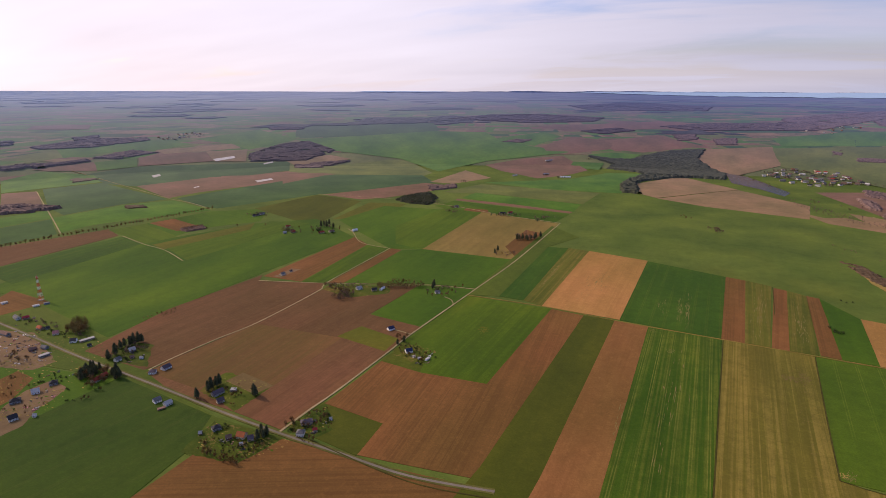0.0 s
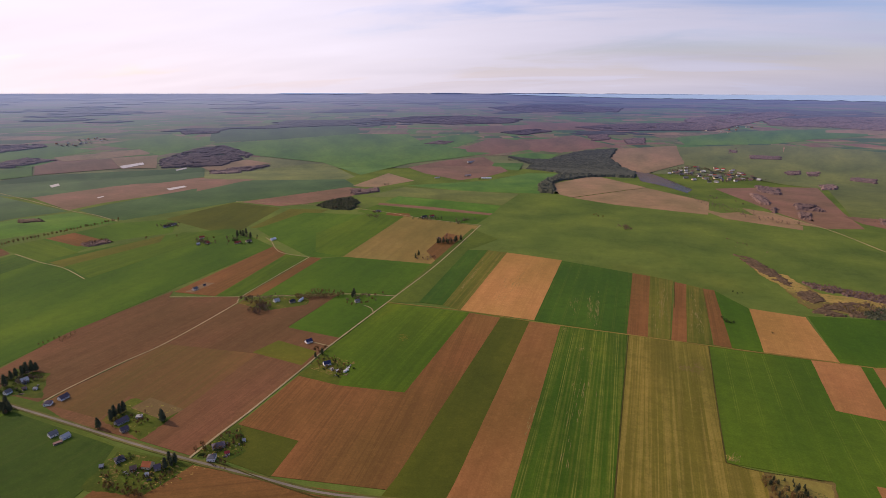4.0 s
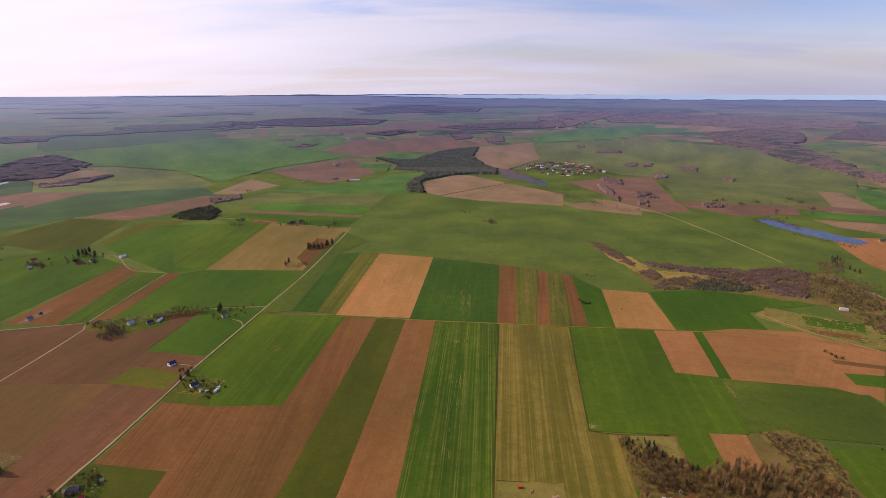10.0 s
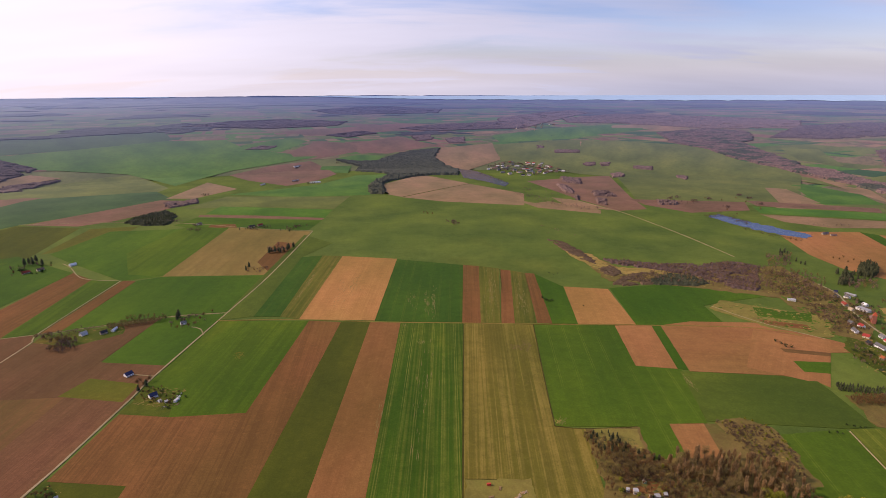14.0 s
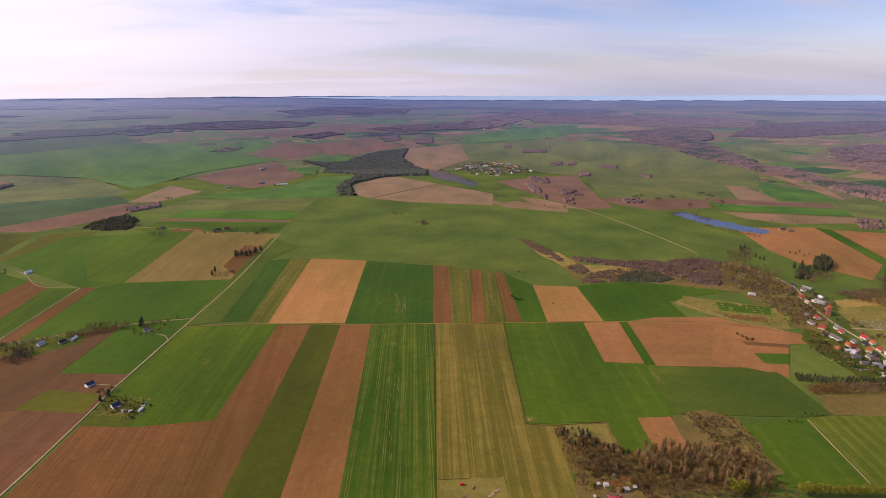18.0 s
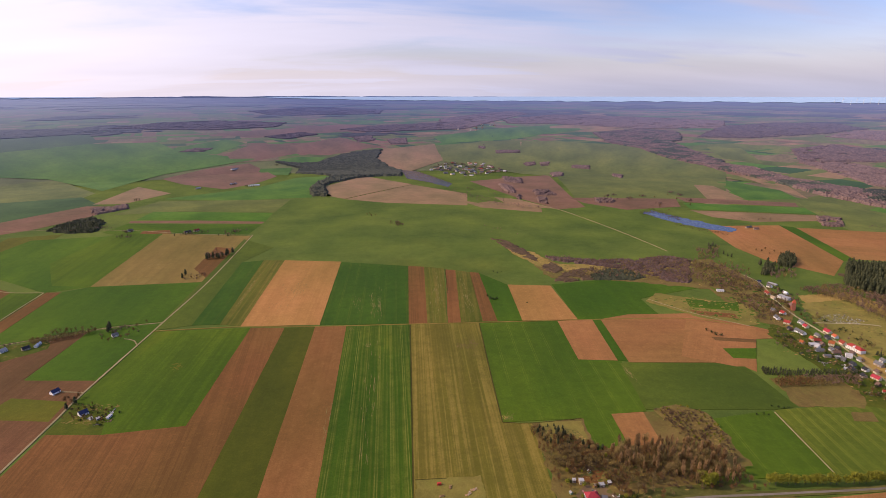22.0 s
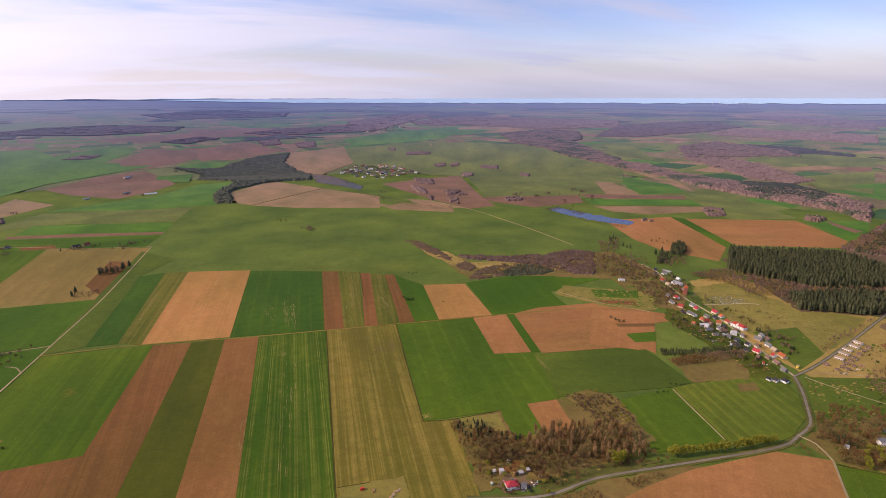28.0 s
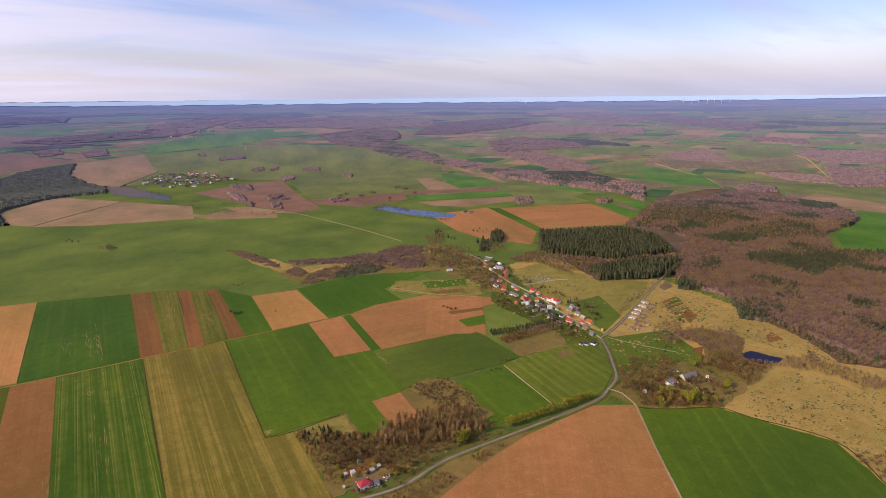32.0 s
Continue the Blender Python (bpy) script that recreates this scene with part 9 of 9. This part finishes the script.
# church, graveyard, building plot, turbines
church(906, 1068)
graveyard([(908, 1005), (952, 1037), (1000, 1032), (1012, 993), (982, 977)])
container(62, 583, 5)
timber(75, 577, 80)
slabs(103, 569, 15)
slabs(95, 562, 40)
timber(63, 562, 10)
turbine(19860, 23190)
turbine(22840, 26160)
turbine(19040, 21380)
turbine(23160, 25670)
turbine(20470, 22330)
turbine(21940, 23570)
turbine(20770, 21900)
turbine(22570, 16620)
turbine(25480, 18330)
turbine(21780, 15300)
turbine(24410, 16780)
turbine(23300, 15640)
turbine(22330, 14590)
turbine(24980, 15980)
turbine(21620, 13450)
turbine(24050, 14620)
turbine(21940, 13040)
turbine(22130, 12800)
# grass tufts, weeds and worn soil
tufts("dry", [(835, 394), (971, 391), (1016, 271), (992, 174), (853, 137), (790, 192), (819, 260), (784, 351)], 1000, 0.6, 3, "pale dry grass tufts of a rough meadow")
tufts("dry", [(1153, 747), (1201, 623), (1133, 449), (1089, 336), (1055, 384), (1045, 478), (1027, 571), (1039, 654)], 1000, 0.6, 3, "pale dry grass tufts of a rough meadow")
tufts("dry", [(1004, 1103), (1059, 1097), (1121, 872), (1142, 805), (965, 745), (959, 836), (950, 940)], 500, 0.6, 3, "pale dry grass tufts of a rough meadow")
tufts("dry", [(410, 1674), (498, 1453), (697, 1424), (939, 1452), (946, 1303), (917, 1099), (793, 1056), (810, 1238), (561, 1335), (443, 1371)], 1000, 0.6, 3, "pale dry grass tufts of a rough meadow")
tufts("dry", [(404, 715), (446, 726), (480, 699), (478, 640), (454, 586), (422, 616), (408, 678)], 250, 0.6, 2.1, "pale dry grass tufts of a rough meadow")
tufts("dry", [(229, 691), (271, 678), (276, 650), (247, 622), (221, 639)], 250, 0.6, 2.1, "pale dry grass tufts of a rough meadow")
tufts("verge", [(835, 394), (971, 391), (1016, 271), (992, 174), (853, 137), (790, 192), (819, 260), (784, 351)], 1200, 0.6, 3, "greenish tufts in a dry meadow")
tufts("verge", [(1153, 747), (1201, 623), (1133, 449), (1089, 336), (1055, 384), (1045, 478), (1027, 571), (1039, 654)], 1200, 0.6, 3, "greenish tufts in a dry meadow")
tufts("verge", [(1004, 1103), (1059, 1097), (1121, 872), (1142, 805), (965, 745), (959, 836), (950, 940)], 600, 0.6, 3, "greenish tufts in a dry meadow")
tufts("verge", [(410, 1674), (498, 1453), (697, 1424), (939, 1452), (946, 1303), (917, 1099), (793, 1056), (810, 1238), (561, 1335), (443, 1371)], 1200, 0.6, 3, "greenish tufts in a dry meadow")
tufts("verge", [(404, 715), (446, 726), (480, 699), (478, 640), (454, 586), (422, 616), (408, 678)], 300, 0.6, 2.1, "greenish tufts in a dry meadow")
tufts("verge", [(229, 691), (271, 678), (276, 650), (247, 622), (221, 639)], 300, 0.6, 2.1, "greenish tufts in a dry meadow")
tufts("undergrowth", [(835, 394), (971, 391), (1016, 271), (992, 174), (853, 137), (790, 192), (819, 260), (784, 351)], 900, 0.45, 2.4, "brown weeds in a dry meadow")
tufts("undergrowth", [(1153, 747), (1201, 623), (1133, 449), (1089, 336), (1055, 384), (1045, 478), (1027, 571), (1039, 654)], 900, 0.45, 2.4, "brown weeds in a dry meadow")
tufts("undergrowth", [(1004, 1103), (1059, 1097), (1121, 872), (1142, 805), (965, 745), (959, 836), (950, 940)], 450, 0.45, 2.4, "brown weeds in a dry meadow")
tufts("undergrowth", [(410, 1674), (498, 1453), (697, 1424), (939, 1452), (946, 1303), (917, 1099), (793, 1056), (810, 1238), (561, 1335), (443, 1371)], 900, 0.45, 2.4, "brown weeds in a dry meadow")
tufts("undergrowth", [(404, 715), (446, 726), (480, 699), (478, 640), (454, 586), (422, 616), (408, 678)], 225, 0.45, 1.68, "brown weeds in a dry meadow")
tufts("undergrowth", [(229, 691), (271, 678), (276, 650), (247, 622), (221, 639)], 225, 0.45, 1.68, "brown weeds in a dry meadow")
tufts("dry", [(818, 651), (942, 614), (876, 508), (815, 525), (695, 511), (747, 571)], 260, 0.75, 3.75, "pale dry weeds in the allotments")
tufts("dry", [(1046, 731), (1146, 728), (1097, 613), (959, 601), (937, 650)], 260, 0.75, 3.75, "pale dry weeds in the allotments")
tufts("dry", [(851, 1062), (835, 856), (800, 678), (746, 700), (777, 797), (729, 908)], 260, 0.75, 2.62, "pale dry weeds in the village gardens")
tufts("dry", [(617, 1170), (738, 1179), (827, 1079), (793, 999), (663, 1085)], 260, 0.75, 3.75, "pale dry weeds in the rough plots")
tufts("dry", [(-1166, 537), (-1193, 612), (-984, 606), (-876, 548), (-837, 431), (-851, 364)], 260, 0.75, 2.25, "pale dry weeds in the roadside gardens")
tufts("dry", [(-574, 433), (-601, 498), (-514, 502), (-479, 593), (-443, 570), (-459, 513), (-506, 441)], 260, 0.75, 1.88, "pale dry weeds in the roadside gardens")
tufts("undergrowth", [(818, 651), (942, 614), (876, 508), (815, 525), (695, 511), (747, 571)], 260, 0.6, 3, "brown weeds in the allotments")
tufts("undergrowth", [(1046, 731), (1146, 728), (1097, 613), (959, 601), (937, 650)], 260, 0.6, 3, "brown weeds in the allotments")
tufts("undergrowth", [(851, 1062), (835, 856), (800, 678), (746, 700), (777, 797), (729, 908)], 260, 0.6, 2.1, "brown weeds in the village gardens")
tufts("undergrowth", [(617, 1170), (738, 1179), (827, 1079), (793, 999), (663, 1085)], 260, 0.6, 3, "brown weeds in the rough plots")
tufts("undergrowth", [(-1166, 537), (-1193, 612), (-984, 606), (-876, 548), (-837, 431), (-851, 364)], 260, 0.6, 1.8, "brown weeds in the roadside gardens")
tufts("undergrowth", [(-574, 433), (-601, 498), (-514, 502), (-479, 593), (-443, 570), (-459, 513), (-506, 441)], 260, 0.6, 1.5, "brown weeds in the roadside gardens")
tufts("green", [(818, 651), (942, 614), (876, 508), (815, 525), (695, 511), (747, 571)], 300, 0.75, 4.5, "green weeds in the allotments")
tufts("green", [(1046, 731), (1146, 728), (1097, 613), (959, 601), (937, 650)], 300, 0.75, 4.5, "green weeds in the allotments")
tufts("green", [(851, 1062), (835, 856), (800, 678), (746, 700), (777, 797), (729, 908)], 300, 0.75, 3.15, "green weeds in the village gardens")
tufts("green", [(617, 1170), (738, 1179), (827, 1079), (793, 999), (663, 1085)], 300, 0.75, 4.5, "green weeds in the rough plots")
tufts("green", [(-1166, 537), (-1193, 612), (-984, 606), (-876, 548), (-837, 431), (-851, 364)], 300, 0.75, 2.7, "green weeds in the roadside gardens")
tufts("green", [(-574, 433), (-601, 498), (-514, 502), (-479, 593), (-443, 570), (-459, 513), (-506, 441)], 300, 0.75, 2.25, "green weeds in the roadside gardens")
tufts("stubble_pale", [(136, 974), (150, 999), (169, 1000), (180, 978), (169, 951), (145, 946)], 330, 0.45, 1.8, "bare sandy patch in the stubble field")
tufts("fallow", [(148, 1010), (182, 1010), (167, 732), (147, 739), (144, 892)], 330, 0.45, 1.5, "pale worn patches in the stubble field")
tufts("olive", [(-391, 953), (-377, 976), (-354, 945), (-362, 903)], 70, 0.75, 3.6, "pale patch in the green field")
tufts("dry", [(171, 735), (181, 738), (182, 714), (170, 713)], 50, 0.45, 2.1, "bare corner of the wheat field")
tufts("green", [(900, 1437), (946, 1303), (917, 1099), (798, 1027), (799, 1218)], 420, 1.2, 6.75, "green grass patches in brown scrub")
tufts("rough_grass", [(410, 1674), (498, 1453), (697, 1424), (939, 1452), (946, 1303), (810, 1238), (561, 1335), (443, 1371)], 500, 1.2, 6.75, "pale grass patches in brown scrub")
tufts("verge", [(662, 513), (741, 550), (835, 537), (874, 497), (949, 458), (853, 404), (777, 398), (674, 472)], 420, 0.75, 4.5, "green weeds under bare trees")
tufts("green", [(662, 513), (741, 550), (835, 537), (874, 497), (949, 458), (853, 404), (777, 398), (674, 472)], 300, 0.75, 3.9, "fresh grass under bare trees")
tufts("rough_grass", [(1246, 829), (1270, 789), (1254, 652), (1165, 559), (1142, 603), (1171, 745)], 420, 0.75, 4.5, "pale grass tufts in a green meadow")
tufts("undergrowth", [(-475, 779), (-475, 835), (-408, 825), (-402, 762)], 160, 0.6, 3, "brown weeds and soil in a farm garden")
tufts("undergrowth", [(-784, 1007), (-778, 1041), (-652, 1088), (-631, 1044), (-702, 984)], 160, 0.75, 3.6, "brown weeds and soil in farm gardens")
tufts("undergrowth", [(-587, 428), (-601, 498), (-491, 507), (-503, 439)], 160, 0.45, 2.4, "brown soil patches in roadside gardens")
tufts("rough_grass", [(-683, 549), (-690, 611), (-590, 609), (-594, 529)], 120, 0.45, 2.4, "dry grass in a farm garden")
tufts("undergrowth", [(-1102, 467), (-1208, 561), (-1136, 578), (-981, 521), (-984, 487)], 260, 0.6, 3.3, "dark trodden soil of a yard")
tufts("undergrowth", [(-864, 343), (-926, 440), (-875, 471), (-854, 411)], 160, 0.6, 3.3, "dark trodden soil of a building site")
tufts("verge", [(229, 658), (297, 624), (362, 540), (314, 532), (275, 533), (229, 579)], 420, 0.75, 3.9, "green weeds of a copse")
tufts("dry", [(229, 658), (297, 624), (362, 540), (314, 532), (275, 533), (229, 579)], 300, 0.75, 3.6, "pale dry grass of a copse")
# worn streaks in the fields
streaks(-25, 1216, -90, 92, 7.5, 26, 45, "bare scars in the wheat")
streaks(-8, 1205, -90, 102, 7.5, 34, 45, "bare scars in the wheat")
streaks(-57, 1230, -86, 57, 18, 22, 24, "bare scars in the wheat")
streaks(-67, 1076, -90, 12, 6, 20, 6, "bare patch at the track")
streaks(-31, 995, -93, 15, 7.5, 24, 10.5, "bare patch in the wheat")
streaks(-22, 797, -92, 214, 21, 24, 45, "pale streaks in the wheat")
streaks(-84, 728, -91, 74, 9, 16, 37.5, "pale streaks in the wheat")
streaks(-327, 1349, -91, 154, 7.5, 60, 21, "pale streaks in the strip")
streaks(-220, 1311, -96, 136, 33, 70, 33, "pale streaks in the stubble")
streaks(-639, 1570, -106, 93, 39, 60, 33, "pale streaks in the fallow")
streaks(-630, 1423, -139, 76, 30, 50, 33, "pale streaks in the fallow")
streaks(130, 1270, -95, 177, 18, 60, 37.5, "straw rows in the strip")
streaks(198, 1243, -93, 153, 13.5, 50, 33, "straw rows in the strip")
streaks(419, 831, -92, 30, 6, 40, 12, "dry field corner")
streaks(182, 720, -115, 12, 9, 30, 9, "dry field corner")
streaks(664, 502, -121, 25.5, 12, 40, 12, "sandy verge at the road fork")
streaks(789, 550, -132, 39, 15, 60, 13.5, "bare soil in the allotments")
streaks(890, 329, -27, 19.5, 12, 60, 13.5, "sandy patch in dry grass")
